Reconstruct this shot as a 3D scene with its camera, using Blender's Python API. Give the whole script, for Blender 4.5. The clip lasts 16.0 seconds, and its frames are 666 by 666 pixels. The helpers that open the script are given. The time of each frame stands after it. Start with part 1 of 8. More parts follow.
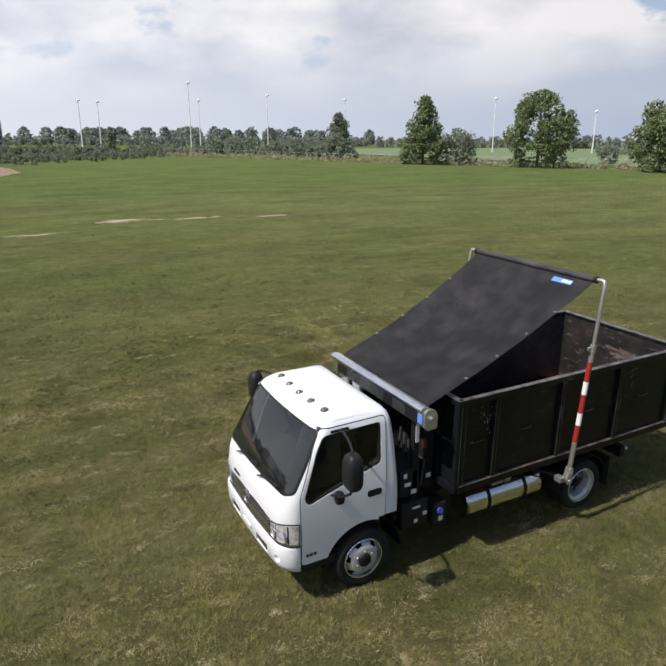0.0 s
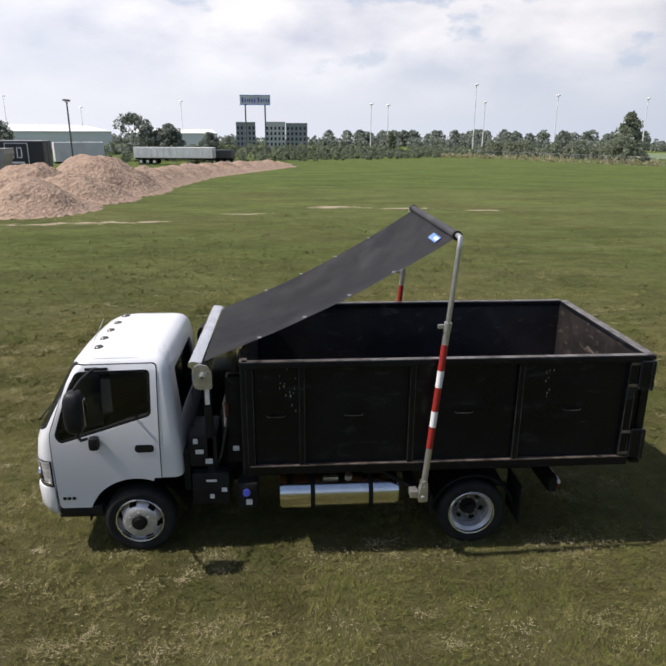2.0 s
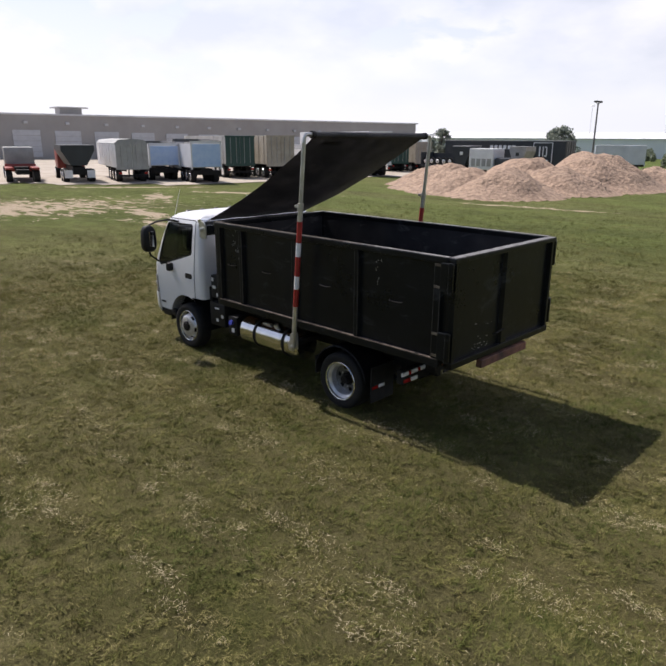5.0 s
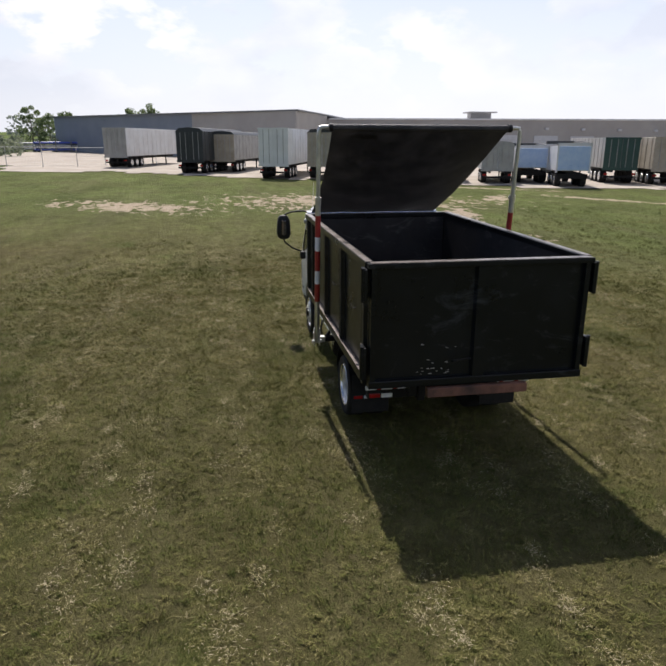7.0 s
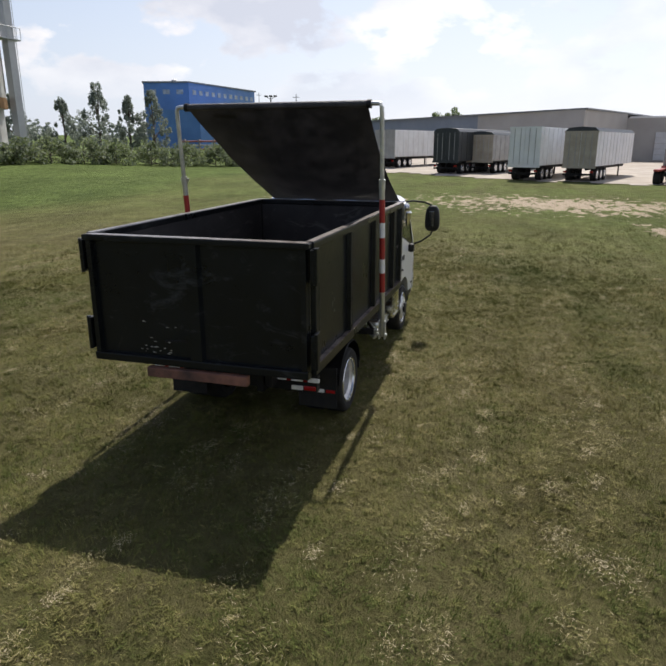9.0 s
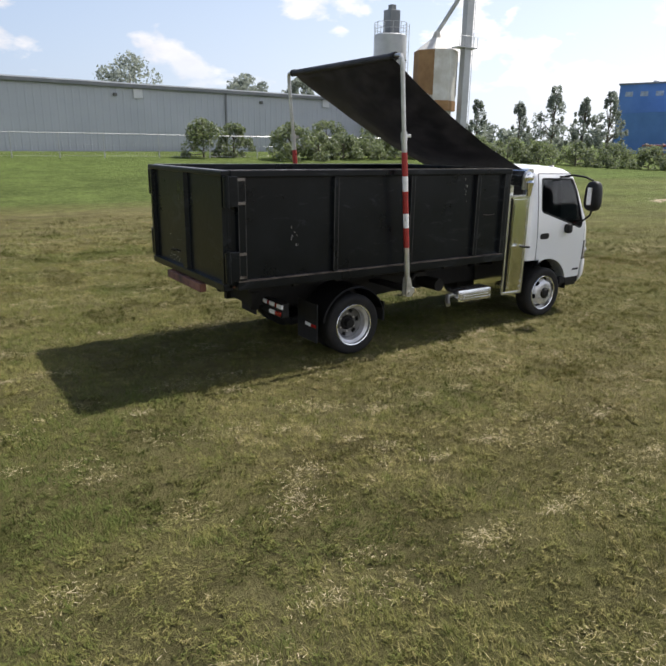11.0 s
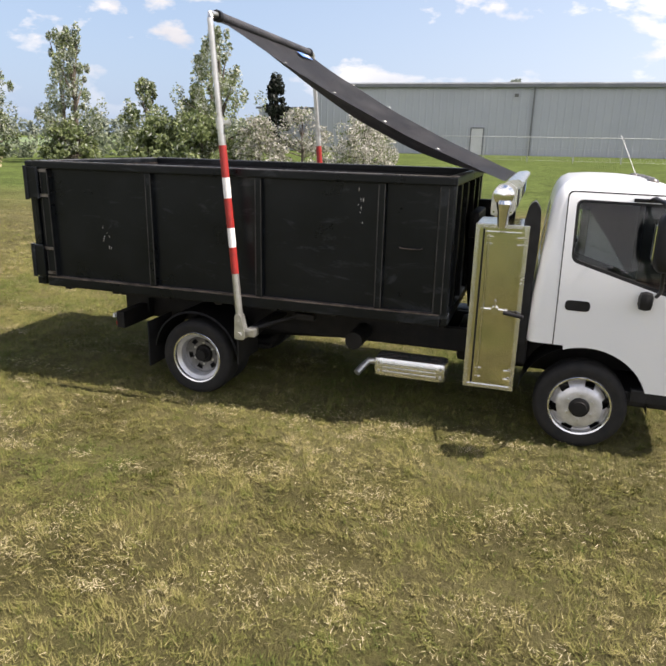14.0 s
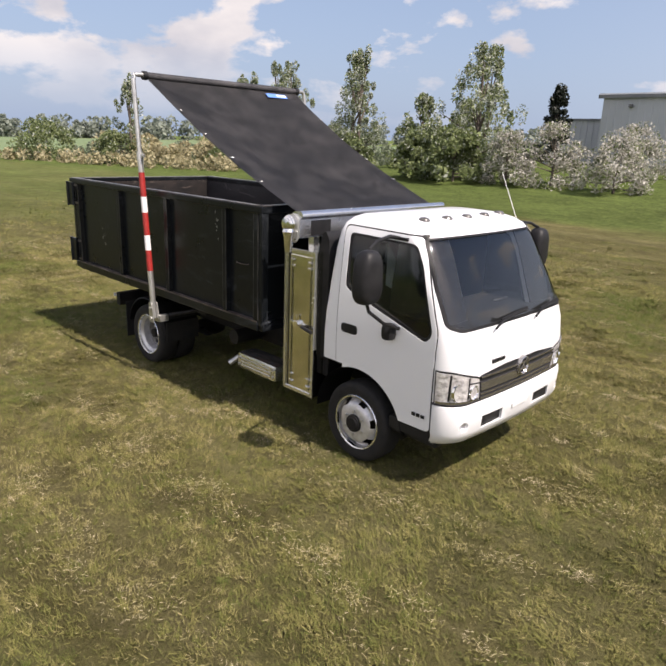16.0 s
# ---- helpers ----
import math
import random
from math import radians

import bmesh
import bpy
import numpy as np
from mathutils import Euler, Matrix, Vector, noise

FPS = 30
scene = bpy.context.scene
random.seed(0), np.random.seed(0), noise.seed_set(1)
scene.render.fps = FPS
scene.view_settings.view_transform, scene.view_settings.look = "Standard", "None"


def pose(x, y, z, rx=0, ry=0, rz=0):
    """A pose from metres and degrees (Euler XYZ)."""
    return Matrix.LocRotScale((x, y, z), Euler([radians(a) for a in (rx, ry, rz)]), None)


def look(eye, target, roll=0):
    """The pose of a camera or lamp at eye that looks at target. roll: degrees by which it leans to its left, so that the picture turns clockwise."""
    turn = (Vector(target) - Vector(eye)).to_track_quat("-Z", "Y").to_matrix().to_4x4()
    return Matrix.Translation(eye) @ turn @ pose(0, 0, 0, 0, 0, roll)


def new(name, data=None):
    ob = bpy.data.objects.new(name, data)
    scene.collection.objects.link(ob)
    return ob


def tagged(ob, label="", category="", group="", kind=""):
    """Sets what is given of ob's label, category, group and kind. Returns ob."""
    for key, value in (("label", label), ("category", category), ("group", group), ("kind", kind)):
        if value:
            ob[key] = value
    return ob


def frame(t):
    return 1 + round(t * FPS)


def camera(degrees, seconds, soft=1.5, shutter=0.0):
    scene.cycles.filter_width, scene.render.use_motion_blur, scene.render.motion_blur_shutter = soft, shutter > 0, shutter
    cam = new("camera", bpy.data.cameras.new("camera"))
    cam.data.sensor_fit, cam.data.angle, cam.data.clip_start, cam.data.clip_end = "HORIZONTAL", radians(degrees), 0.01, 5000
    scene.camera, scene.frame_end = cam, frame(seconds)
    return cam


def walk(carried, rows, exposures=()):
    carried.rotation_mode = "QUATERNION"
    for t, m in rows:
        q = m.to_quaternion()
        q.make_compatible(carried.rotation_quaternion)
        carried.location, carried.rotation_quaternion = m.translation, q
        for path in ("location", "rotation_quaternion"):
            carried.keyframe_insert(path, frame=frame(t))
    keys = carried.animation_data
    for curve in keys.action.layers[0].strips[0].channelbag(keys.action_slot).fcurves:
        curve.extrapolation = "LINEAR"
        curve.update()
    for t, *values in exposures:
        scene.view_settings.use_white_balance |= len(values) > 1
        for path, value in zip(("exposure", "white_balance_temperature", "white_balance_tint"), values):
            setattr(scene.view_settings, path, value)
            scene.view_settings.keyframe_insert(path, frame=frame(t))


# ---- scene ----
cam = camera(54.8, 16.0, soft=2.0)
PATH = [
    (0, (7.407, 6.784, 5.536), (6.495, 5.111, 4.929), 0.23),
    (0.5, (6.061, 6.779, 5.393), (5.341, 5.015, 4.785), 0.25),
    (1, (4.694, 6.92, 5.165), (4.165, 5.088, 4.56), 0.31),
    (1.5, (3.367, 7.166, 4.906), (3.026, 5.289, 4.304), 0.31),
    (2, (2.049, 7.435, 4.628), (1.921, 5.531, 4.029), 0.24),
    (2.5, (0.79, 7.618, 4.406), (0.836, 5.71, 3.809), 0.23),
    (3, (-0.437, 7.745, 4.24), (-0.12, 5.862, 3.647), 0.31),
    (3.5, (-1.722, 7.862, 4.084), (-1.182, 6.029, 3.494), 0.24),
    (4, (-3.042, 7.839, 3.941), (-2.263, 6.093, 3.353), 0.29),
    (4.5, (-4.376, 7.56, 3.776), (-3.352, 5.945, 3.191), 0.30),
    (5, (-5.709, 7.079, 3.599), (-4.375, 5.706, 3.021), 0.33),
    (5.2, (-6.179, 6.841, 3.557), (-4.718, 5.603, 2.981), 0.31),
    (7.3, (-7.808, 1.659, 3.46), (-5.901, 1.459, 2.889), 0.14),
    (7.5, (-7.74, 1.036, 3.43), (-5.825, 0.933, 2.861), 0.11),
    (8, (-7.616, -0.361, 3.344), (-5.703, -0.226, 2.776), -0.13),
    (10.5, (-5.583, -6.626, 2.818), (-4.184, -5.309, 2.264), 0.67),
    (11, (-4.691, -7.588, 2.605), (-3.623, -5.991, 2.051), 0.90),
    (11.5, (-3.627, -8.211, 2.454), (-2.899, -6.433, 1.898), 1.03),
    (12, (-2.21, -8.19, 2.33), (-1.79, -6.31, 1.775), 1.1),
    (12.5, (-0.882, -8.123, 2.293), (-0.724, -6.207, 1.739), 1.28),
    (13, (0.582, -7.735, 2.398), (0.489, -5.816, 1.841), 1.35),
    (13.5, (1.977, -7.233, 2.518), (1.641, -5.342, 1.957), 1.49),
    (14, (3.281, -6.751, 2.611), (2.708, -4.921, 2.043), 1.45),
    (14.5, (4.468, -6.354, 2.669), (3.674, -4.607, 2.103), 1.70),
    (15, (5.565, -5.946, 2.756), (4.556, -4.309, 2.207), 1.92),
    (15.5, (6.505, -5.551, 2.931), (5.306, -4.054, 2.363), 2.02),
    (16, (7.627, -5.251, 2.998), (6.284, -3.883, 2.427), 2.22),
]
walk(cam, [(t, look(eye, target, roll)) for t, eye, target, roll in PATH],
     exposures=[(0.0, 0.20, 6330, 13), (2.0, 0.24, 6380, 14), (3.5, 0.33, 6450, 15), (5.0, 0.32, 6450, 16), (8.0, 0.24, 6360, 13), (11.0, 0.68, 6430, 12), (13.0, 1.02, 6720, 14), (15.0, 0.93, 6900, 16), (16.0, 0.69, 6830, 18)])

# ---- light ----
SUN_DIR = Vector((1.68, 0.07, 2.36)).normalized()
SUN_ELEV = math.asin(SUN_DIR.z)


def build_world():
    w = bpy.data.worlds.new("sky")
    scene.world = w
    w.use_nodes = True
    nt = w.node_tree
    nt.nodes.clear()
    N, L = nt.nodes.new, nt.links.new
    out = N("ShaderNodeOutputWorld")
    bg = N("ShaderNodeBackground")
    bg.inputs[1].default_value = 1.0
    sky = N("ShaderNodeTexSky")
    sky.sky_type = "NISHITA"
    sky.sun_disc = False
    sky.sun_elevation = SUN_ELEV
    sky.sun_rotation = math.atan2(SUN_DIR.x, SUN_DIR.y)
    sky.air_density, sky.dust_density, sky.ozone_density = 1.0, 1.6, 2.0
    sk = N("ShaderNodeVectorMath")
    sk.operation = "SCALE"
    sk.inputs[3].default_value = 0.098
    L(sky.outputs[0], sk.inputs[0])
    # clouds
    tc = N("ShaderNodeTexCoord")
    sep = N("ShaderNodeSeparateXYZ")
    L(tc.outputs["Generated"], sep.inputs[0])
    h = N("ShaderNodeMath"); h.operation = "MAXIMUM"; h.inputs[1].default_value = 0.0
    L(sep.outputs[2], h.inputs[0])
    # heaped clouds: upright lumps rather than streaks
    com = N("ShaderNodeMapping")
    com.inputs["Scale"].default_value = (1.0, 1.0, 2.1)
    L(tc.outputs["Generated"], com.inputs[0])
    n1 = N("ShaderNodeTexNoise")
    n1.inputs["Scale"].default_value, n1.inputs["Detail"].default_value, n1.inputs["Roughness"].default_value = 6.2, 9.0, 0.54
    n1.inputs["Distortion"].default_value = 0.12
    L(com.outputs[0], n1.inputs["Vector"])
    # the cloud deck is closer on one side of the sky, broken on the other
    cov = N("ShaderNodeMath"); cov.operation = "MULTIPLY_ADD"; cov.inputs[1].default_value = -0.095; cov.inputs[2].default_value = 0.050
    L(sep.outputs[1], cov.inputs[0])
    ad = N("ShaderNodeMath"); ad.operation = "ADD"
    # fewer clouds overhead than low down, where one looks along the layer
    thin = N("ShaderNodeMath"); thin.operation = "MULTIPLY_ADD"; thin.inputs[1].default_value = -0.16
    L(h.outputs[0], thin.inputs[0]); L(cov.outputs[0], thin.inputs[2])
    L(n1.outputs["Fac"], ad.inputs[0]); L(thin.outputs[0], ad.inputs[1])
    cr = N("ShaderNodeValToRGB")
    cr.color_ramp.elements[0].position, cr.color_ramp.elements[1].position = 0.485, 0.545
    L(ad.outputs[0], cr.inputs[0])
    # grey undersides where the cloud is thick
    n2 = N("ShaderNodeTexNoise")
    n2.inputs["Scale"].default_value, n2.inputs["Detail"].default_value = 5.0, 7.0
    L(com.outputs[0], n2.inputs["Vector"])
    cc = N("ShaderNodeValToRGB")
    cc.color_ramp.elements[0].position, cc.color_ramp.elements[1].position = 0.36, 0.62
    cc.color_ramp.elements[0].color, cc.color_ramp.elements[1].color = (0.60, 0.63, 0.70, 1), (0.98, 0.96, 0.94, 1)
    L(n2.outputs["Fac"], cc.inputs[0])
    # brighter air on the sun's side of the sky
    side = N("ShaderNodeVectorMath"); side.operation = "DOT_PRODUCT"
    side.inputs[1].default_value = (0.45, -0.30, 0.0)
    L(tc.outputs["Generated"], side.inputs[0])
    lit = N("ShaderNodeMath"); lit.operation = "ADD"; lit.inputs[1].default_value = 0.48; lit.use_clamp = True
    L(side.outputs["Value"], lit.inputs[0])
    hzc = N("ShaderNodeMix"); hzc.data_type = "RGBA"
    hzc.inputs["A"].default_value, hzc.inputs["B"].default_value = (0.235, 0.315, 0.45, 1), (0.86, 0.885, 0.93, 1)
    L(lit.outputs[0], hzc.inputs["Factor"])
    gain = N("ShaderNodeMapRange")
    gain.inputs[3].default_value, gain.inputs[4].default_value = 0.62, 1.05
    L(lit.outputs[0], gain.inputs[0])
    ccs = N("ShaderNodeVectorMath"); ccs.operation = "SCALE"
    L(cc.outputs[0], ccs.inputs[0]); L(gain.outputs[0], ccs.inputs[3])
    # thin haze towards the horizon
    hz2 = N("ShaderNodeMapRange")
    hz2.inputs[1].default_value, hz2.inputs[2].default_value = 0.0, 0.50
    hz2.inputs[3].default_value, hz2.inputs[4].default_value = 0.88, 0.0
    L(h.outputs[0], hz2.inputs[0])
    m0 = N("ShaderNodeMix"); m0.data_type = "RGBA"
    L(hz2.outputs[0], m0.inputs["Factor"]); L(sk.outputs[0], m0.inputs["A"])
    L(hzc.outputs["Result"], m0.inputs["B"])
    fade = N("ShaderNodeMapRange")
    fade.inputs[1].default_value, fade.inputs[2].default_value = 0.02, 0.13
    L(h.outputs[0], fade.inputs[0])
    fm = N("ShaderNodeMath"); fm.operation = "MULTIPLY"
    L(cr.outputs[0], fm.inputs[0]); L(fade.outputs[0], fm.inputs[1])
    # clouds drown in the bright haze towards the sun
    glare = N("ShaderNodeMapRange")
    glare.inputs[1].default_value, glare.inputs[2].default_value = 0.80, 0.97
    glare.inputs[3].default_value, glare.inputs[4].default_value = 1.0, 0.45
    L(lit.outputs[0], glare.inputs[0])
    fg = N("ShaderNodeMath"); fg.operation = "MULTIPLY"
    L(fm.outputs[0], fg.inputs[0]); L(glare.outputs[0], fg.inputs[1])
    m1 = N("ShaderNodeMix"); m1.data_type = "RGBA"
    L(fg.outputs[0], m1.inputs["Factor"]); L(m0.outputs["Result"], m1.inputs["A"]); L(ccs.outputs[0], m1.inputs["B"])
    L(m1.outputs["Result"], bg.inputs[0])
    L(bg.outputs[0], out.inputs[0])


build_world()
sun_data = bpy.data.lights.new("sun", "SUN")
sun_data.energy, sun_data.angle, sun_data.color = 4.8, radians(0.6), (1.0, 0.95, 0.87)
sun_ob = new("sun", sun_data)
sun_ob.matrix_world = look(SUN_DIR * 100, (0, 0, 0))

# ---- materials ----
def mat(name, c1, c2=None, scale=4.0, rough=0.6, metal=0.0, bump=0.0, bscale=60.0, spec=0.5, lo=0.35, hi=0.65, rvar=0.1, fine=True, vary=0.0, coat=0.0):
    """A surface of two mixed colours: patches at the given scale, and a finer grain."""
    m = bpy.data.materials.new(name)
    m.use_nodes = True
    nt = m.node_tree
    N, L = nt.nodes.new, nt.links.new
    b = nt.nodes["Principled BSDF"]
    b.inputs["Metallic"].default_value = metal
    b.inputs["Specular IOR Level"].default_value = spec
    b.inputs["Coat Weight"].default_value = coat
    b.inputs["Coat Roughness"].default_value = 0.06
    tc = N("ShaderNodeTexCoord")
    n1 = N("ShaderNodeTexNoise")
    n1.inputs["Scale"].default_value, n1.inputs["Detail"].default_value, n1.inputs["Roughness"].default_value = scale, 8.0, 0.6
    L(tc.outputs["Object"], n1.inputs["Vector"])
    ramp = N("ShaderNodeValToRGB")
    ramp.color_ramp.elements[0].position, ramp.color_ramp.elements[1].position = lo, hi
    c2 = c2 or tuple(min(1.0, v * 0.82) for v in c1)
    ramp.color_ramp.elements[0].color, ramp.color_ramp.elements[1].color = (*c1, 1), (*c2, 1)
    L(n1.outputs["Fac"], ramp.inputs[0])
    col = ramp.outputs[0]
    if vary:
        oi = N("ShaderNodeObjectInfo")
        mr = N("ShaderNodeMapRange")
        mr.inputs[3].default_value, mr.inputs[4].default_value = 1 - vary, 1 + vary
        L(oi.outputs["Random"], mr.inputs[0])
        mx = N("ShaderNodeVectorMath"); mx.operation = "SCALE"
        L(col, mx.inputs[0]); L(mr.outputs[0], mx.inputs[3])
        col = mx.outputs[0]
    L(col, b.inputs["Base Color"])
    rr = N("ShaderNodeMapRange")
    rr.inputs[3].default_value, rr.inputs[4].default_value = max(0.02, rough - rvar), min(1.0, rough + rvar)
    L(n1.outputs["Fac"], rr.inputs[0])
    L(rr.outputs[0], b.inputs["Roughness"])
    if bump:
        n2 = N("ShaderNodeTexNoise")
        n2.inputs["Scale"].default_value, n2.inputs["Detail"].default_value = bscale, 4.0
        L(tc.outputs["Object"], n2.inputs["Vector"])
        bp = N("ShaderNodeBump")
        bp.inputs["Strength"].default_value = bump
        bp.inputs["Distance"].default_value = 0.02
        L(n2.outputs["Fac"], bp.inputs["Height"])
        L(bp.outputs[0], b.inputs["Normal"])
    return m


def rougher(m, distance):
    """Coarser relief for earth and gravel."""
    for n in m.node_tree.nodes:
        if n.type == "BUMP":
            n.inputs["Distance"].default_value = distance
    return m


def scratched(name, c1, c2, streak, rough=0.45, metal=0.0):
    """Painted steel: blotchy paint, upright streaks and rubbed marks."""
    m = mat(name, c1, c2, 2.0, rough, metal, 0.07, 12.0, spec=0.22)
    nt = m.node_tree
    N, L = nt.nodes.new, nt.links.new
    b = nt.nodes["Principled BSDF"]
    old = b.inputs["Base Color"].links[0].from_socket
    tc = N("ShaderNodeTexCoord")
    mp = N("ShaderNodeMapping")
    mp.inputs["Scale"].default_value = (0.7, 1.0, 2.2)
    L(tc.outputs["Object"], mp.inputs[0])
    n = N("ShaderNodeTexNoise")
    n.inputs["Scale"].default_value, n.inputs["Detail"].default_value, n.inputs["Roughness"].default_value = 2.2, 9.0, 0.72
    n.inputs["Distortion"].default_value = 1.2
    L(mp.outputs[0], n.inputs["Vector"])
    r = N("ShaderNodeValToRGB")
    r.color_ramp.elements[0].position, r.color_ramp.elements[1].position = 0.565, 0.75
    L(n.outputs["Fac"], r.inputs[0])
    mx = N("ShaderNodeMix"); mx.data_type = "RGBA"
    L(r.outputs[0], mx.inputs["Factor"]); L(old, mx.inputs["A"])
    mx.inputs["B"].default_value = (*streak, 1)
    L(mx.outputs["Result"], b.inputs["Base Color"])
    return m


def glass(name, tint=(0.8, 0.86, 0.84), rough=0.02, alpha=0.35, ior=1.5):
    m = bpy.data.materials.new(name)
    m.use_nodes = True
    nt = m.node_tree
    N, L = nt.nodes.new, nt.links.new
    b = nt.nodes["Principled BSDF"]
    b.inputs["Base Color"].default_value = (*tint, 1)
    b.inputs["Roughness"].default_value = rough
    tr = N("ShaderNodeBsdfTransparent")
    tr.inputs[0].default_value = (*tint, 1)
    mx = N("ShaderNodeMixShader")
    mx.inputs[0].default_value = alpha
    gl = N("ShaderNodeBsdfGlossy")
    gl.inputs["Roughness"].default_value = rough
    fr = N("ShaderNodeFresnel")
    fr.inputs[0].default_value = ior
    mx2 = N("ShaderNodeMixShader")
    b.inputs["Base Color"].default_value = (0.02, 0.025, 0.028, 1)
    L(tr.outputs[0], mx.inputs[1]); L(b.outputs[0], mx.inputs[2])
    L(fr.outputs[0], mx2.inputs[0]); L(mx.outputs[0], mx2.inputs[1]); L(gl.outputs[0], mx2.inputs[2])
    L(mx2.outputs[0], nt.nodes["Material Output"].inputs[0])
    return m


M_WHITE = mat("white_paint", (0.72, 0.73, 0.745), (0.71, 0.72, 0.735), 0.8, 0.28, 0, 0.015, 40, coat=0.5, rvar=0.02, lo=0.25, hi=0.75)
M_BLACKP = mat("black_plastic", (0.010, 0.010, 0.011), (0.018, 0.018, 0.019), 9, 0.48, 0, 0.1, 90, spec=0.22)
M_RUBBER = mat("tyre_rubber", (0.010, 0.010, 0.011), (0.021, 0.020, 0.018), 7, 0.8, 0, 0.25, 60, spec=0.3)
M_FRAME = mat("chassis_black", (0.008, 0.008, 0.009), (0.016, 0.015, 0.014), 5, 0.6, 0, 0.15, 40, spec=0.2)
M_RIM = mat("silver_rim_paint", (0.66, 0.66, 0.67), (0.44, 0.435, 0.43), 9, 0.34, 0.5, 0.06, 60)
# rear disc: rim colour darkened for the shade deep in the dish
M_RIMSHADE = mat("shaded_rim_paint", (0.20, 0.197, 0.195), (0.10, 0.098, 0.095), 8, 0.5, 0.4, 0.06, 60)
M_STEEL = mat("galvanised_steel", (0.62, 0.62, 0.60), (0.45, 0.45, 0.43), 8, 0.38, 0.85, 0.06, 50)
M_ALU = mat("brushed_aluminium", (0.80, 0.81, 0.83), (0.66, 0.67, 0.69), 5, 0.24, 0.95, 0.03, 60)
M_TANK = mat("polished_tank", (0.74, 0.73, 0.71), (0.62, 0.61, 0.59), 3, 0.17, 1.0, 0.03, 8)
M_POLISH = mat("polished_aluminium", (0.74, 0.73, 0.66), (0.63, 0.62, 0.55), 3, 0.13, 1.0, 0.03, 8)
M_CHROME = mat("chrome", (0.82, 0.82, 0.82), (0.74, 0.74, 0.74), 6, 0.09, 1.0)
M_BIN = scratched("bin_black_paint", (0.0046, 0.0058, 0.0072), (0.0080, 0.0095, 0.0112), (0.044, 0.049, 0.056), 0.30)
M_BIN_IN = scratched("bin_inside", (0.024, 0.024, 0.027), (0.042, 0.041, 0.044), (0.13, 0.125, 0.125), 0.45)
M_RUST = mat("rusty_bin_floor", (0.24, 0.105, 0.07), (0.06, 0.034, 0.027), 3, 0.8, 0, 0.3, 30)
M_EDGED = mat("dull_worn_edge", (0.16, 0.13, 0.11), (0.045, 0.034, 0.030), 5, 0.5, 0.3, 0.15, 40, lo=0.42, hi=0.62)
M_RIBEDGE = mat("rubbed_rib_edge", (0.050, 0.049, 0.048), (0.014, 0.014, 0.014), 6, 0.45, 0.1, 0.1, 40, lo=0.38, hi=0.62)
M_EDGE = mat("worn_edge_steel", (0.26, 0.235, 0.22), (0.07, 0.055, 0.048), 7, 0.36, 0.7, 0.15, 40, lo=0.4, hi=0.66)
M_SCRAPED = scratched("scraped_gate_inside", (0.014, 0.0135, 0.014), (0.038, 0.031, 0.028), (0.24, 0.19, 0.16), 0.5)
M_SCUFF = mat("bare_scuff", (0.42, 0.42, 0.40), (0.25, 0.24, 0.22), 20, 0.6)
M_TARP = mat("black_mesh_tarp", (0.022, 0.022, 0.025), (0.068, 0.065, 0.068), 3.4, 0.55, 0, 0.6, 120, spec=0.4, lo=0.42, hi=0.72)
M_RED = mat("red_reflective_tape", (0.34, 0.026, 0.022), (0.25, 0.02, 0.018), 15, 0.4)
M_TAPE = mat("white_reflective_tape", (0.78, 0.78, 0.78), (0.66, 0.66, 0.66), 15, 0.4)
M_TAIL = mat("red_lamp_lens", (0.35, 0.012, 0.012), (0.25, 0.01, 0.01), 15, 0.2)
M_LENS = mat("clear_lamp_lens", (0.84, 0.83, 0.84), (0.50, 0.49, 0.50), 16, 0.12, 0.40, 0.75, 22, lo=0.42, hi=0.60, coat=1.0)
M_AMBER = mat("clear_marker_lens", (0.20, 0.19, 0.18), (0.10, 0.095, 0.09), 25, 0.2, 0.4)
M_BLUE = mat("blue_plastic_cap", (0.05, 0.07, 0.42), (0.04, 0.05, 0.32), 10, 0.4)
M_LABEL = mat("white_sticker", (0.75, 0.75, 0.74), (0.6, 0.6, 0.6), 30, 0.5)
M_SIGNBLUE = mat("sign_blue", (0.05, 0.09, 0.42), (0.05, 0.08, 0.36), 3, 0.5)
M_TAGBLUE = mat("tag_blue", (0.10, 0.22, 0.62), (0.14, 0.28, 0.66), 20, 0.4)
M_GRILLE = mat("grey_grille", (0.46, 0.44, 0.43), (0.33, 0.32, 0.31), 20, 0.22, 0.9)
M_LINING = mat("grey_cab_lining", (0.19, 0.19, 0.185), (0.15, 0.15, 0.15), 12, 0.85, 0, 0.1, 50)
M_SEAT = mat("grey_seat_cloth", (0.07, 0.07, 0.075), (0.045, 0.045, 0.05), 15, 0.9, 0, 0.1, 60)
M_DASH = mat("dark_dash_plastic", (0.035, 0.035, 0.038), (0.025, 0.025, 0.027), 15, 0.7)
M_GLASS = glass("cab_glass", (0.88, 0.93, 0.92), 0.015, 0.06, 1.5)
M_WSHIELD = glass("windscreen_glass", (0.88, 0.93, 0.93), 0.015, 0.03, 1.75)
M_MIRROR = mat("mirror_glass", (0.8, 0.8, 0.8), (0.78, 0.78, 0.78), 3, 0.03, 1.0)
M_HOSE = mat("black_hose", (0.02, 0.02, 0.022), (0.03, 0.03, 0.03), 12, 0.6)
M_ORANGE = mat("dark_red_valve", (0.09, 0.025, 0.018), (0.06, 0.02, 0.015), 10, 0.6)

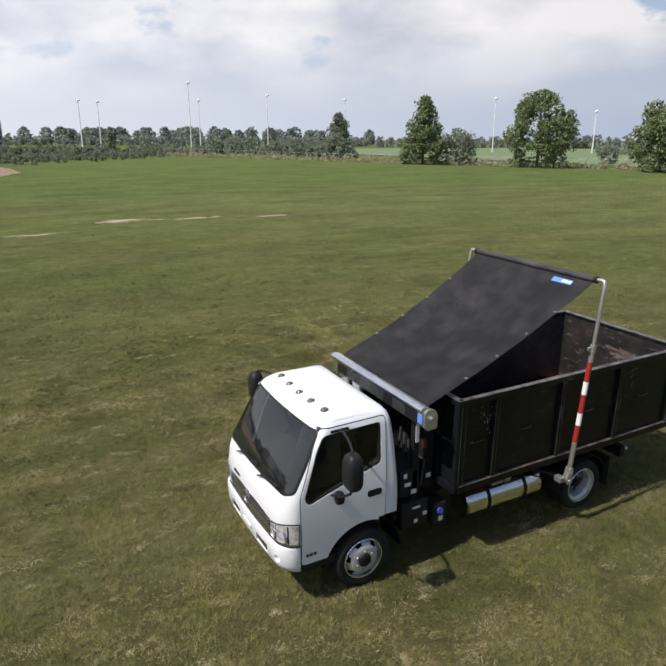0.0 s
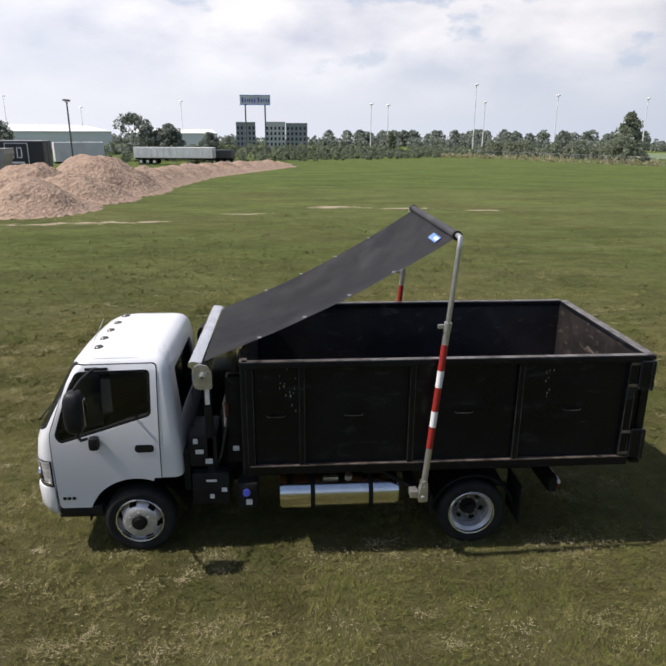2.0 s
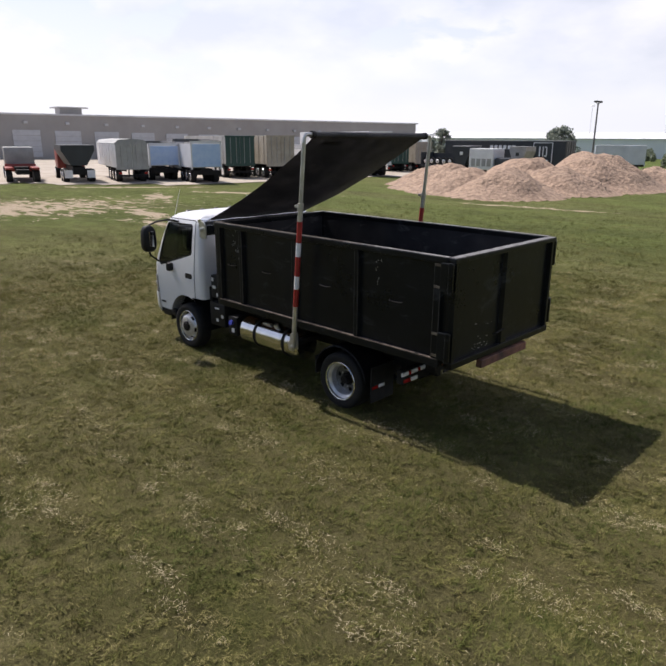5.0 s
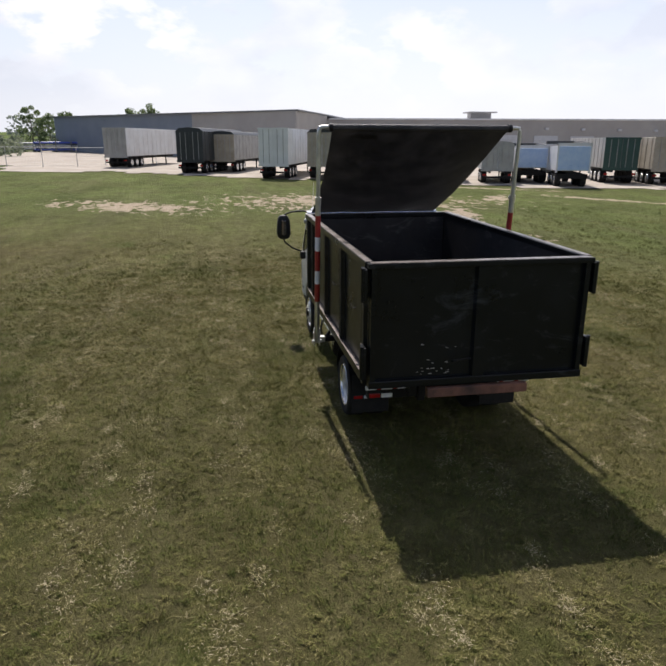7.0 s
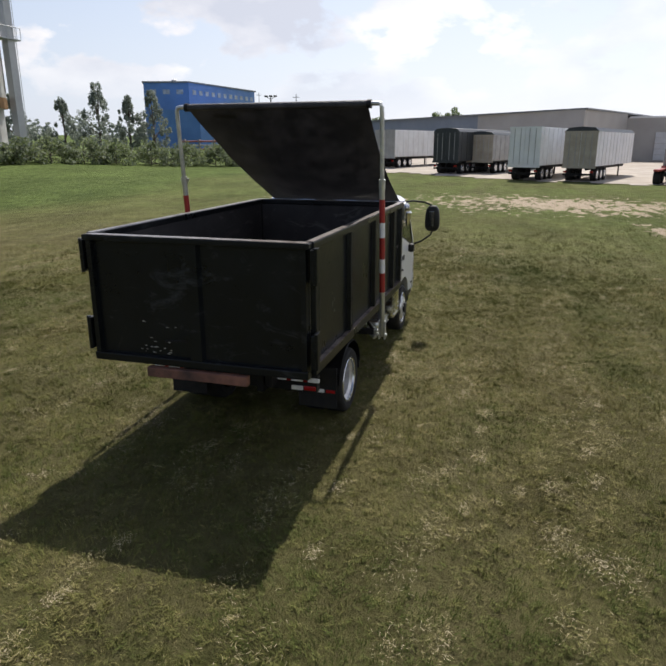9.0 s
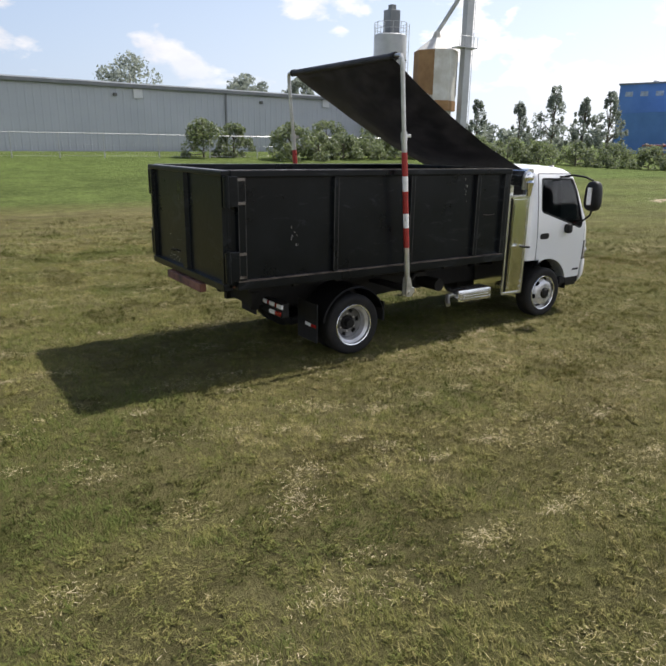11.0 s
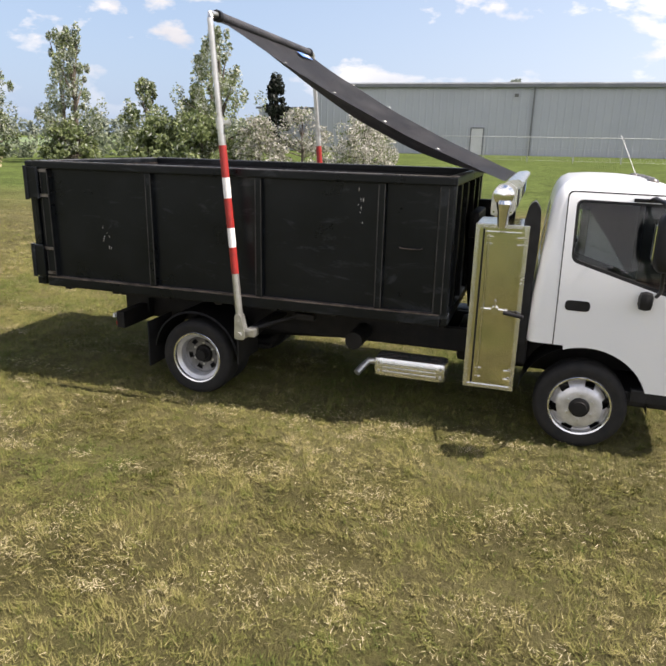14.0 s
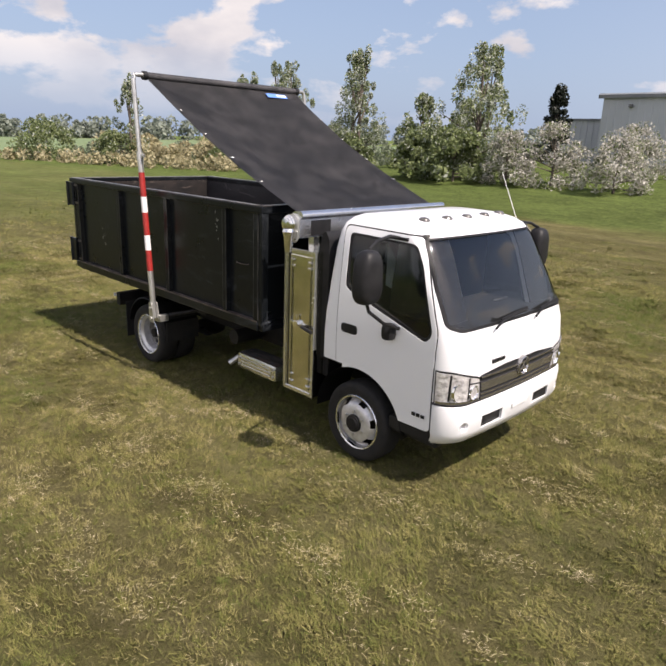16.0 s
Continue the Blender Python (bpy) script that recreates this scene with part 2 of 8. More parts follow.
# ---- mesh helpers ----
def part(name, bm, material, parent=None, label="", smooth=False):
    me = bpy.data.meshes.new(name)
    for v in [v for v in bm.verts if not v.link_faces]:
        bm.verts.remove(v)
    bmesh.ops.recalc_face_normals(bm, faces=bm.faces)
    bm.to_mesh(me)
    bm.free()
    if material:
        me.materials.append(material)
    if smooth:
        for p in me.polygons:
            p.use_smooth = True
        try:
            me.set_sharp_from_angle(angle=radians(38))
        except AttributeError:
            pass
    ob = new(name, me)
    if parent:
        ob.parent = parent
    if label:
        ob["label"] = label
    return ob


def thing(name, label, category, m=None, group="", kind=""):
    ob = new(name)
    ob.empty_display_size = 0.3
    if m is not None:
        ob.matrix_basis = m
    return tagged(ob, label, category, group, kind)


def B():
    return bmesh.new()


def box(bm, x0, x1, y0, y1, z0, z1, bev=0.0, m=None):
    (x0, x1), (y0, y1), (z0, z1) = sorted((x0, x1)), sorted((y0, y1)), sorted((z0, z1))
    r = bmesh.ops.create_cube(bm, size=1.0)
    vs = r["verts"]
    for v in vs:
        v.co = Vector((x0 + (v.co.x + 0.5) * (x1 - x0), y0 + (v.co.y + 0.5) * (y1 - y0), z0 + (v.co.z + 0.5) * (z1 - z0)))
    if bev:
        es = list({e for v in vs for e in v.link_edges})
        res = bmesh.ops.bevel(bm, geom=es, offset=bev, segments=2, affect="EDGES", profile=0.6)
        vs = list({v for f in res["faces"] for v in f.verts} | {v for v in vs if v.is_valid})
    if m is not None:
        bmesh.ops.transform(bm, matrix=m, verts=vs)
    return vs


def rod(bm, a, b, r0, r1=None, seg=12, caps=True):
    a, b = Vector(a), Vector(b)
    d = b - a
    m = Matrix.Translation((a + b) / 2) @ d.to_track_quat("Z", "Y").to_matrix().to_4x4()
    return bmesh.ops.create_cone(bm, cap_ends=caps, segments=seg, radius1=r0, radius2=r1 if r1 is not None else r0, depth=d.length, matrix=m)["verts"]


def tube(bm, pts, r, seg=10):
    """A bent pipe along points."""
    pts = [Vector(p) for p in pts]
    rings = []
    up = Vector((0.13, 0.21, 0.97)).normalized()
    for i, p in enumerate(pts):
        d = (pts[min(i + 1, len(pts) - 1)] - pts[max(i - 1, 0)]).normalized()
        u = d.cross(up).normalized()
        v = u.cross(d)
        rings.append([bm.verts.new(p + r * (math.cos(2 * math.pi * k / seg) * u + math.sin(2 * math.pi * k / seg) * v)) for k in range(seg)])
    for a, b in zip(rings, rings[1:]):
        for k in range(seg):
            bm.faces.new((a[k], a[(k + 1) % seg], b[(k + 1) % seg], b[k]))
    bm.faces.new(rings[0]); bm.faces.new(rings[-1])


def lathe(bm, prof, seg=40, skip=None, axis="Y", at=(0, 0, 0)):
    """Turns (radius, along) pairs round an axis. skip(i, k): leave that face out."""
    rings = []
    for r, a in prof:
        ring = []
        for k in range(seg):
            c, s = r * math.cos(2 * math.pi * k / seg), r * math.sin(2 * math.pi * k / seg)
            co = {"Y": (c, a, s), "Z": (c, s, a), "X": (a, c, s)}[axis]
            ring.append(bm.verts.new(Vector(co) + Vector(at)))
        rings.append(ring)
    for i, (p, q) in enumerate(zip(rings, rings[1:])):
        for k in range(seg):
            if skip and skip(i, k):
                continue
            bm.faces.new((p[k], p[(k + 1) % seg], q[(k + 1) % seg], q[k]))
    return rings


def prism(bm, pts, a0, a1, axis="y"):
    """A polygon of 2D points, pushed along an axis from a0 to a1."""
    def co(p, a):
        return {"y": (p[0], a, p[1]), "x": (a, p[0], p[1]), "z": (p[0], p[1], a)}[axis]
    lo = [bm.verts.new(co(p, a0)) for p in pts]
    hi = [bm.verts.new(co(p, a1)) for p in pts]
    bm.faces.new(lo); bm.faces.new(hi[::-1])
    n = len(pts)
    for k in range(n):
        bm.faces.new((lo[k], lo[(k + 1) % n], hi[(k + 1) % n], hi[k]))


def rounded(pts, r, seg=4):
    """A 2D polygon with its corners rounded."""
    out, n = [], len(pts)
    for i in range(n):
        p, a, b = Vector(pts[i]), Vector(pts[i - 1]), Vector(pts[(i + 1) % n])
        da, db = (a - p), (b - p)
        k = min(r, da.length * 0.45, db.length * 0.45)
        s, e = p + da.normalized() * k, p + db.normalized() * k
        for j in range(seg + 1):
            t = j / seg
            out.append(tuple((1 - t) ** 2 * s + 2 * t * (1 - t) * p + t * t * e))
    return out


def solid(bm):
    """A throw-away object for cutting."""
    me = bpy.data.meshes.new("tmp")
    bmesh.ops.recalc_face_normals(bm, faces=bm.faces)
    bm.to_mesh(me)
    bm.free()
    return new("tmp", me)


def carve(base, steps):
    """Cuts or intersects a throw-away object with others and returns the result as a bmesh."""
    for op, other in steps:
        md = base.modifiers.new("cut", "BOOLEAN")
        md.operation, md.object, md.solver = op, other, "EXACT"
    dg = bpy.context.evaluated_depsgraph_get()
    me = bpy.data.meshes.new_from_object(base.evaluated_get(dg))
    bm = bmesh.new()
    bm.from_mesh(me)
    bpy.data.meshes.remove(me)
    base.modifiers.clear()
    return bm


def discard(*obs):
    for o in obs:
        me = o.data
        bpy.data.objects.remove(o)
        bpy.data.meshes.remove(me)


def sstep(a, b, v):
    t = min(1.0, max(0.0, (v - a) / (b - a)))
    return t * t * (3 - 2 * t)


def ground_z(x, y):
    """Height of the field: level round the truck, with the lie of the land farther off."""
    r = math.hypot(x, y)
    z = sstep(12, 37, r) * (0.0131 * y + 0.0078 * x)
    side = min(1.0, max(0.0, (60 - abs(x - 10)) / 30))
    z += 1.25 * side * sstep(18, 48, y) * (1 - sstep(90, 150, y))
    return z

# ---- ground ----
def ground_material():
    m = bpy.data.materials.new("mown_grass_field")
    m.use_nodes = True
    nt = m.node_tree
    N, L = nt.nodes.new, nt.links.new
    b = nt.nodes["Principled BSDF"]
    b.inputs["Roughness"].default_value = 0.95
    b.inputs["Specular IOR Level"].default_value = 0.05
    tc = N("ShaderNodeTexCoord")

    def noise_fac(scale, detail=6.0, rough=0.6, stretch=None, dist=0.0):
        n = N("ShaderNodeTexNoise")
        n.inputs["Scale"].default_value, n.inputs["Detail"].default_value, n.inputs["Roughness"].default_value = scale, detail, rough
        n.inputs["Distortion"].default_value = dist
        src = tc.outputs["Object"]
        if stretch:
            mp = N("ShaderNodeMapping")
            mp.inputs["Scale"].default_value = stretch
            L(src, mp.inputs[0])
            src = mp.outputs[0]
        L(src, n.inputs["Vector"])
        return n.outputs["Fac"]

    def ramp(fac, p0, p1, c0=(0, 0, 0), c1=(1, 1, 1)):
        r = N("ShaderNodeValToRGB")
        r.color_ramp.elements[0].position, r.color_ramp.elements[1].position = p0, p1
        r.color_ramp.elements[0].color, r.color_ramp.elements[1].color = (*c0, 1), (*c1, 1)
        L(fac, r.inputs[0])
        return r.outputs[0]

    def mix(f, a, c):
        x = N("ShaderNodeMix")
        x.data_type = "RGBA"
        L(f, x.inputs["Factor"])
        L(a, x.inputs["A"]) if hasattr(a, "links") else setattr(x.inputs["A"], "default_value", (*a, 1))
        L(c, x.inputs["B"]) if hasattr(c, "links") else setattr(x.inputs["B"], "default_value", (*c, 1))
        return x.outputs["Result"]

    blades = ramp(noise_fac(95, 8, 0.9), 0.36, 0.64, (0.058, 0.062, 0.021), (0.160, 0.146, 0.060))
    broad = ramp(noise_fac(0.16, 4, 0.6), 0.35, 0.68)
    c = mix(broad, blades, ramp(noise_fac(62, 8, 0.85), 0.36, 0.66, (0.070, 0.066, 0.025), (0.190, 0.162, 0.075)))
    lush = ramp(noise_fac(0.55, 5, 0.6), 0.55, 0.72)
    c = mix(lush, c, ramp(noise_fac(40, 4, 0.75), 0.3, 0.7, (0.044, 0.060, 0.015), (0.120, 0.132, 0.037)))
    # swathes left by the mower
    swath = ramp(noise_fac(1.0, 5, 0.6, (0.10, 1.15, 1.0), 0.3), 0.46, 0.64)
    c = mix(swath, c, ramp(noise_fac(30, 5, 0.8), 0.3, 0.7, (0.075, 0.071, 0.030), (0.205, 0.178, 0.086)))
    # dry cut grass lying in tufts
    tufts = ramp(noise_fac(9.0, 9, 0.82, None, 0.6), 0.54, 0.76)
    straw = ramp(noise_fac(60, 5, 0.8), 0.3, 0.7, (0.070, 0.060, 0.032), (0.215, 0.182, 0.108))
    c = mix(tufts, c, straw)
    # the sward is thicker and greener away from the driven ground, drier towards the shed
    far = N("ShaderNodeVectorMath"); far.operation = "LENGTH"
    mo = N("ShaderNodeMapping"); mo.inputs["Location"].default_value = (-1.0, -9.0, 0.0); mo.inputs["Scale"].default_value = (1.0, 1.0, 0.0)
    L(tc.outputs["Object"], mo.inputs[0]); L(mo.outputs[0], far.inputs[0])
    fr = N("ShaderNodeMapRange")
    fr.inputs[1].default_value, fr.inputs[2].default_value = 13.0, 26.0
    L(far.outputs["Value"], fr.inputs[0])
    fb = N("ShaderNodeMath"); fb.operation = "MULTIPLY"
    L(fr.outputs[0], fb.inputs[0]); L(ramp(noise_fac(0.11, 5, 0.6), 0.26, 0.52, (0.45, 0.45, 0.45)), fb.inputs[1])
    green = ramp(noise_fac(14, 7, 0.8), 0.30, 0.70, (0.060, 0.078, 0.022), (0.142, 0.160, 0.055))
    c = mix(fb.outputs[0], c, green)
    bands = ramp(noise_fac(1.0, 6, 0.65, (0.05, 0.42, 1.0), 0.4), 0.50, 0.70, (0, 0, 0), (0.55, 0.55, 0.55))
    c = mix(bands, c, ramp(noise_fac(9, 6, 0.8), 0.3, 0.7, (0.080, 0.080, 0.036), (0.185, 0.172, 0.086)))
    # long lush grass left unmown towards the shed and at the field's far end
    sp = N("ShaderNodeSeparateXYZ")
    L(tc.outputs["Object"], sp.inputs[0])
    wob = N("ShaderNodeMath"); wob.operation = "MULTIPLY_ADD"; wob.inputs[1].default_value = 9.0
    L(noise_fac(0.16, 5, 0.6, (0.35, 1.0, 1.0)), wob.inputs[0]); L(sp.outputs[1], wob.inputs[2])
    lush_col = ramp(noise_fac(6, 6, 0.75), 0.3, 0.7, (0.052, 0.082, 0.020), (0.110, 0.142, 0.042))
    for y0, y1, top in ((23.5, 26.5, 0.85), (-44.0, -60.0, 0.70)):
        mr = N("ShaderNodeMapRange")
        mr.inputs[1].default_value, mr.inputs[2].default_value, mr.inputs[4].default_value = y0, y1, top
        L(wob.outputs[0], mr.inputs[0])
        c = mix(mr.outputs[0], c, lush_col)
    # thin and thick growth, in patches of several sizes
    for sc, lo, hi, st in ((0.33, 0.80, 1.22, (0.55, 1.0, 1.0)), (1.7, 0.82, 1.20, (0.7, 1.0, 1.0)), (6.0, 0.85, 1.15, None)):
        mr = N("ShaderNodeMapRange")
        mr.inputs[1].default_value, mr.inputs[2].default_value = 0.32, 0.68
        mr.inputs[3].default_value, mr.inputs[4].default_value = lo, hi
        L(noise_fac(sc, 5, 0.62, st), mr.inputs[0])
        vm = N("ShaderNodeVectorMath"); vm.operation = "SCALE"
        L(c, vm.inputs[0]); L(mr.outputs[0], vm.inputs[3])
        c = vm.outputs[0]
    # bare soil worn through the sward: centre, half length, half width, heading
    soil = ramp(noise_fac(7, 6, 0.7), 0.3, 0.7, (0.33, 0.26, 0.185), (0.50, 0.415, 0.31))
    edge = noise_fac(1.0, 9, 0.70, (0.9, 1.7, 1.0), 0.8)
    for cx, cy, a, w, turn in ((29.2, -5.0, 9.0, 4.6, 86), (27.0, 7.0, 5.0, 2.4, 62), (17.8, -8.3, 4.6, 0.75, 12), (23.8, -9.6, 4.0, 1.0, -10), (31.0, -14.8, 3.5, 0.9, -25), (-6.0, -38.0, 2.6, 0.8, 0), (-1.0, -38.5, 2.6, 0.9, 0), (5.1, -33.9, 1.6, 0.6, 0), (-11.5, -37.0, 1.5, 0.5, 0), (13.0, -29.0, 5.0, 0.8, 10), (30.0, -22.0, 6.0, 0.9, 40), (39.5, -17.0, 6.0, 0.8, 60)):
        mp = N("ShaderNodeMapping")
        mp.vector_type = "TEXTURE"
        mp.inputs["Location"].default_value = (cx, cy, 0)
        mp.inputs["Rotation"].default_value = (0, 0, radians(turn))
        mp.inputs["Scale"].default_value = (a, w, 1000)
        L(tc.outputs["Object"], mp.inputs[0])
        ln = N("ShaderNodeVectorMath"); ln.operation = "LENGTH"
        L(mp.outputs[0], ln.inputs[0])
        ma = N("ShaderNodeMath"); ma.operation = "MULTIPLY_ADD"; ma.inputs[1].default_value = -0.17; ma.inputs[2].default_value = 0.15
        L(ln.outputs["Value"], ma.inputs[0])
        sm = N("ShaderNodeMath"); sm.operation = "ADD"
        L(ma.outputs[0], sm.inputs[0]); L(edge, sm.inputs[1])
        c = mix(ramp(sm.outputs[0], 0.535, 0.575), c, soil)
    L(c, b.inputs["Base Color"])
    bp = N("ShaderNodeBump")
    bp.inputs["Strength"].default_value, bp.inputs["Distance"].default_value = 1.0, 0.09
    L(noise_fac(26, 6, 0.8), bp.inputs["Height"])
    L(bp.outputs[0], b.inputs["Normal"])
    return m


M_GRASS = ground_material()


def build_ground():
    bm = B()
    ticks = [0.0]
    step = 1.0
    while ticks[-1] < 3200:
        ticks.append(ticks[-1] + step)
        if ticks[-1] > 20:
            step *= 1.09
    axis = [-t for t in ticks[:0:-1]] + ticks
    grid = [[bm.verts.new((x, y, ground_z(x, y))) for y in axis] for x in axis]
    for i in range(len(axis) - 1):
        for j in range(len(axis) - 1):
            bm.faces.new((grid[i][j], grid[i + 1][j], grid[i + 1][j + 1], grid[i][j + 1]))
    ob = part("ground", bm, M_GRASS, smooth=True)
    tagged(ob, "mown green field with dry straw tufts and worn patches", "field", kind="structure")


build_ground()


def ground_patch(name, label, category, outline, material, lift=0.03, step=1.5, ragged=0.8, seed=1):
    """A sheet of other ground, lying on the field, with a ragged rim."""
    xs, ys = [p[0] for p in outline], [p[1] for p in outline]

    def inside(x, y):
        x += ragged * 1.6 * noise.noise((x * 0.45, y * 0.45, seed)) + ragged * noise.noise((x * 1.3, y * 1.3, seed + 5))
        y += ragged * 1.6 * noise.noise((x * 0.45 + 40, y * 0.45, seed)) + ragged * noise.noise((x * 1.3 + 9, y * 1.3, seed + 5))
        hit, n = False, len(outline)
        for k in range(n):
            (x0, y0), (x1, y1) = outline[k], outline[(k + 1) % n]
            if (y0 > y) != (y1 > y) and x < (x1 - x0) * (y - y0) / (y1 - y0) + x0:
                hit = not hit
        return hit
    bm = B()
    cells = {}

    def vert(i, j):
        if (i, j) not in cells:
            x, y = min(xs) - 2 + i * step, min(ys) - 2 + j * step
            x += 0.35 * step * noise.noise((i * 0.9, j * 0.9, seed))
            y += 0.35 * step * noise.noise((i * 0.9, j * 0.9, seed + 3))
            cells[i, j] = bm.verts.new((x, y, ground_z(x, y) + lift))
        return cells[i, j]
    for i in range(int((max(xs) - min(xs) + 4) / step)):
        for j in range(int((max(ys) - min(ys) + 4) / step)):
            if inside(min(xs) - 2 + (i + 0.5) * step, min(ys) - 2 + (j + 0.5) * step):
                bm.faces.new((vert(i, j), vert(i + 1, j), vert(i + 1, j + 1), vert(i, j + 1)))
    return tagged(part(name, bm, material), label, category, kind="structure")


M_GRAVEL = rougher(mat("gravel_lot", (0.40, 0.35, 0.29), (0.30, 0.26, 0.21), 0.4, 0.95, 0, 0.5, 12), 0.06)
ground_patch("gravel_lot", "pale gravel yard behind the field", "yard", [(56, 22), (66, 24), (82, 34), (128, 36), (128, -125), (62, -125), (40, -100), (36, -66), (41, -44), (38, -24), (46, -12), (49, 0), (58, 12)], M_GRAVEL, 0.05, 1.3, 1.0, 21)

# ---- the truck ----
truck = thing("truck", "white cab-over truck with black chassis parked on grass", "truck")


def loft(bm, grow=0.0):
    """The cab's closed outer skin, in level outlines from sill to roof; grow: metres outward."""
    levels = [  # z, front, rear, half width, front corner
        (0.52, 4.82, 3.285, 0.975, 0.22), (0.60, 4.86, 3.285, 0.985, 0.24), (0.90, 4.915, 3.285, 1.0, 0.25), (1.20, 4.925, 3.290, 1.005, 0.24),
        (1.40, 4.895, 3.300, 1.0, 0.22), (1.55, 4.84, 3.315, 0.99, 0.20), (1.80, 4.705, 3.335, 0.968, 0.19), (2.05, 4.56, 3.360, 0.942, 0.18),
        (2.20, 4.47, 3.385, 0.922, 0.18), (2.28, 4.405, 3.415, 0.892, 0.19), (2.33, 4.32, 3.455, 0.84, 0.2), (2.365, 4.20, 3.515, 0.75, 0.2), (2.385, 4.02, 3.68, 0.58, 0.2)]
    rings = []
    for n, (z, xf, xr, hw, rc) in enumerate(levels):
        xf, xr, hw = xf + grow, xr - grow, hw + grow
        z = z - grow if n == 0 else z + grow * max(0.0, (z - 2.0) / 0.385)
        rr = 0.09
        half = []
        for k in range(7):      # rear corner
            a = math.pi / 2 * k / 6
            half.append((xr + rr - rr * math.cos(a), hw - rr + rr * math.sin(a)))
        for k in range(1, 8):
            half.append((xr + rr + (xf - rc - xr - rr) * k / 8, hw))
        for k in range(11):     # front corner
            a = math.pi / 2 * k / 10
            half.append((xf - rc + rc * math.sin(a), hw - rc + rc * math.cos(a)))
        pts = []
        for x, y in half:
            bow = 0.05 * min(1.0, max(0.0, (x - (xf - rc - 0.05)) / (rc + 0.05))) * (y / hw) ** 2
            pts.append((x - bow, y))
        for k in range(1, 7):   # front face to the middle
            y = (hw - rc) * (1 - k / 6)
            pts.append((xf - 0.05 * (y / hw) ** 2, y))
        full = pts + [(x, -y) for x, y in pts[-2::-1]]
        rings.append([bm.verts.new((x, y, z)) for x, y in full])
    m = len(rings[0])
    for a, b in zip(rings, rings[1:]):
        for k in range(m):
            bm.faces.new((a[k], a[(k + 1) % m], b[(k + 1) % m], b[k]))
    bm.faces.new(rings[0])
    top = bm.verts.new((3.87 , 0, 2.40 + grow))
    for k in range(m):
        bm.faces.new((rings[-1][k], rings[-1][(k + 1) % m], top))


def shell(outer, inner):
    bm = B(); loft(bm, outer); a = solid(bm)
    bm = B(); loft(bm, inner); b = solid(bm)
    res = solid(carve(a, [("DIFFERENCE", b)]))
    discard(a, b)
    return res


def cutter(pts, a0, a1, axis):
    bm = B()
    prism(bm, pts, a0, a1, axis)
    return solid(bm)


def both(pts, a0, a1):
    """The same outline pushed through both flanks."""
    bm = B()
    prism(bm, pts, a0, a1, "y")
    prism(bm, pts, -a1, -a0, "y")
    return solid(bm)


WIN = rounded([(3.565, 2.21), (3.575, 1.695), (4.56, 1.395), (4.62, 1.48), (4.435, 2.02), (4.335, 2.195)], 0.06)
DOOR = rounded([(3.50, 2.265), (3.52, 0.60), (4.655, 0.60), (4.665, 1.50), (4.45, 2.07), (4.35, 2.255)], 0.05)
WSH = rounded([(-0.960, 1.555), (-0.86, 1.515), (0.86, 1.515), (0.960, 1.555), (0.938, 1.85), (0.872, 2.245), (-0.872, 2.245), (-0.938, 1.85)], 0.035)
arch_bm = B()
rod(arch_bm, (3.8, -1.4, 0.41), (3.8, 1.4, 0.41), 0.545, seg=48)
arch = solid(arch_bm)
low_bm = B()
box(low_bm, 3.1, 3.6, -1.4, 1.4, 0.3, 0.955)
low = solid(low_bm)
chin_bm = B()
box(chin_bm, 4.665, 5.2, -1.4, 1.4, 0.3, 0.845)
chin = solid(chin_bm)
win_cut, wsh_cut = both(WIN, 0.55, 1.3), cutter(WSH, 4.1, 5.3, "x")
rear_win = cutter(rounded([(-0.6, 1.55), (0.6, 1.55), (0.6, 2.1), (-0.6, 2.1)], 0.06), 3.1, 3.7, "x")
door_cut_l, door_cut_r = cutter(DOOR, 0.55, 1.3, "y"), cutter(DOOR, -1.3, -0.55, "y")
body = shell(0.0, -0.05)
cab_bm = carve(body, [("DIFFERENCE", arch), ("DIFFERENCE", low), ("DIFFERENCE", win_cut), ("DIFFERENCE", wsh_cut), ("DIFFERENCE", rear_win), ("DIFFERENCE", chin)])
cab = part("cab", cab_bm, M_WHITE, truck, "white painted cab shell", smooth=True)
lining = shell(-0.053, -0.064)
part("cab_lining", carve(lining, [("DIFFERENCE", arch), ("DIFFERENCE", low), ("DIFFERENCE", win_cut), ("DIFFERENCE", wsh_cut), ("DIFFERENCE", rear_win), ("DIFFERENCE", chin)]), M_LINING, truck, "grey cab lining", smooth=True)
discard(lining)
skin = shell(0.007, -0.02)
for cut, side in ((door_cut_l, 1), (door_cut_r, -1)):
    bm = carve(skin, [("INTERSECT", cut), ("DIFFERENCE", win_cut), ("DIFFERENCE", arch), ("DIFFERENCE", low)])
    door = part("door", bm, M_WHITE, truck, "white cab door", smooth=True)
    bm = B()
    prism(bm, rounded([(3.57, 1.275), (3.775, 1.275), (3.775, 1.365), (3.57, 1.365)], 0.04), side * 1.002, side * 1.014, "y")
    part("door_handle", bm, M_BLACKP, door, "black recessed handle", smooth=True)
    # model badge, bars only
    bm = B()
    for k in range(3):
        box(bm, 4.47 + 0.05 * k, 4.505 + 0.05 * k, side * 1.003, side * 1.012, 0.715, 0.745)
    part("badge", bm, M_BLACKP, door, "small dark badge bars")
def flank(pts, s):
    return cutter(pts, 0.55 if s > 0 else -1.3, 1.3 if s > 0 else -0.55, "y")


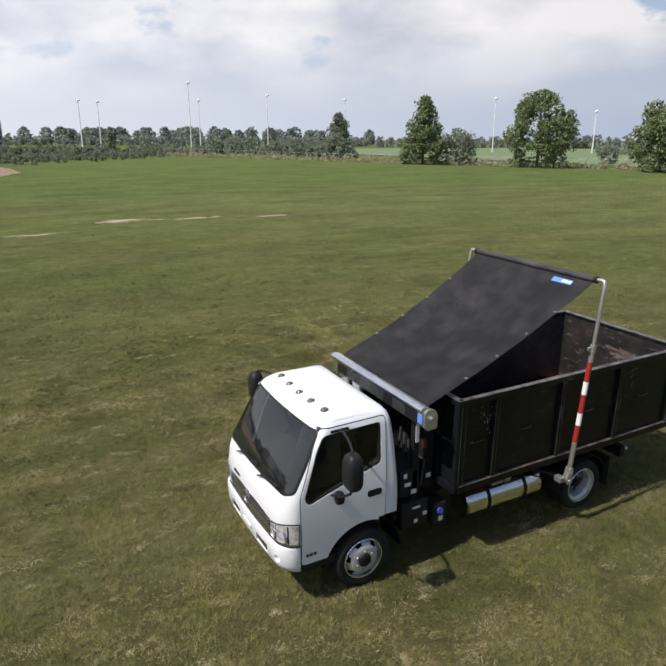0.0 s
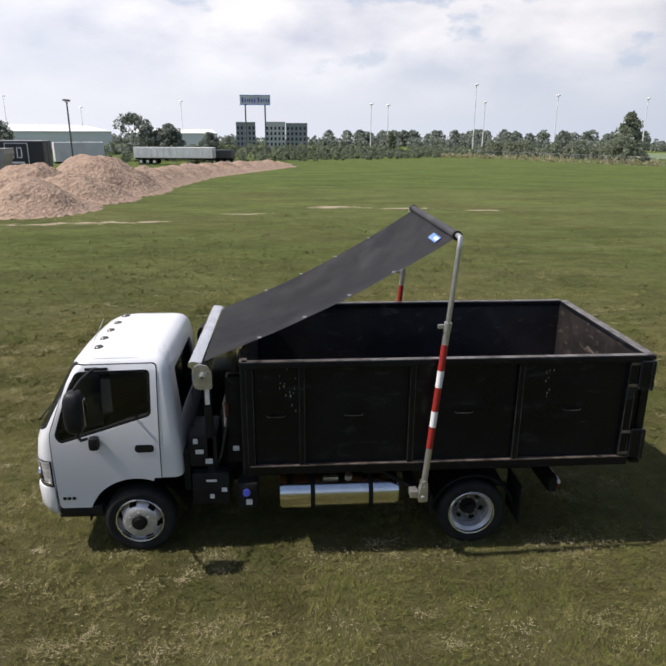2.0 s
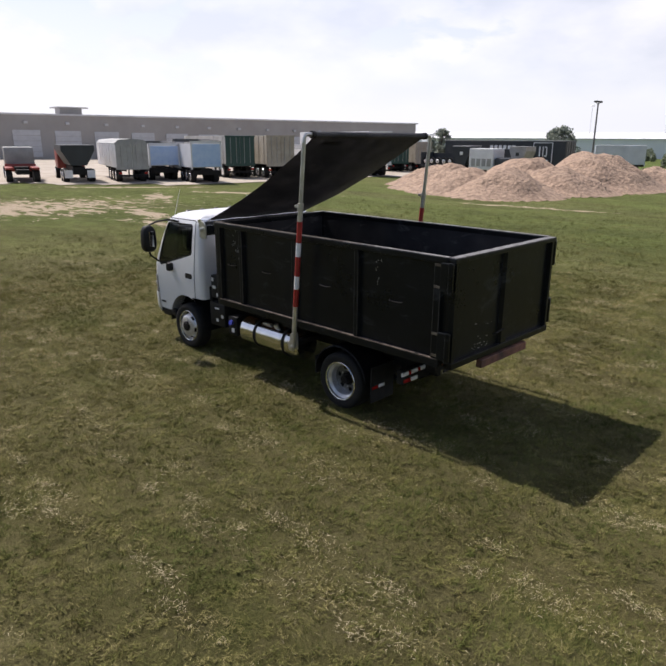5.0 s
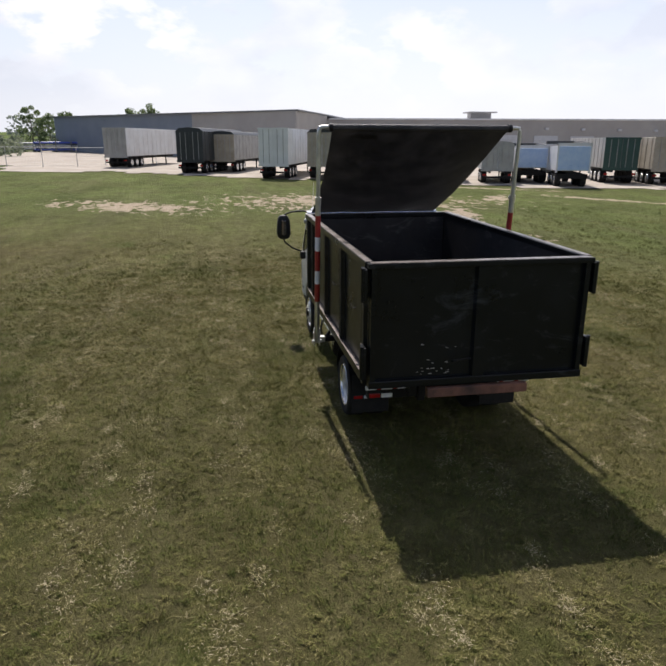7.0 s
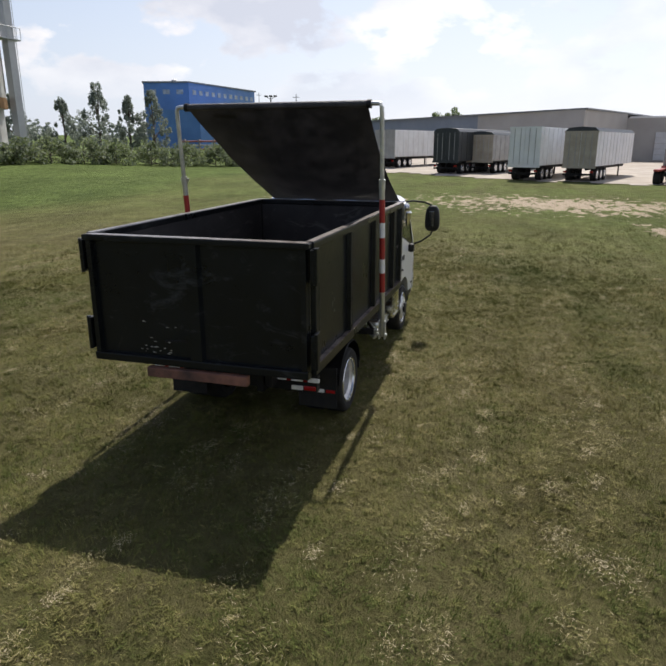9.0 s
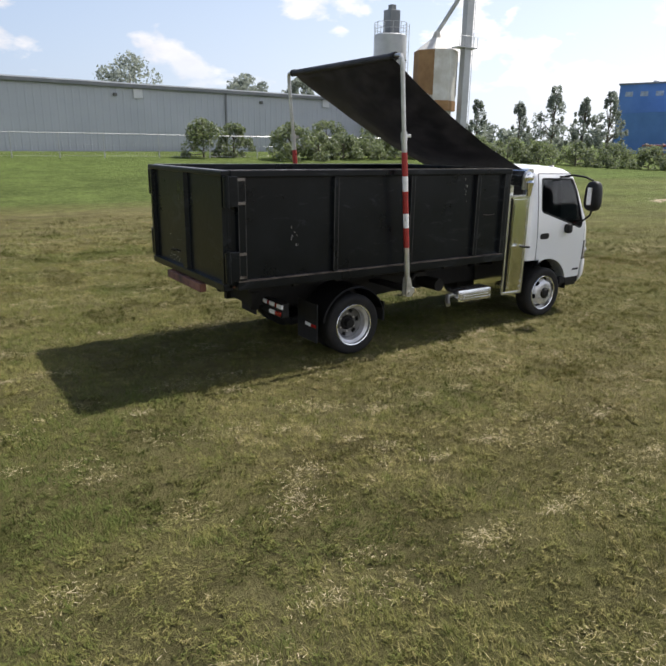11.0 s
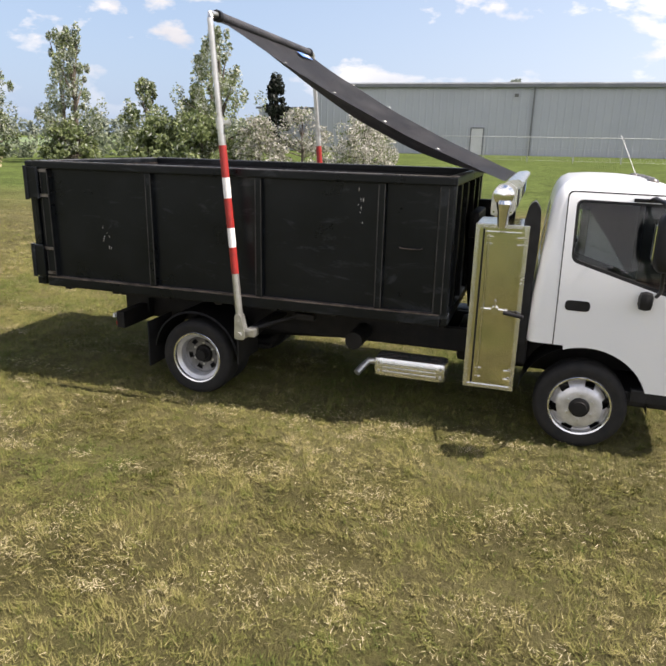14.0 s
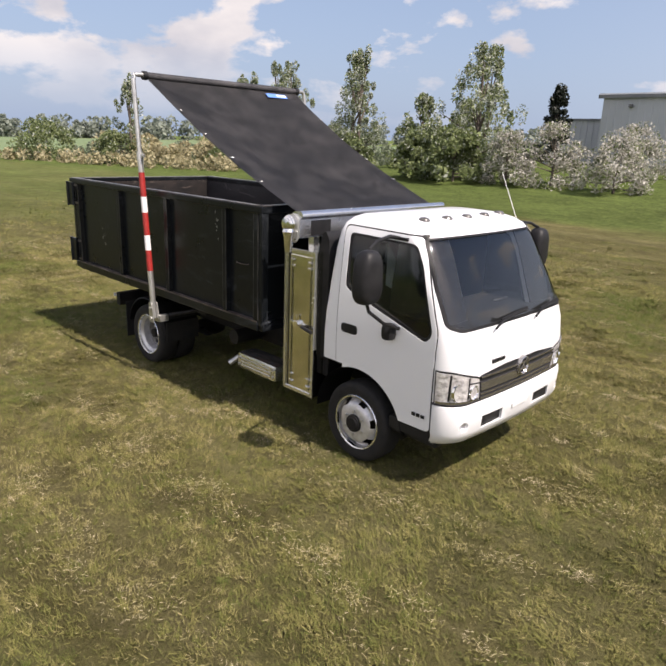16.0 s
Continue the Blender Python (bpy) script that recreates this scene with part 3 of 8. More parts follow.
grow_pts = ([(3.755 + (x - 4.05) * 1.016 + 0.295, 1.43 + (z - 1.43) * 1.014) for x, z in DOOR])
gap_skin = shell(0.003, -0.02)
for s, inner in ((1, door_cut_l), (-1, door_cut_r)):
    grown = flank(grow_pts, s)
    part("door_gap", carve(gap_skin, [("INTERSECT", grown), ("DIFFERENCE", inner), ("DIFFERENCE", arch), ("DIFFERENCE", low)]), M_BLACKP, truck, "dark door shut line", smooth=True)
    discard(grown)
discard(gap_skin)
pane_skin = shell(-0.006, -0.014)
for side in (1, -1):
    half = B()
    prism(half, WIN, 0.55 if side > 0 else -1.3, 1.3 if side > 0 else -0.55, "y")
    h = solid(half)
    part("side_window", carve(pane_skin, [("INTERSECT", h)]), M_GLASS, truck, "dark tinted door window", smooth=True).visible_shadow = False
    discard(h)
part("windscreen", carve(pane_skin, [("INTERSECT", wsh_cut)]), M_WSHIELD, truck, "large curved windscreen", smooth=True).visible_shadow = False
part("rear_window", carve(pane_skin, [("INTERSECT", rear_win)]), M_GLASS, truck, "rear cab window", smooth=True).visible_shadow = False
# black rims of the glass
rim_skin = shell(0.003, -0.02)
wsh_in = cutter(rounded([(-0.94, 1.578), (-0.85, 1.540), (0.85, 1.540), (0.94, 1.578), (0.917, 1.85), (0.852, 2.23), (-0.852, 2.23), (-0.917, 1.85)], 0.035), 4.1, 5.3, "x")
part("windscreen_seal", carve(rim_skin, [("INTERSECT", wsh_cut), ("DIFFERENCE", wsh_in)]), M_BLACKP, truck, "black windscreen seal", smooth=True)
win_in = both(rounded([(3.588, 2.188), (3.598, 1.718), (4.553, 1.428), (4.592, 1.49), (4.415, 2.005), (4.322, 2.172)], 0.05), 0.55, 1.3)
for s in (1, -1):
    hole = flank(WIN, s)
    part("window_seal", carve(rim_skin, [("INTERSECT", hole), ("DIFFERENCE", win_in)]), M_BLACKP, truck, "black window seal", smooth=True)
    discard(hole)
# front panel pieces
lamp_skin = shell(0.012, -0.04)
for side in (1, -1):
    c = cutter(rounded([(side * 0.645, 0.885), (side * 1.1, 0.885), (side * 1.1, 1.175), (side * 0.95, 1.18), (side * 0.67, 1.10)], 0.03), 4.70, 5.2, "x")
    hl = part("headlight", carve(lamp_skin, [("INTERSECT", c)]), M_LENS, truck, "clear headlight cluster", smooth=True)
    for y, z, r, dx in ((0.735, 0.985, 0.058, 0.030), (0.875, 1.005, 0.078, -0.030)):
        bm = B(); lathe(bm, [(0.001, 4.835), (r * 0.35, 4.84), (r * 0.8, 4.862), (r, 4.885), (r * 1.12, 4.882), (r * 1.14, 4.86)], 22, axis="X", at=(dx, side * y, z))
        part("reflector", bm, M_CHROME, hl, "round chrome reflector", smooth=True)
        bm = B(); lathe(bm, [(0.001, 4.868), (r * 0.22, 4.862), (r * 0.25, 4.84)], 14, axis="X", at=(dx, side * y, z))
        part("bulb", bm, M_FRAME, hl, "dark bulb cap", smooth=True)
    big = cutter(rounded([(side * 0.635, 0.872), (side * 1.12, 0.872), (side * 1.12, 1.19), (side * 0.95, 1.195), (side * 0.66, 1.115)], 0.03), 4.685, 5.2, "x")
    trim_skin = shell(0.006, -0.03)
    part("headlight_rim", carve(trim_skin, [("INTERSECT", big), ("DIFFERENCE", c)]), M_BLACKP, truck, "dark headlight surround", smooth=True)
    low_c = cutter([(side * 0.66, 0.885), (side * 1.1, 0.885), (side * 1.1, 0.925), (side * 0.66, 0.925)], 4.71, 5.2, "x")
    strip_skin = shell(0.016, -0.03)
    part("indicator_strip", carve(strip_skin, [("INTERSECT", low_c)]), M_GRILLE, hl, "grey lower lamp strip", smooth=True)
    div_skin = shell(0.015, -0.03)
    for pts in ([(0.795, 0.93), (0.805, 0.93), (0.815, 1.13), (0.803, 1.13)], [(0.655, 1.058), (0.80, 1.073), (0.80, 1.083), (0.655, 1.068)], [(0.955, 0.93), (0.963, 0.93), (0.968, 1.17), (0.958, 1.17)]):
        dv = cutter([(side * y, z) for y, z in pts], 4.71, 5.2, "x")
        part("divider", carve(div_skin, [("INTERSECT", dv)]), M_FRAME, hl, "dark lamp divider", smooth=True)
        discard(dv)
    discard(big, trim_skin, low_c, strip_skin, div_skin)
    discard(c)
g = cutter(rounded([(-0.64, 0.87), (0.64, 0.87), (0.66, 1.12), (0.28, 1.16), (-0.28, 1.16), (-0.66, 1.12)], 0.03), 4.6, 5.2, "x")
g_skin = shell(0.004, -0.04)
grille = part("grille", carve(g_skin, [("INTERSECT", g)]), M_BLACKP, truck, "dark grille panel", smooth=True)
discard(g, g_skin)
for z, hw, th in ((1.108, 0.64, 0.010), (1.028, 0.635, 0.048), (0.949, 0.625, 0.009), (0.908, 0.62, 0.018)):
    gb = cutter([(-hw, z - th), (hw, z - th), (hw * 1.02, z + th * 0.6), (-hw * 1.02, z + th * 0.6)], 4.6, 5.2, "x")
    s2 = shell(0.018, -0.03)
    part("grille_bar", carve(s2, [("INTERSECT", gb)]), M_GRILLE, grille, "grey horizontal grille bar", smooth=True)
    discard(gb, s2)
bm = B()
lathe(bm, [(0.066, 4.945), (0.078, 4.962), (0.090, 4.955), (0.094, 4.92)], 28, axis="X", at=(0, 0, 1.085))
for dz in (-0.034, 0.034):
    box(bm, 4.943, 4.955, -0.062, 0.062, 1.079 + dz, 1.091 + dz)
for a in (-1, 1):
    tube(bm, [(4.948, -0.030, 1.085 - 0.034 * a), (4.948, 0.030, 1.085 + 0.034 * a)], 0.008, 6)
emblem = part("emblem", bm, M_GRILLE, truck, "round chrome emblem", smooth=True)
bm = B(); rod(bm, (4.90, 0, 1.085), (4.942, 0, 1.085), 0.070, seg=28)
part("emblem_back", bm, M_BLACKP, emblem, "dark emblem disc", smooth=True)
bm = B()
for k in range(5):
    box(bm, 4.905, 4.925, -0.50 + 0.042 * k, -0.47 + 0.042 * k, 1.205, 1.235)
part("name_bars", bm, M_BLACKP, truck, "small dark lettering bars")
# bumper
bmp = B()
lv = [(0.49, 4.84, 0.945, 0.24), (0.53, 4.90, 0.985, 0.24), (0.62, 4.945, 1.008, 0.24), (0.84, 4.955, 1.012, 0.24), (0.875, 4.945, 1.01, 0.24), (0.885, 4.925, 0.995, 0.24)]
rings = []
for z, xf, hw, rc in lv:
    def outline(xf, hw, rc):
        pts = [(4.68 + (xf - rc - 4.68) * k / 3, hw) for k in range(3)]
        pts += [(xf - rc + rc * math.sin(math.pi / 2 * k / 8), hw - rc + rc * math.cos(math.pi / 2 * k / 8)) for k in range(9)]
        pts += [(xf, (hw - rc) * (1 - k / 5)) for k in range(1, 6)]
        pts = [(x - 0.05 * (y / hw) ** 2 * min(1.0, max(0.0, (x - 4.68) / (xf - 4.68))), y) for x, y in pts]
        return pts + [(x, -y) for x, y in pts[-2::-1]]
    full = outline(xf, hw, rc) + outline(xf - 0.05, hw - 0.05, rc)[::-1]
    rings.append([bmp.verts.new((x, y, z)) for x, y in full])
for a, b in zip(rings, rings[1:]):
    for k in range(len(a)):
        bmp.faces.new((a[k], a[(k + 1) % len(a)], b[(k + 1) % len(a)], b[k]))
hn = len(rings[0]) // 2
for rg in (rings[0], rings[-1]):
    for k in range(hn - 1):
        bmp.faces.new((rg[k], rg[k + 1], rg[2 * hn - 2 - k], rg[2 * hn - 1 - k]))
bmpo = solid(bmp)
slots = B()
for s in (1, -1):
    box(slots, 4.7, 5.1, s * 0.28, s * 0.60, 0.63, 0.74)
    rod(slots, (4.6, s * 0.83, 0.69), (5.1, s * 0.83, 0.69), 0.045, seg=20)
slots = solid(slots)
bumper = part("bumper", carve(bmpo, [("DIFFERENCE", slots)]), M_WHITE, truck, "white front bumper", smooth=True)
discard(bmpo, slots)
for s in (1, -1):
    bm = B(); box(bm, 4.86, 4.918, s * 0.272, s * 0.608, 0.622, 0.748)
    part("bumper_vent", bm, M_BLACKP, bumper, "black bumper slot")
    bm = B(); lathe(bm, [(0.001, 4.86), (0.03, 4.87), (0.045, 4.89)], 18, axis="X", at=(0, s * 0.83, 0.69))
    part("fog_lamp", bm, M_LENS, bumper, "round fog lamp", smooth=True)
# the shadowed gap above the bumper, added as a black strip
gap_skin = shell(0.019, -0.02)
gap_cut = B(); box(gap_cut, 4.68, 5.2, -1.3, 1.3, 0.884, 0.899)
gap_cut = solid(gap_cut)
part("bumper_seal", carve(gap_skin, [("INTERSECT", gap_cut)]), M_BLACKP, bumper, "black strip standing in for the shadow gap above the bumper", smooth=True)
discard(gap_skin, gap_cut)
bm = B(); box(bm, 4.95, 4.962, -0.13, 0.13, 0.70, 0.74, 0.004)
part("plate_bar", bm, M_LABEL, bumper, "blank pale bar")
bm = B(); box(bm, 3.6, 4.70, -0.93, 0.93, 0.44, 0.58, 0.02)
box(bm, 4.2, 4.66, -0.985, -0.90, 0.50, 0.615, 0.01); box(bm, 4.2, 4.66, 0.90, 0.985, 0.50, 0.615, 0.01)
part("step_panel", bm, M_BLACKP, truck, "black sill and step")
for s in (1, -1):
    bm = B()
    lathe(bm, [(0.55, s * 0.99), (0.54, s * 0.55)], 40, skip=lambda i, k: math.sin(2 * math.pi * (k + 0.5) / 40) < -0.05, at=(3.8, 0, 0.41))
    bmesh.ops.solidify(bm, geom=bm.faces[:], thickness=0.02)
    part("wheel_arch", bm, M_BLACKP, truck, "black front wheel arch", smooth=True)
# rear wall backing behind the cab
bm = B(); box(bm, 3.215, 3.30, -0.90, 0.86, 0.70, 1.18, 0.02)
part("cab_back_panel", bm, M_FRAME, truck, "black panel low behind the cab")
bm = B(); prism(bm, rounded([(3.16, 0.9), (3.275, 0.9), (3.30, 1.9), (3.29, 2.10), (3.24, 2.18), (3.19, 2.14), (3.16, 2.0)], 0.03), -0.93, -0.72, "y")
part("air_intake", bm, M_BLACKP, truck, "tall black air intake behind the cab", smooth=True)
# roof lamps
for k, y in enumerate((-0.62, -0.31, 0.0, 0.31, 0.62)):
    bm = B()
    lathe(bm, [(0.057, 2.335), (0.053, 2.366), (0.036, 2.384), (0.001, 2.390)], 18, axis="Z", at=(4.155 + 0.03 * (1 - (y / 0.62) ** 2), y, 0.0))
    part("marker_light", bm, M_AMBER, truck, "small roof marker light with metal base", smooth=True)
for s in (1, -1):
    bm = B(); box(bm, 4.32, 4.37, s * 0.80, s * 0.845, 2.245, 2.272, 0.008)
    part("corner_light", bm, M_AMBER, truck, "small corner lamp", smooth=True)
# wipers
for y0, y1 in ((-0.45, 0.15), (0.25, 0.75)):
    bm = B()
    tube(bm, [(4.89, y0, 1.50), (4.88, y0 + 0.1, 1.545), (4.865, (y0 + y1) / 2, 1.565), (4.845, y1, 1.575)], 0.011, 6)
    tube(bm, [(4.87, y0 + 0.1, 1.565), (4.835, y1, 1.595)], 0.008, 6)
    part("wiper", bm, M_BLACKP, truck, "black wiper arm")
# antenna on the far side of the roof
bm = B(); tube(bm, [(4.236, 0.855, 2.285), (4.13, 0.86, 2.5), (4.0, 0.865, 2.76)], 0.0032, 6)
part("antenna", bm, M_LABEL, truck, "thin pale whip antenna")
# mirrors
for s in (1, -1):
    bm = B()
    bmesh.ops.create_uvsphere(bm, u_segments=28, v_segments=18, radius=1.0)
    for v in bm.verts:
        c = [math.copysign(abs(q) ** 0.62, q) for q in v.co]
        v.co = Vector((4.215 + 0.105 * c[0] * (1.0 if c[0] > 0 else 0.85), s * (1.405 + 0.125 * c[1] * (1 - 0.10 * c[2])), 1.95 + 0.225 * c[2]))
    mir = part("mirror", bm, M_BLACKP, truck, "large black door mirror", smooth=True)
    bm = B(); box(bm, 4.117, 4.127, s * 1.365, s * 1.445, 1.82, 2.08, 0.002)
    part("mirror_glass", bm, M_MIRROR, mir)
    bm = B()
    tube(bm, [(4.13, s * 0.92, 2.225), (4.14, s * 1.06, 2.25), (4.18, s * 1.26, 2.23), (4.21, s * 1.38, 2.18), (4.21, s * 1.41, 2.10)], 0.016, 8)
    box(bm, 4.0, 4.24, s * 0.90, s * 0.935, 2.205, 2.235, 0.008)
    part("mirror_arm", bm, M_BLACKP, mir, "black upper tube arm", smooth=True)
    bm = B()
    tube(bm, [(4.22, s * 1.41, 1.76), (4.23, s * 1.38, 1.66), (4.26, s * 1.22, 1.54), (4.27, s * 1.02, 1.46)], 0.016, 8)
    part("mirror_arm", bm, M_BLACKP, mir, "black lower tube arm", smooth=True)
    bm = B(); box(bm, 4.13, 4.245, s * 0.995, s * 1.11, 1.34, 1.50, 0.052)
    part("lower_mirror", bm, M_BLACKP, mir, "small round lower mirror", smooth=True)
# cab inside
bm = B(); box(bm, 4.30, 4.74, -0.86, 0.86, 1.02, 1.42, 0.06)
part("dashboard", bm, M_DASH, truck, "dark dashboard", smooth=True)
bm = B(); lathe(bm, [(0.20 + 0.016 * math.cos(a), 0.016 * math.sin(a)) for a in [k * math.pi / 4 for k in range(9)]], 28, axis="Z")
rod(bm, (0, 0, 0), (0, 0, -0.25), 0.03); box(bm, -0.2, 0.2, -0.02, 0.02, -0.015, 0.005)
bmesh.ops.transform(bm, matrix=pose(4.24, 0.45, 1.46, 0, -28, 0), verts=bm.verts[:])
part("steering_wheel", bm, M_BLACKP, truck, "black steering wheel", smooth=True)
for y in (0.47, -0.12, -0.55):
    w = 0.24 if y > 0 else 0.2
    bm = B()
    box(bm, 3.52, 3.98, y - w, y + w, 1.05, 1.20, 0.05)
    part("seat", bm, M_SEAT, truck, "grey cloth cab seat", smooth=True)
    bm = B(); box(bm, 3.46, 3.58, y - w, y + w, 1.2, 1.74, 0.05); box(bm, 3.47, 3.55, y - 0.12, y + 0.12, 1.76, 1.95, 0.035)
    part("seat_back", bm, M_SEAT, truck, "grey cloth seat back with headrest", smooth=True)
discard(chin, body, skin, pane_skin, rim_skin, lamp_skin, arch, low, win_cut, wsh_cut, rear_win, door_cut_l, door_cut_r, wsh_in, win_in)


# wheels
def wheel(x, y, side, kind):
    """A wheel whose outer face is at y; kind: front (bulged disc) or rear (dished disc, twin tyres)."""
    s = side
    bm = B()
    tyre = [(0.262, 0.0), (0.285, 0.008), (0.34, 0.022), (0.375, 0.012), (0.392, -0.008), (0.400, -0.03), (0.402, -0.11), (0.400, -0.19), (0.392, -0.212), (0.34, -0.24), (0.262, -0.22)]
    lathe(bm, [(r, y + s * a) for r, a in tyre], 48, at=(x, 0, 0.402))
    w = part("wheel", B(), None, truck, "%s wheel with silver steel rim" % kind)
    part("tyre", bm, M_RUBBER, w, "black tyre", smooth=True)
    if kind == "rear":
        bm = B()
        lathe(bm, [(r, y + s * (a - 0.27)) for r, a in tyre], 40, at=(x, 0, 0.402))
        part("tyre", bm, M_RUBBER, w, "black inner twin tyre", smooth=True)
    bm = B()
    if kind == "front":
        prof = [(0.274, 0.002), (0.268, 0.008), (0.256, 0.002), (0.250, -0.05), (0.232, -0.06), (0.214, -0.012), (0.194, 0.010), (0.176, 0.022), (0.135, 0.030), (0.085, 0.030)]
        hole = (3, 4, 5)
    else:
        barrel = [(0.272, 0.0), (0.262, -0.004), (0.252, -0.02), (0.240, -0.032), (0.228, -0.036), (0.214, -0.05), (0.208, -0.11), (0.204, -0.135)]
        lathe(bm, [(r, y + s * a) for r, a in barrel], 48, at=(x, 0, 0.402))
        part("rim_barrel", bm, M_RIM, w, "bright silver rim barrel", smooth=True)
        bm = B()
        prof = [(0.205, -0.13), (0.195, -0.142), (0.180, -0.150), (0.135, -0.158), (0.10, -0.16)]
        hole = (2,)
    lathe(bm, [(r, y + s * a) for r, a in prof], 48, skip=lambda i, k: i in hole and (k % 8) in (0, 1, 2), at=(x, 0, 0.402))
    part("rim", bm, M_RIM if kind == "front" else M_RIMSHADE, w, "silver steel rim with hand holes", smooth=True)
    bm = B(); lathe(bm, [(0.277, y + s * 0.003), (0.270, y + s * 0.011), (0.256, y + s * 0.006), (0.250, y - s * 0.02)], 48, at=(x, 0, 0.402))
    part("rim_flange", bm, M_ALU, w, "bright outer rim flange", smooth=True)
    bm = B()
    d = 0.03 if kind == "front" else -0.17
    lathe(bm, [(0.092, y + s * (d - 0.01)), (0.084, y + s * (d + 0.025)), (0.062, y + s * (d + 0.03)), (0.058, y + s * (d + (0.035 if kind == "front" else 0.10))), (0.001, y + s * (d + (0.037 if kind == "front" else 0.105)))], 24, at=(x, 0, 0.402))
    part("hub", bm, M_FRAME, w, "black hub", smooth=True)
    for k in range(6):
        bm = B()
        a = math.pi * 2 * (k + 0.5) / 6
        c = Vector((x + 0.118 * math.cos(a), 0, 0.402 + 0.118 * math.sin(a)))
        rod(bm, c + Vector((0, y + s * (d - 0.01), 0)), c + Vector((0, y + s * (d + 0.022), 0)), 0.013, seg=6)
        part("lug_nut", bm, M_STEEL, w)
    bm = B(); lathe(bm, [(0.26, y - s * 0.03), (0.26, y - s * 0.2), (0.05, y - s * 0.2)], 24, at=(x, 0, 0.402))
    part("brake_drum", bm, M_FRAME, w)


for s in (1, -1):
    wheel(3.8, s * 0.985, s, "front")
    wheel(0.0, s * 1.055, s, "rear")

# chassis
bm = B()
for s in (1, -1):
    box(bm, -1.15, 4.5, s * 0.33, s * 0.41, 0.60, 0.84, 0.005)
for x in (-1.1, -0.5, 0.4, 1.2, 2.0, 2.9, 3.7):
    box(bm, x, x + 0.08, -0.36, 0.36, 0.64, 0.80)
part("chassis_frame", bm, M_FRAME, truck, "black ladder chassis frame")
bm = B()
for s in (1, -1):
    box(bm, -1.25, 2.5, s * 0.46, s * 0.56, 0.86, 1.03, 0.005)
for x in (-1.2, -0.4, 0.5, 1.3, 2.3):
    box(bm, x, x + 0.1, -0.5, 0.5, 0.87, 1.0)
part("hoist_frame", bm, M_FRAME, truck, "black hoist subframe rails")
bm = B()
rod(bm, (0, -0.75, 0.40), (0, 0.75, 0.40), 0.07); lathe(bm, [(0.001, -0.2), (0.17, -0.1), (0.19, 0), (0.17, 0.1), (0.001, 0.2)], 20, at=(0, 0, 0.40))
part("axle", bm, M_FRAME, truck, "black rear axle with differential", smooth=True)
bm = B(); rod(bm, (3.8, -0.8, 0.40), (3.8, 0.8, 0.40), 0.055)
part("axle", bm, M_FRAME, truck, "black front axle", smooth=True)
bm = B(); rod(bm, (1.65, -0.85, 0.72), (1.65, -0.45, 0.72), 0.09)
part("air_tank", bm, M_FRAME, truck, "small black air tank", smooth=True)
bm = B(); rod(bm, (0.2, 0, 0.45), (2.9, 0.05, 0.62), 0.05); box(bm, 2.6, 3.6, -0.25, 0.25, 0.45, 0.85, 0.05)
part("drive_shaft", bm, M_FRAME, truck, "drive shaft and gearbox", smooth=True)
for s in (1, -1):
    bm = B(); prism(bm, [(-0.6, 0.42), (0.6, 0.42), (0.6, 0.44), (0.42, 0.465), (0.4, 0.49), (-0.4, 0.49), (-0.42, 0.465), (-0.6, 0.44)], s * 0.44, s * 0.52, "y")
    part("leaf_spring", bm, M_FRAME, truck, "steel leaf spring pack")
for s in (1, -1):
    bm = B()
    lathe(bm, [(0.47, s * 1.08), (0.49, s * 1.07), (0.49, s * 0.56), (0.47, s * 0.56)], 40, skip=lambda i, k: math.sin(2 * math.pi * (k + 0.5) / 40) < 0.22, at=(0, 0, 0.42))
    bmesh.ops.solidify(bm, geom=bm.faces[:], thickness=0.012)
    part("fender", bm, M_BLACKP, truck, "black rear mudguard", smooth=True)
    bm = B(); box(bm, 0.47, 0.49, s * 0.58, s * 1.06, 0.40, 0.66)
    part("mud_flap", bm, M_RUBBER, truck, "black rubber mud flap")
    bm = B(); box(bm, -0.575, -0.56, s * 0.60, s * 1.07, 0.24, 0.74, 0.004)
    flap = part("mud_flap", bm, M_RUBBER, truck, "black rubber mud flap with reflectors")
    for y0, y1, mt, lb in ((0.80, 0.92, M_TAPE, "white reflector"), (0.94, 1.05, M_TAIL, "red reflector")):
        bm = B(); box(bm, -0.582, -0.573, s * y0, s * y1, 0.43, 0.47, 0.003)
        part("reflector", bm, mt, flap, lb)
# tail bar with lamps
bm = B(); box(bm, -1.02, -0.92, -0.98, 0.98, 0.60, 0.785, 0.01)
for s in (1, -1):
    box(bm, -1.2, -0.9, s * 0.45, s * 0.53, 0.68, 0.9)
tail = part("tail_bar", bm, M_FRAME, truck, "black tail bar")
for s in (1, -1):
    for y, z, mt, lb in ((0.945, 0.745, M_TAPE, "white reflector strip"), (0.755, 0.745, M_TAPE, "white reflector strip"), (0.85, 0.745, M_TAIL, "red tail lamp"), (0.755, 0.645, M_TAPE, "white reversing lamp"), (0.655, 0.745, M_TAIL, "red tail lamp"), (0.565, 0.745, M_TAPE, "white reflector strip"), (0.90, 0.65, M_TAIL, "red tail lamp")):
        w2 = 0.022 if mt is M_TAIL and z > 0.7 else 0.066
        bm = B(); box(bm, -1.042, -1.018, s * (y - w2), s * (y + w2), z - 0.024, z + 0.024, 0.006)
        part("tail_lamp", bm, mt, tail, lb)
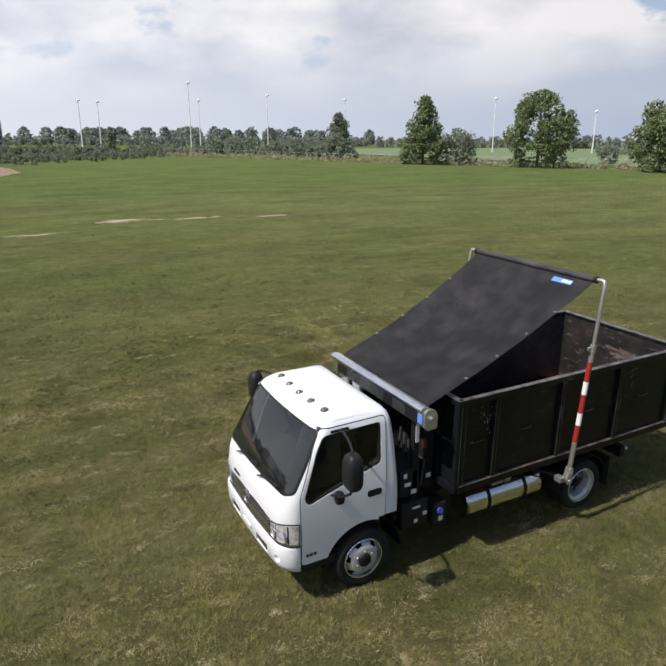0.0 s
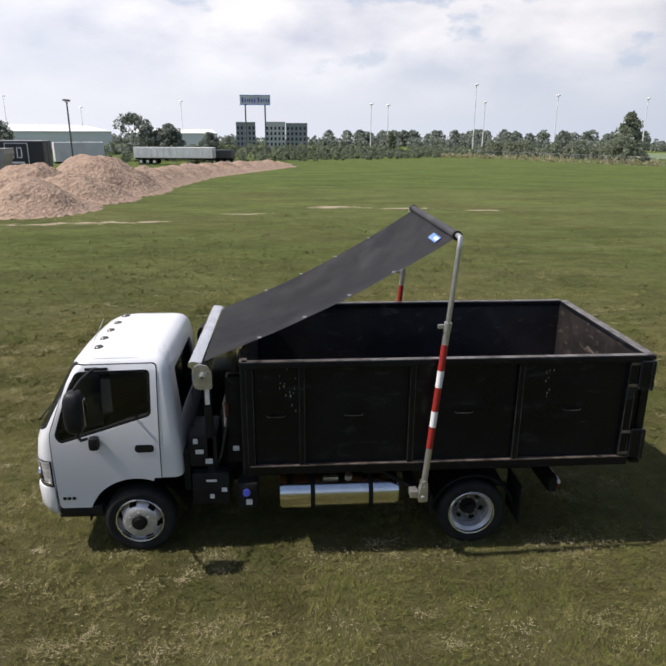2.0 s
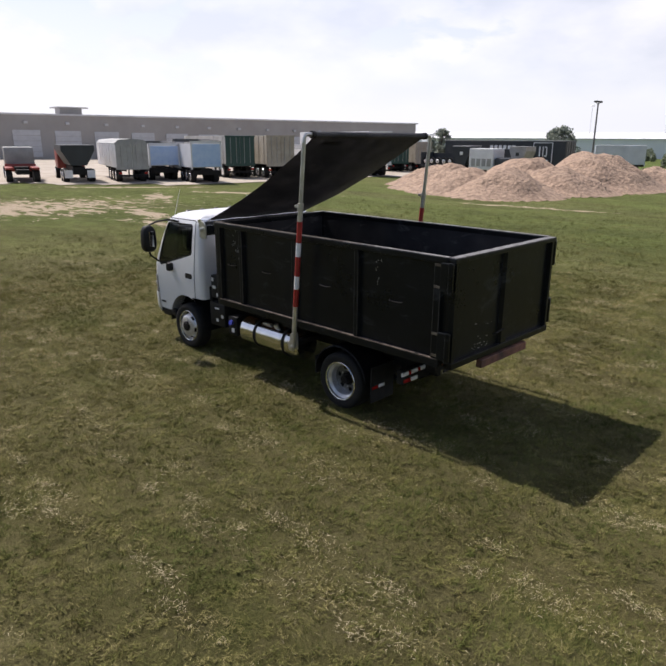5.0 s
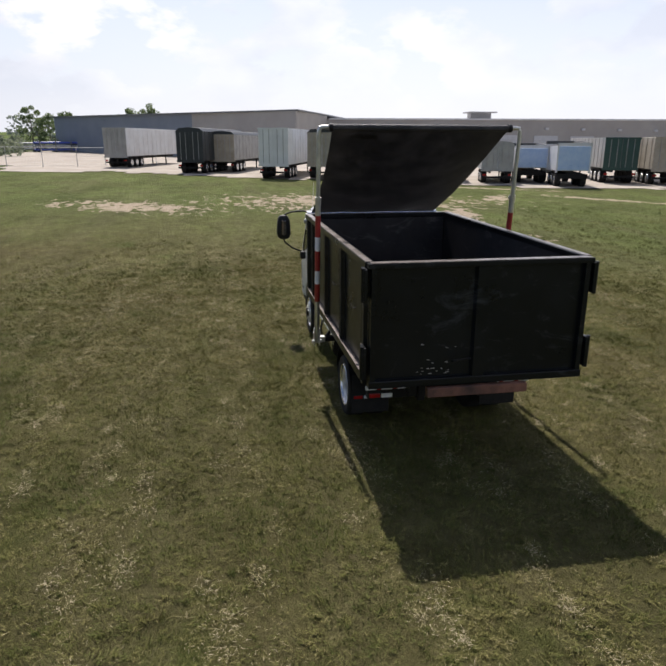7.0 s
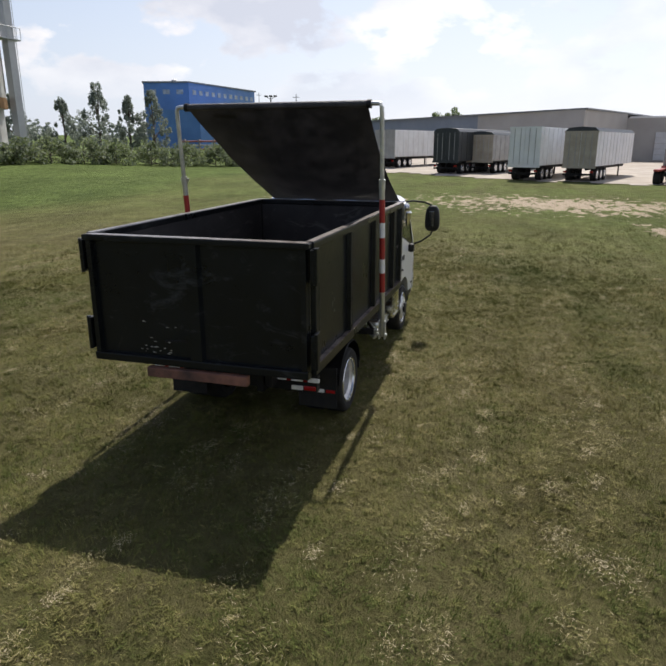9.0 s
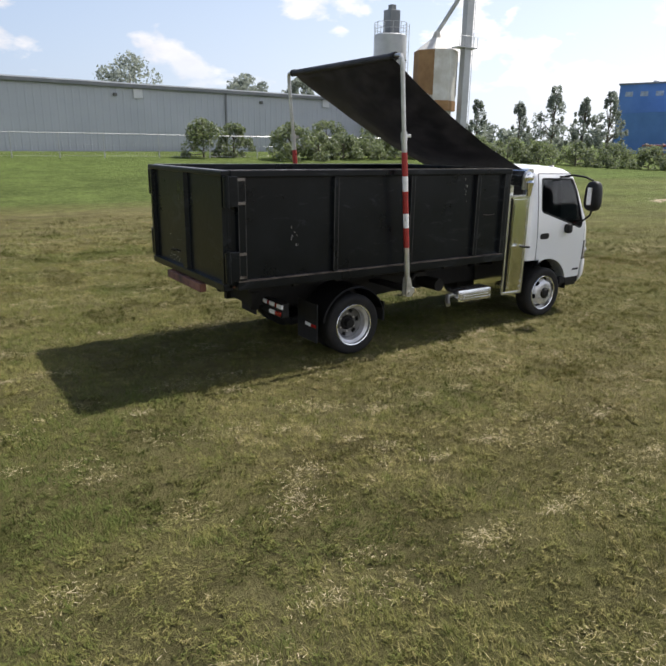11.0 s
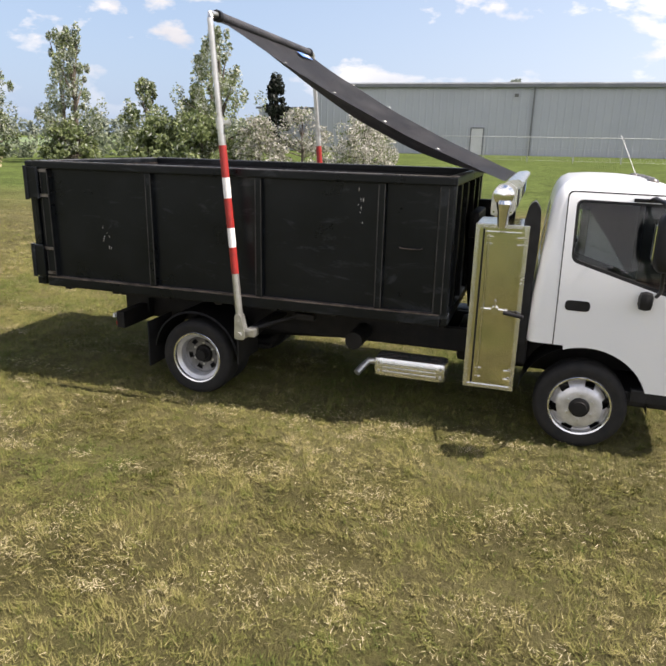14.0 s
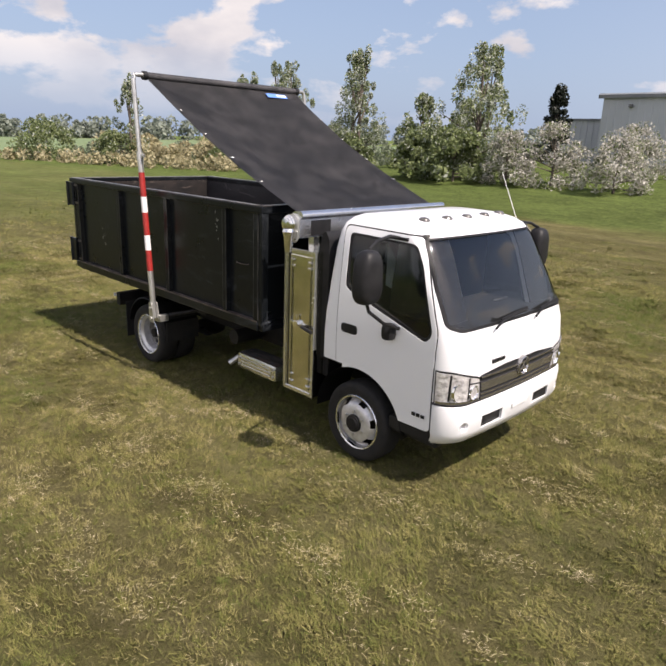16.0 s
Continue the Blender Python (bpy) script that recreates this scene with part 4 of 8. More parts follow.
# fuel tank
bm = B(); rod(bm, (0.86, 0.86, 0.665), (2.21, 0.86, 0.665), 0.215, seg=40)
bmesh.ops.bevel(bm, geom=[e for e in bm.edges if abs(e.verts[0].co.x - e.verts[1].co.x) < 1e-4], offset=0.02, segments=2, affect="EDGES")
tank = part("fuel_tank", bm, M_TANK, truck, "round polished aluminium fuel tank", smooth=True)
for x in (1.84, 1.18):
    bm = B(); lathe(bm, [(0.219, x - 0.025), (0.224, x - 0.025), (0.224, x + 0.025), (0.219, x + 0.025)], 40, axis="X", at=(0, 0.86, 0.665))
    part("tank_strap", bm, M_FRAME, tank, "black tank strap", smooth=True)
bm = B(); box(bm, 1.55, 1.72, 0.93, 0.99, 0.855, 0.885, 0.005)
part("tank_step_plate", bm, M_STEEL, tank, "small steel plate")
bm = B(); rod(bm, (1.43, 0.95, 0.85), (1.43, 0.97, 0.91), 0.04, seg=16)
part("tank_cap", bm, M_STEEL, tank, "steel filler cap", smooth=True)
# exhaust fluid tank
bm = B(); box(bm, 2.46, 2.70, 0.62, 0.93, 0.47, 0.80, 0.04)
deft = part("fluid_tank", bm, M_BLACKP, truck, "black fluid tank with blue cap", smooth=True)
bm = B(); rod(bm, (2.59, 0.92, 0.69), (2.59, 0.965, 0.70), 0.042, seg=18)
part("cap", bm, M_BLUE, deft, "blue screw cap", smooth=True)
bm = B(); box(bm, 2.53, 2.60, 0.925, 0.934, 0.53, 0.60)
part("sticker", bm, M_LABEL, deft, "white sticker")
# exhaust shield on the other flank
bm = B(); box(bm, 1.90, 2.60, -1.0, -0.72, 0.44, 0.64, 0.06)
exh = part("exhaust_shield", bm, M_ALU, truck, "silver ribbed exhaust heat shield", smooth=True)
for z in (0.50, 0.54, 0.58):
    bm = B(); box(bm, 1.99, 2.51, -1.006, -0.99, z - 0.006, z + 0.006, 0.003)
    part("rib", bm, M_STEEL, exh)
for x in (1.95, 2.55):
    for z in (0.50, 0.585):
        bm = B(); rod(bm, (x, -1.0, z), (x, -1.008, z), 0.014, seg=12)
        part("bolt", bm, M_STEEL, exh)
bm = B(); tube(bm, [(1.92, -0.86, 0.55), (1.82, -0.86, 0.54), (1.76, -0.92, 0.48), (1.73, -0.98, 0.44)], 0.035, 12)
part("tail_pipe", bm, M_STEEL, truck, "short exhaust pipe", smooth=True)
# stuff between cab and bin
bm = B()
box(bm, 2.78, 3.2, 0.45, 0.93, 0.55, 0.95, 0.03); box(bm, 2.90, 3.22, 0.35, 0.88, 1.0, 1.4, 0.04)
part("battery_box", bm, M_BLACKP, truck, "black boxes behind the cab", smooth=True)
bm = B(); box(bm, 2.72, 2.86, -0.3, 0.7, 0.9, 1.3, 0.03); rod(bm, (2.7, 0.2, 0.95), (2.6, 0.2, 1.9), 0.07); box(bm, 2.63, 2.73, -0.35, 0.35, 1.75, 2.0, 0.03); box(bm, 2.62, 2.80, 0.62, 0.78, 1.0, 2.05, 0.02)
part("hoist_mast", bm, M_FRAME, truck, "black hoist mast", smooth=True)
bm = B(); rod(bm, (2.78, 0.78, 1.6), (2.78, 0.78, 1.74), 0.03, seg=12)
part("valve", bm, M_ORANGE, truck, "red hydraulic valve", smooth=True)
for k in range(6):
    bm = B()
    y = 0.35 + 0.09 * k
    tube(bm, [(2.95, y, 0.9), (2.86, y + 0.05, 1.15), (2.9 - 0.02 * k, y + 0.02, 1.45), (2.82, y - 0.05, 1.7 - 0.05 * k)], 0.016, 7)
    part("hose", bm, M_HOSE, truck, "black hydraulic hose", smooth=True)
for x, y, z, sx, sz in ((2.98, 0.884, 1.90, 0.05, 0.26), (2.98, 0.936, 0.66, 0.05, 0.05), (3.14, 0.888, 1.33, 0.05, 0.06), (3.1, 0.888, 1.2, 0.09, 0.05), (2.84, 0.936, 0.74, 0.06, 0.05), (2.98, 0.936, 0.86, 0.12, 0.025), (3.0, 0.888, 1.08, 0.08, 0.06), (2.7, 0.785, 1.18, 0.07, 0.06)):
    bm = B(); box(bm, x - sx / 2, x + sx / 2, y, y + 0.008, z - sz / 2, z + sz / 2)
    part("sticker", bm, M_LABEL, truck, "white warning sticker with plain bars")
# tool cabinet
bm = B(); box(bm, 2.765, 3.215, -1.02, -0.45, 0.475, 1.975, 0.006)
tb = part("tool_cabinet", bm, M_POLISH, truck, "tall polished aluminium tool cabinet")
for x0, x1, z0, z1 in ((2.765, 2.80, 0.475, 1.975), (3.18, 3.215, 0.475, 1.975), (2.80, 3.18, 0.475, 0.51), (2.80, 3.18, 1.94, 1.975)):
    bm = B(); box(bm, x0, x1, -1.034, -1.018, z0, z1, 0.003)
    part("edge_trim", bm, M_ALU, tb)
bm = B(); box(bm, 2.855, 3.155, -1.036, -1.016, 0.535, 1.915, 0.006)
td = part("cabinet_door", bm, M_POLISH, tb, "polished door panel")
bm = B(); box(bm, 2.83, 2.845, -1.032, -1.016, 0.52, 1.93)
part("hinge_strip", bm, M_FRAME, tb, "long dark hinge")
for z in (1.86, 1.80, 0.66, 0.58):
    for x in (2.865, 3.12):
        bm = B(); box(bm, x, x + 0.05, -1.046, -1.034, z - 0.012, z + 0.012, 0.004); rod(bm, (x + 0.045, -1.034, z), (x + 0.045, -1.052, z), 0.012, seg=10)
        part("hinge_bolt", bm, M_CHROME, tb, "small chrome fitting")
bm = B(); rod(bm, (2.885, -1.05, 0.57), (2.885, -1.05, 1.88), 0.010, seg=10)
part("lock_rod", bm, M_CHROME, tb, "long chrome lock rod", smooth=True)
bm = B(); box(bm, 2.87, 3.1, -1.056, -1.036, 1.205, 1.235, 0.006); rod(bm, (2.99, -1.036, 1.22), (2.99, -1.075, 1.22), 0.035, seg=16); rod(bm, (2.99, -1.06, 1.22), (2.99, -1.06, 1.31), 0.01)
latch = part("latch", bm, M_CHROME, tb, "chrome latch", smooth=True)
bm = B(); rod(bm, (3.07, -1.065, 1.21), (3.24, -1.085, 1.19), 0.018, seg=10)
part("grip", bm, M_BLACKP, latch, "black rubber grip", smooth=True)

# tarp system
ARM = 95.0                       # degrees of the arms above the level, towards the tail
PX, PZ, LEN = 0.65, 0.815, 2.845
ca, sa = math.cos(radians(ARM)), math.sin(radians(ARM))


def on_arm(f, y):
    return (PX + LEN * f * ca, y, PZ + LEN * f * sa)


for s in (1, -1):
    y = s * 1.325
    bm = B()
    rod(bm, on_arm(0.0, y), on_arm(0.68, y), 0.034, seg=16)
    rod(bm, on_arm(0.66, y), on_arm(0.965, y), 0.0265, seg=16)
    tip = Vector(on_arm(1.0, y))
    tube(bm, [on_arm(0.955, y), on_arm(0.985, y - s * 0.004), (tip.x, y - s * 0.02, tip.z), (tip.x, y - s * 0.06, tip.z + 0.004), (tip.x, y - s * 0.16, tip.z + 0.004)], 0.0265, 14)
    arm = part("tarp_arm", bm, M_STEEL, truck, "galvanised tarp arm tube", smooth=True)
    for f0, f1, mt, lb in ((0.207, 0.295, M_RED, "red reflective band"), (0.295, 0.358, M_TAPE, "white reflective band"), (0.358, 0.453, M_RED, "red reflective band"), (0.453, 0.518, M_TAPE, "white reflective band"), (0.518, 0.617, M_RED, "red reflective band")):
        bm = B(); rod(bm, on_arm(f0, y), on_arm(f1, y), 0.0352, seg=18)
        part("tape_band", bm, mt, arm, lb, smooth=True)
    bm = B(); rod(bm, on_arm(0.665, y), on_arm(0.70, y), 0.040, seg=16); p = Vector(on_arm(0.685, y)); box(bm, p.x + 0.03, p.x + 0.10, y - 0.015, y + 0.015, p.z - 0.02, p.z + 0.02, 0.004)
    part("collar", bm, M_STEEL, arm, "steel clamp collar", smooth=True)
    # clevis at the foot: two cheeks that taper up the tube, a pin and a stub of the cross shaft
    bm = B()
    for e in (-0.036, 0.036):
        prism(bm, rounded([(PX - 0.055, PZ - 0.05), (PX + 0.055, PZ - 0.05), (PX + 0.052, PZ + 0.03), (PX + 0.03 + 0.2 * ca, PZ + 0.20), (PX - 0.03 + 0.2 * ca, PZ + 0.20), (PX - 0.052, PZ + 0.03)], 0.03), y + e - 0.006, y + e + 0.006, "y")
    rod(bm, (PX, y - 0.06, PZ), (PX, y + 0.06, PZ), 0.024, seg=14)
    rod(bm, (PX + 0.13 * ca, y - 0.052, PZ + 0.13), (PX + 0.13 * ca, y + 0.052, PZ + 0.13), 0.012, seg=10)
    part("pivot", bm, M_STEEL, arm, "steel clevis with bolts", smooth=True)
    bm = B(); box(bm, PX + 0.045, PX + 0.13, s * 1.20, s * 1.315, PZ - 0.03, PZ + 0.05, 0.008)
    part("arm_stop", bm, M_STEEL, arm, "small steel stop block")
    bm = B()
    box(bm, PX + 0.03, PX + 0.13, s * 0.45, s * 1.20, PZ - 0.02, PZ + 0.045, 0.006)
    rod(bm, (PX + 0.1, s * 1.18, PZ + 0.03), (PX + 0.45, s * 0.95, PZ + 0.14), 0.022)
    box(bm, PX + 0.40, PX + 0.62, s * 0.90, s * 0.98, PZ + 0.10, PZ + 0.16, 0.006)
    part("arm_bracket", bm, M_FRAME, truck, "black arm mounting bracket")
# roller housing above the cab's rear
bm = B()
prism(bm, rounded([(2.955, 2.10), (2.955, 2.26), (2.99, 2.345), (3.09, 2.36), (3.125, 2.335), (3.125, 2.30), (3.085, 2.285), (3.085, 2.10)], 0.012), -1.13, 1.13, "y")
part("roller_housing", bm, M_ALU, truck, "long bright aluminium tarp housing", smooth=True)
for s in (1, -1):
    bm = B(); prism(bm, rounded([(2.885, 2.06), (2.885, 2.24), (2.93, 2.315), (3.02, 2.33), (3.075, 2.29), (3.075, 2.09), (3.03, 2.05)], 0.025), s * 1.13, s * 1.15, "y")
    e = part("end_plate", bm, M_STEEL, truck, "metal housing end plate", smooth=True)
    for bx, bz in ((2.91, 2.09), (3.05, 2.09), (2.92, 2.24), (3.05, 2.26)):
        bm = B(); rod(bm, (bx, s * 1.15, bz), (bx, s * 1.157, bz), 0.009, seg=8)
        part("bolt", bm, M_CHROME, e)
    bm = B()
    if s > 0:
        rod(bm, (2.98, 1.15, 2.20), (2.98, 1.162, 2.20), 0.045, seg=20)
        lathe(bm, [(0.028, 1.162), (0.034, 1.180), (0.018, 1.186), (0.012, 1.170)], 18, at=(2.98, 0, 2.20))
    else:
        lathe(bm, [(0.080, -1.15), (0.084, -1.175), (0.070, -1.182), (0.074, -1.196), (0.058, -1.204), (0.060, -1.215), (0.030, -1.220), (0.001, -1.222)], 24, at=(2.98, 0, 2.23))
        lathe(bm, [(0.034, 1.965), (0.038, 1.985), (0.050, 2.10), (0.066, 2.16), (0.050, 2.19)], 16, axis="Z", at=(2.99, -1.185, 0))
    part("roller_drive", bm, M_STEEL if s > 0 else M_CHROME, e, "roller bearing" if s > 0 else "steel roller motor", smooth=True)
    bm = B(); box(bm, 2.94, 3.02, s * 0.80, s * 0.88, 0.9 if s > 0 else 1.97, 2.12, 0.008)
    part("housing_post", bm, M_FRAME if s > 0 else M_ALU, truck, "upright housing post")
bm = B()
# dark reflections in the bright housing face, added as flat black pieces
for y, w in ((0.88, 0.13), (-0.85, 0.13), (0.35, 0.1)):
    bm = B(); box(bm, 3.083, 3.091, y - w, y + w, 2.12, 2.26)
    part("housing_label", bm, M_BLACKP, truck, "dark reflection on the housing, added as a flat panel")
bm = B(); box(bm, 3.083, 3.092, 1.02, 1.11, 2.13, 2.25)
part("housing_sticker", bm, M_TAGBLUE, truck, "blue and white sticker, plain")
# the tarp itself
bm = B()
nu, nv = 28, 16
x0, z0, x1, z1 = 2.97, 2.335, on_arm(1.0, 0)[0], on_arm(1.0, 0)[2] - 0.02
rows = []
for i in range(nu + 1):
    u = i / nu
    row = []
    for j in range(nv + 1):
        v = -1 + 2 * j / nv
        hw = 1.06 + 0.10 * u
        sag = 4 * u * (1 - u)
        z = z0 + (z1 - z0) * u - 0.05 * sag - 0.19 * sag * (1 - v * v) + 0.014 * noise.noise((u * 5, v * 3, 2.0)) + 0.012 * math.sin(9 * v + 3 * u) * sag
        x = x0 + (x1 - x0) * u - 0.05 * sag
        y = v * hw * (1 - 0.02 * sag)
        row.append(bm.verts.new((x, y, z)))
    rows.append(row)
for i in range(nu):
    for j in range(nv):
        bm.faces.new((rows[i][j], rows[i + 1][j], rows[i + 1][j + 1], rows[i][j + 1]))
bmesh.ops.solidify(bm, geom=bm.faces[:], thickness=0.006)
tarp = part("tarp", bm, M_TARP, truck, "black mesh tarp stretched half over the bin", smooth=True)
bm = B(); rod(bm, (x1, -1.17, z1 + 0.02), (x1, 1.17, z1 + 0.02), 0.042, seg=18)
part("front_bar", bm, M_TARP, tarp, "black covered cross bar", smooth=True)
for s in (1, -1):
    bm = B(); rod(bm, (x1, s * 1.15, z1 + 0.02), (x1, s * 1.20, z1 + 0.02), 0.05, seg=14)
    part("bar_clamp", bm, M_BLACKP, tarp, "black bar clamp", smooth=True)
for i in (6, 11, 16, 21):
    for j, sg in ((0, -1), (nv, 1)):
        u = i / nu
        sag = 4 * u * (1 - u)
        bm = B(); lathe(bm, [(0.008, 0.0), (0.02, 0.002), (0.022, -0.002)], 10, axis="Z", at=(x0 + (x1 - x0) * u - 0.05 * sag, sg * ((1.06 + 0.10 * u) * (1 - 0.02 * sag) - 0.03), z0 + (z1 - z0) * u - 0.05 * sag + 0.004))
        part("grommet", bm, M_STEEL, tarp, "small steel grommet")
bm = B()
for y in (0.72, ):
    box(bm, -0.04, 0.04, -0.17, 0.17, 0, 0.006, m=Matrix.Translation((x1 + 0.12, y, z1 - 0.075)) @ pose(0, 0, 0, 0, 38, 0))
tag = part("maker_tag", bm, M_TAGBLUE, tarp, "small blue and white tag, plain")
for u0, u1 in ((0.11, 0.155), (0.06, 0.095), (0.0, 0.045)):
    bm = B(); box(bm, -0.022, 0.018, u0, u1, 0.004, 0.0085, m=Matrix.Translation((x1 + 0.12, 0.72, z1 - 0.075)) @ pose(0, 0, 0, 0, 38, 0))
    part("plain_bar", bm, M_LABEL, tag, "white bar")

# ---- the bin on the truck ----
bin_ob = thing("dump_bin", "black steel open-top bin with scuffed sides on the truck", "bin")
XF, XR, ZB, ZT = 2.55, -1.74, 1.06, 2.36
for s in (1, -1):
    bm = B(); box(bm, XR, XF, s * 1.125, s * 1.145, ZB + 0.05, ZT - 0.03)
    side = part("side_wall", bm, M_BIN, bin_ob, "black scuffed steel side wall")
    for x, w in ((2.50, 0.05), (1.955, 0.04), (0.78, 0.04), (-0.39, 0.04), (-1.62, 0.06)):
        bm = B(); prism(bm, [(x - w, s * 1.145), (x + w, s * 1.145), (x + w * 0.7, s * 1.195), (x - w * 0.7, s * 1.195)], ZB + 0.10, ZT - 0.07, "z")
        part("rib", bm, M_BIN, side, "upright stiffening rib")
        bm = B()
        for e in (-1, 1):
            box(bm, x + e * w * 0.7 - 0.004, x + e * w * 0.7 + 0.004, s * 1.188, s * 1.198, ZB + 0.12, ZT - 0.09)
        part("worn_edge", bm, M_RIBEDGE, side)
    bm = B(); box(bm, XR - 0.01, XF + 0.03, s * 1.11, s * 1.205, ZT - 0.075, ZT, 0.012)
    part("top_rail", bm, M_BIN, bin_ob, "black top rail")
    bm = B(); box(bm, XR - 0.008, XF + 0.02, s * 1.135, s * 1.2, ZT - 0.002, ZT + 0.004)
    part("rail_cap", bm, M_EDGE, bin_ob, "worn bright top edge")
    bm = B(); box(bm, XR + 0.05, XF - 0.02, s * 1.10, s * 1.20, ZB, ZB + 0.10, 0.01)
    part("bottom_rail", bm, M_BIN, bin_ob, "black bottom rail")
    bm = B(); box(bm, XR + 0.06, XF - 0.03, s * 1.15, s * 1.203, ZB + 0.094, ZB + 0.106)
    part("rail_cap", bm, M_EDGED, bin_ob, "worn dull bottom flange")
    for x in ((2.23, 1.4, 0.2, -1.0) if s > 0 else (2.23,)):
        bm = B(); tube(bm, [(x - 0.10, s * 1.15, 1.735), (x - 0.085, s * 1.172, 1.731), (x, s * 1.178, 1.729), (x + 0.085, s * 1.172, 1.731), (x + 0.10, s * 1.15, 1.735)], 0.006, 6)
        part("tie_hook", bm, M_EDGED, side, "small steel tie hook")
    # paint knocked off in small spots
    rnd = random.Random(5 + s)
    spots = ((-0.72, 2.10), (2.15, 2.12), (2.05, 2.0)) if s > 0 else ((1.75, 2.12), (-0.95, 1.62))
    for cx, cz in spots:
        bm = B()
        for k in range(8):
            x, z = cx + rnd.gauss(0, 0.03), cz + rnd.gauss(-0.03, 0.10)
            w, h = rnd.uniform(0.0015, 0.006), rnd.uniform(0.004, 0.022)
            prism(bm, [(x - w, z - h * 0.4), (x + w * 0.4, z - h), (x + w, z + h * 0.2), (x + w * 0.1, z + h), (x - w * 0.7, z + h * 0.5)], s * 1.1455, s * 1.148, "y")
        part("paint_chip", bm, M_SCUFF, side, "pale chips in the paint")
    # inside face
    bm = B(); box(bm, XR, XF - 0.02, s * 1.112, s * 1.124, ZB + 0.1, ZT - 0.05)
    part("inner_sheet", bm, M_BIN_IN, bin_ob, "scraped dark inner side sheet")
bm = B(); box(bm, XF - 0.02, XF + 0.0, -1.12, 1.12, ZB + 0.02, ZT - 0.02)
fw = part("front_wall", bm, M_BIN, bin_ob, "black ribbed front wall")
for y in (-0.8, -0.3, 0.3, 0.8):
    bm = B(); box(bm, XF, XF + 0.05, y - 0.04, y + 0.04, ZB + 0.10, ZT - 0.08, 0.008)
    part("rib", bm, M_BIN, fw, "upright stiffening rib")
bm = B(); box(bm, XF - 0.03, XF + 0.05, -1.2, 1.2, ZT - 0.075, ZT, 0.012)
part("top_rail", bm, M_BIN, fw, "black top rail")
bm = B(); box(bm, XF - 0.01, XF + 0.05, -1.18, 1.18, ZB, ZB + 0.10, 0.01)
part("bottom_rail", bm, M_BIN, fw, "black bottom rail")
bm = B(); box(bm, XF - 0.03, XF + 0.05, -1.19, 1.19, ZT - 0.002, ZT + 0.004)
part("rail_cap", bm, M_EDGE, bin_ob, "worn bright front edge")
for s in (1, -1):
    bm = B(); box(bm, XF - 0.05, XF + 0.045, s * 1.10, s * 1.19, ZB + 0.05, ZT - 0.06, 0.02)
    part("corner_post", bm, M_BIN, bin_ob, "black corner post")
bm = B(); box(bm, XR, XF - 0.02, -1.12, 1.12, ZB + 0.02, ZB + 0.06)
part("bin_floor", bm, M_RUST, bin_ob, "rust brown bin floor")
bm = B()
for x in (-1.5, -0.9, -0.3, 0.3, 0.9, 1.5, 2.1):
    box(bm, x - 0.04, x + 0.04, -1.12, 1.12, ZB - 0.04, ZB + 0.02)
for s in (1, -1):
    box(bm, XR, XF, s * 0.44, s * 0.56, ZB - 0.04, ZB + 0.02)
part("underframe", bm, M_FRAME, bin_ob, "black cross members")
bm = B(); box(bm, XR + 0.001, XR + 0.006, -1.11, 1.11, ZB + 0.07, ZT - 0.06)
part("inner_sheet", bm, M_SCRAPED, bin_ob, "scraped and rusty inside of the gate")
bm = B(); box(bm, XF - 0.030, XF - 0.022, -1.11, 1.11, ZB + 0.07, ZT - 0.08)
part("inner_sheet", bm, M_BIN_IN, bin_ob, "scraped dark inside of the front wall")
# tailgate
bm = B(); box(bm, XR - 0.05, XR - 0.005, -1.17, 1.17, ZB + 0.03, ZT - 0.02, 0.008)
gate = part("tailgate", bm, M_BIN, bin_ob, "black steel tailgate")
for y, w in ((0.0, 0.08), (1.13, 0.035), (-1.13, 0.035)):
    bm = B(); prism(bm, [(XR - 0.05, y - w), (XR - 0.05, y + w), (XR - 0.10, y + w * 0.75), (XR - 0.10, y - w * 0.75)], ZB + 0.06, ZT - 0.05, "z")
    part("gate_rib", bm, M_BIN, gate, "upright gate rib")
bm = B(); box(bm, XR - 0.11, XR, -1.19, 1.19, ZT - 0.06, ZT - 0.005, 0.01); box(bm, XR - 0.11, XR, -1.17, 1.17, ZB, ZB + 0.08, 0.01)
part("gate_frame", bm, M_BIN, gate, "gate edge channels")
bm = B(); box(bm, XR - 0.105, XR - 0.005, -1.16, 1.16, ZT - 0.007, ZT - 0.001)
part("rail_cap", bm, M_EDGE, gate, "worn bright gate top edge")
bm = B(); box(bm, XR - 0.14, XR - 0.06, -0.55, 0.55, ZB - 0.12, ZB - 0.02, 0.01)
part("bin_bumper", bm, M_RUST, bin_ob, "rusty cross beam under the gate")
bm = B(); tube(bm, [(XR - 0.11, 0.30, 1.32), (XR - 0.16, 0.30, 1.34), (XR - 0.16, 0.12, 1.36), (XR - 0.11, 0.1, 1.34)], 0.010, 8)
part("gate_latch", bm, M_FRAME, gate, "steel gate latch", smooth=True)
rnd = random.Random(3)
bm = B()
for k in range(22):
    y, z = rnd.uniform(0.2, 0.66), rnd.uniform(1.17, 1.24) if k < 14 else rnd.uniform(1.28, 1.5)
    w, h = rnd.uniform(0.004, 0.022), rnd.uniform(0.002, 0.007)
    prism(bm, [(y - w, z - h), (y + w * 0.6, z - h * 0.6), (y + w, z + h * 0.4), (y - w * 0.4, z + h)], XR - 0.053, XR - 0.05, "x")
part("paint_chip", bm, M_SCUFF, gate, "pale chips in the paint")
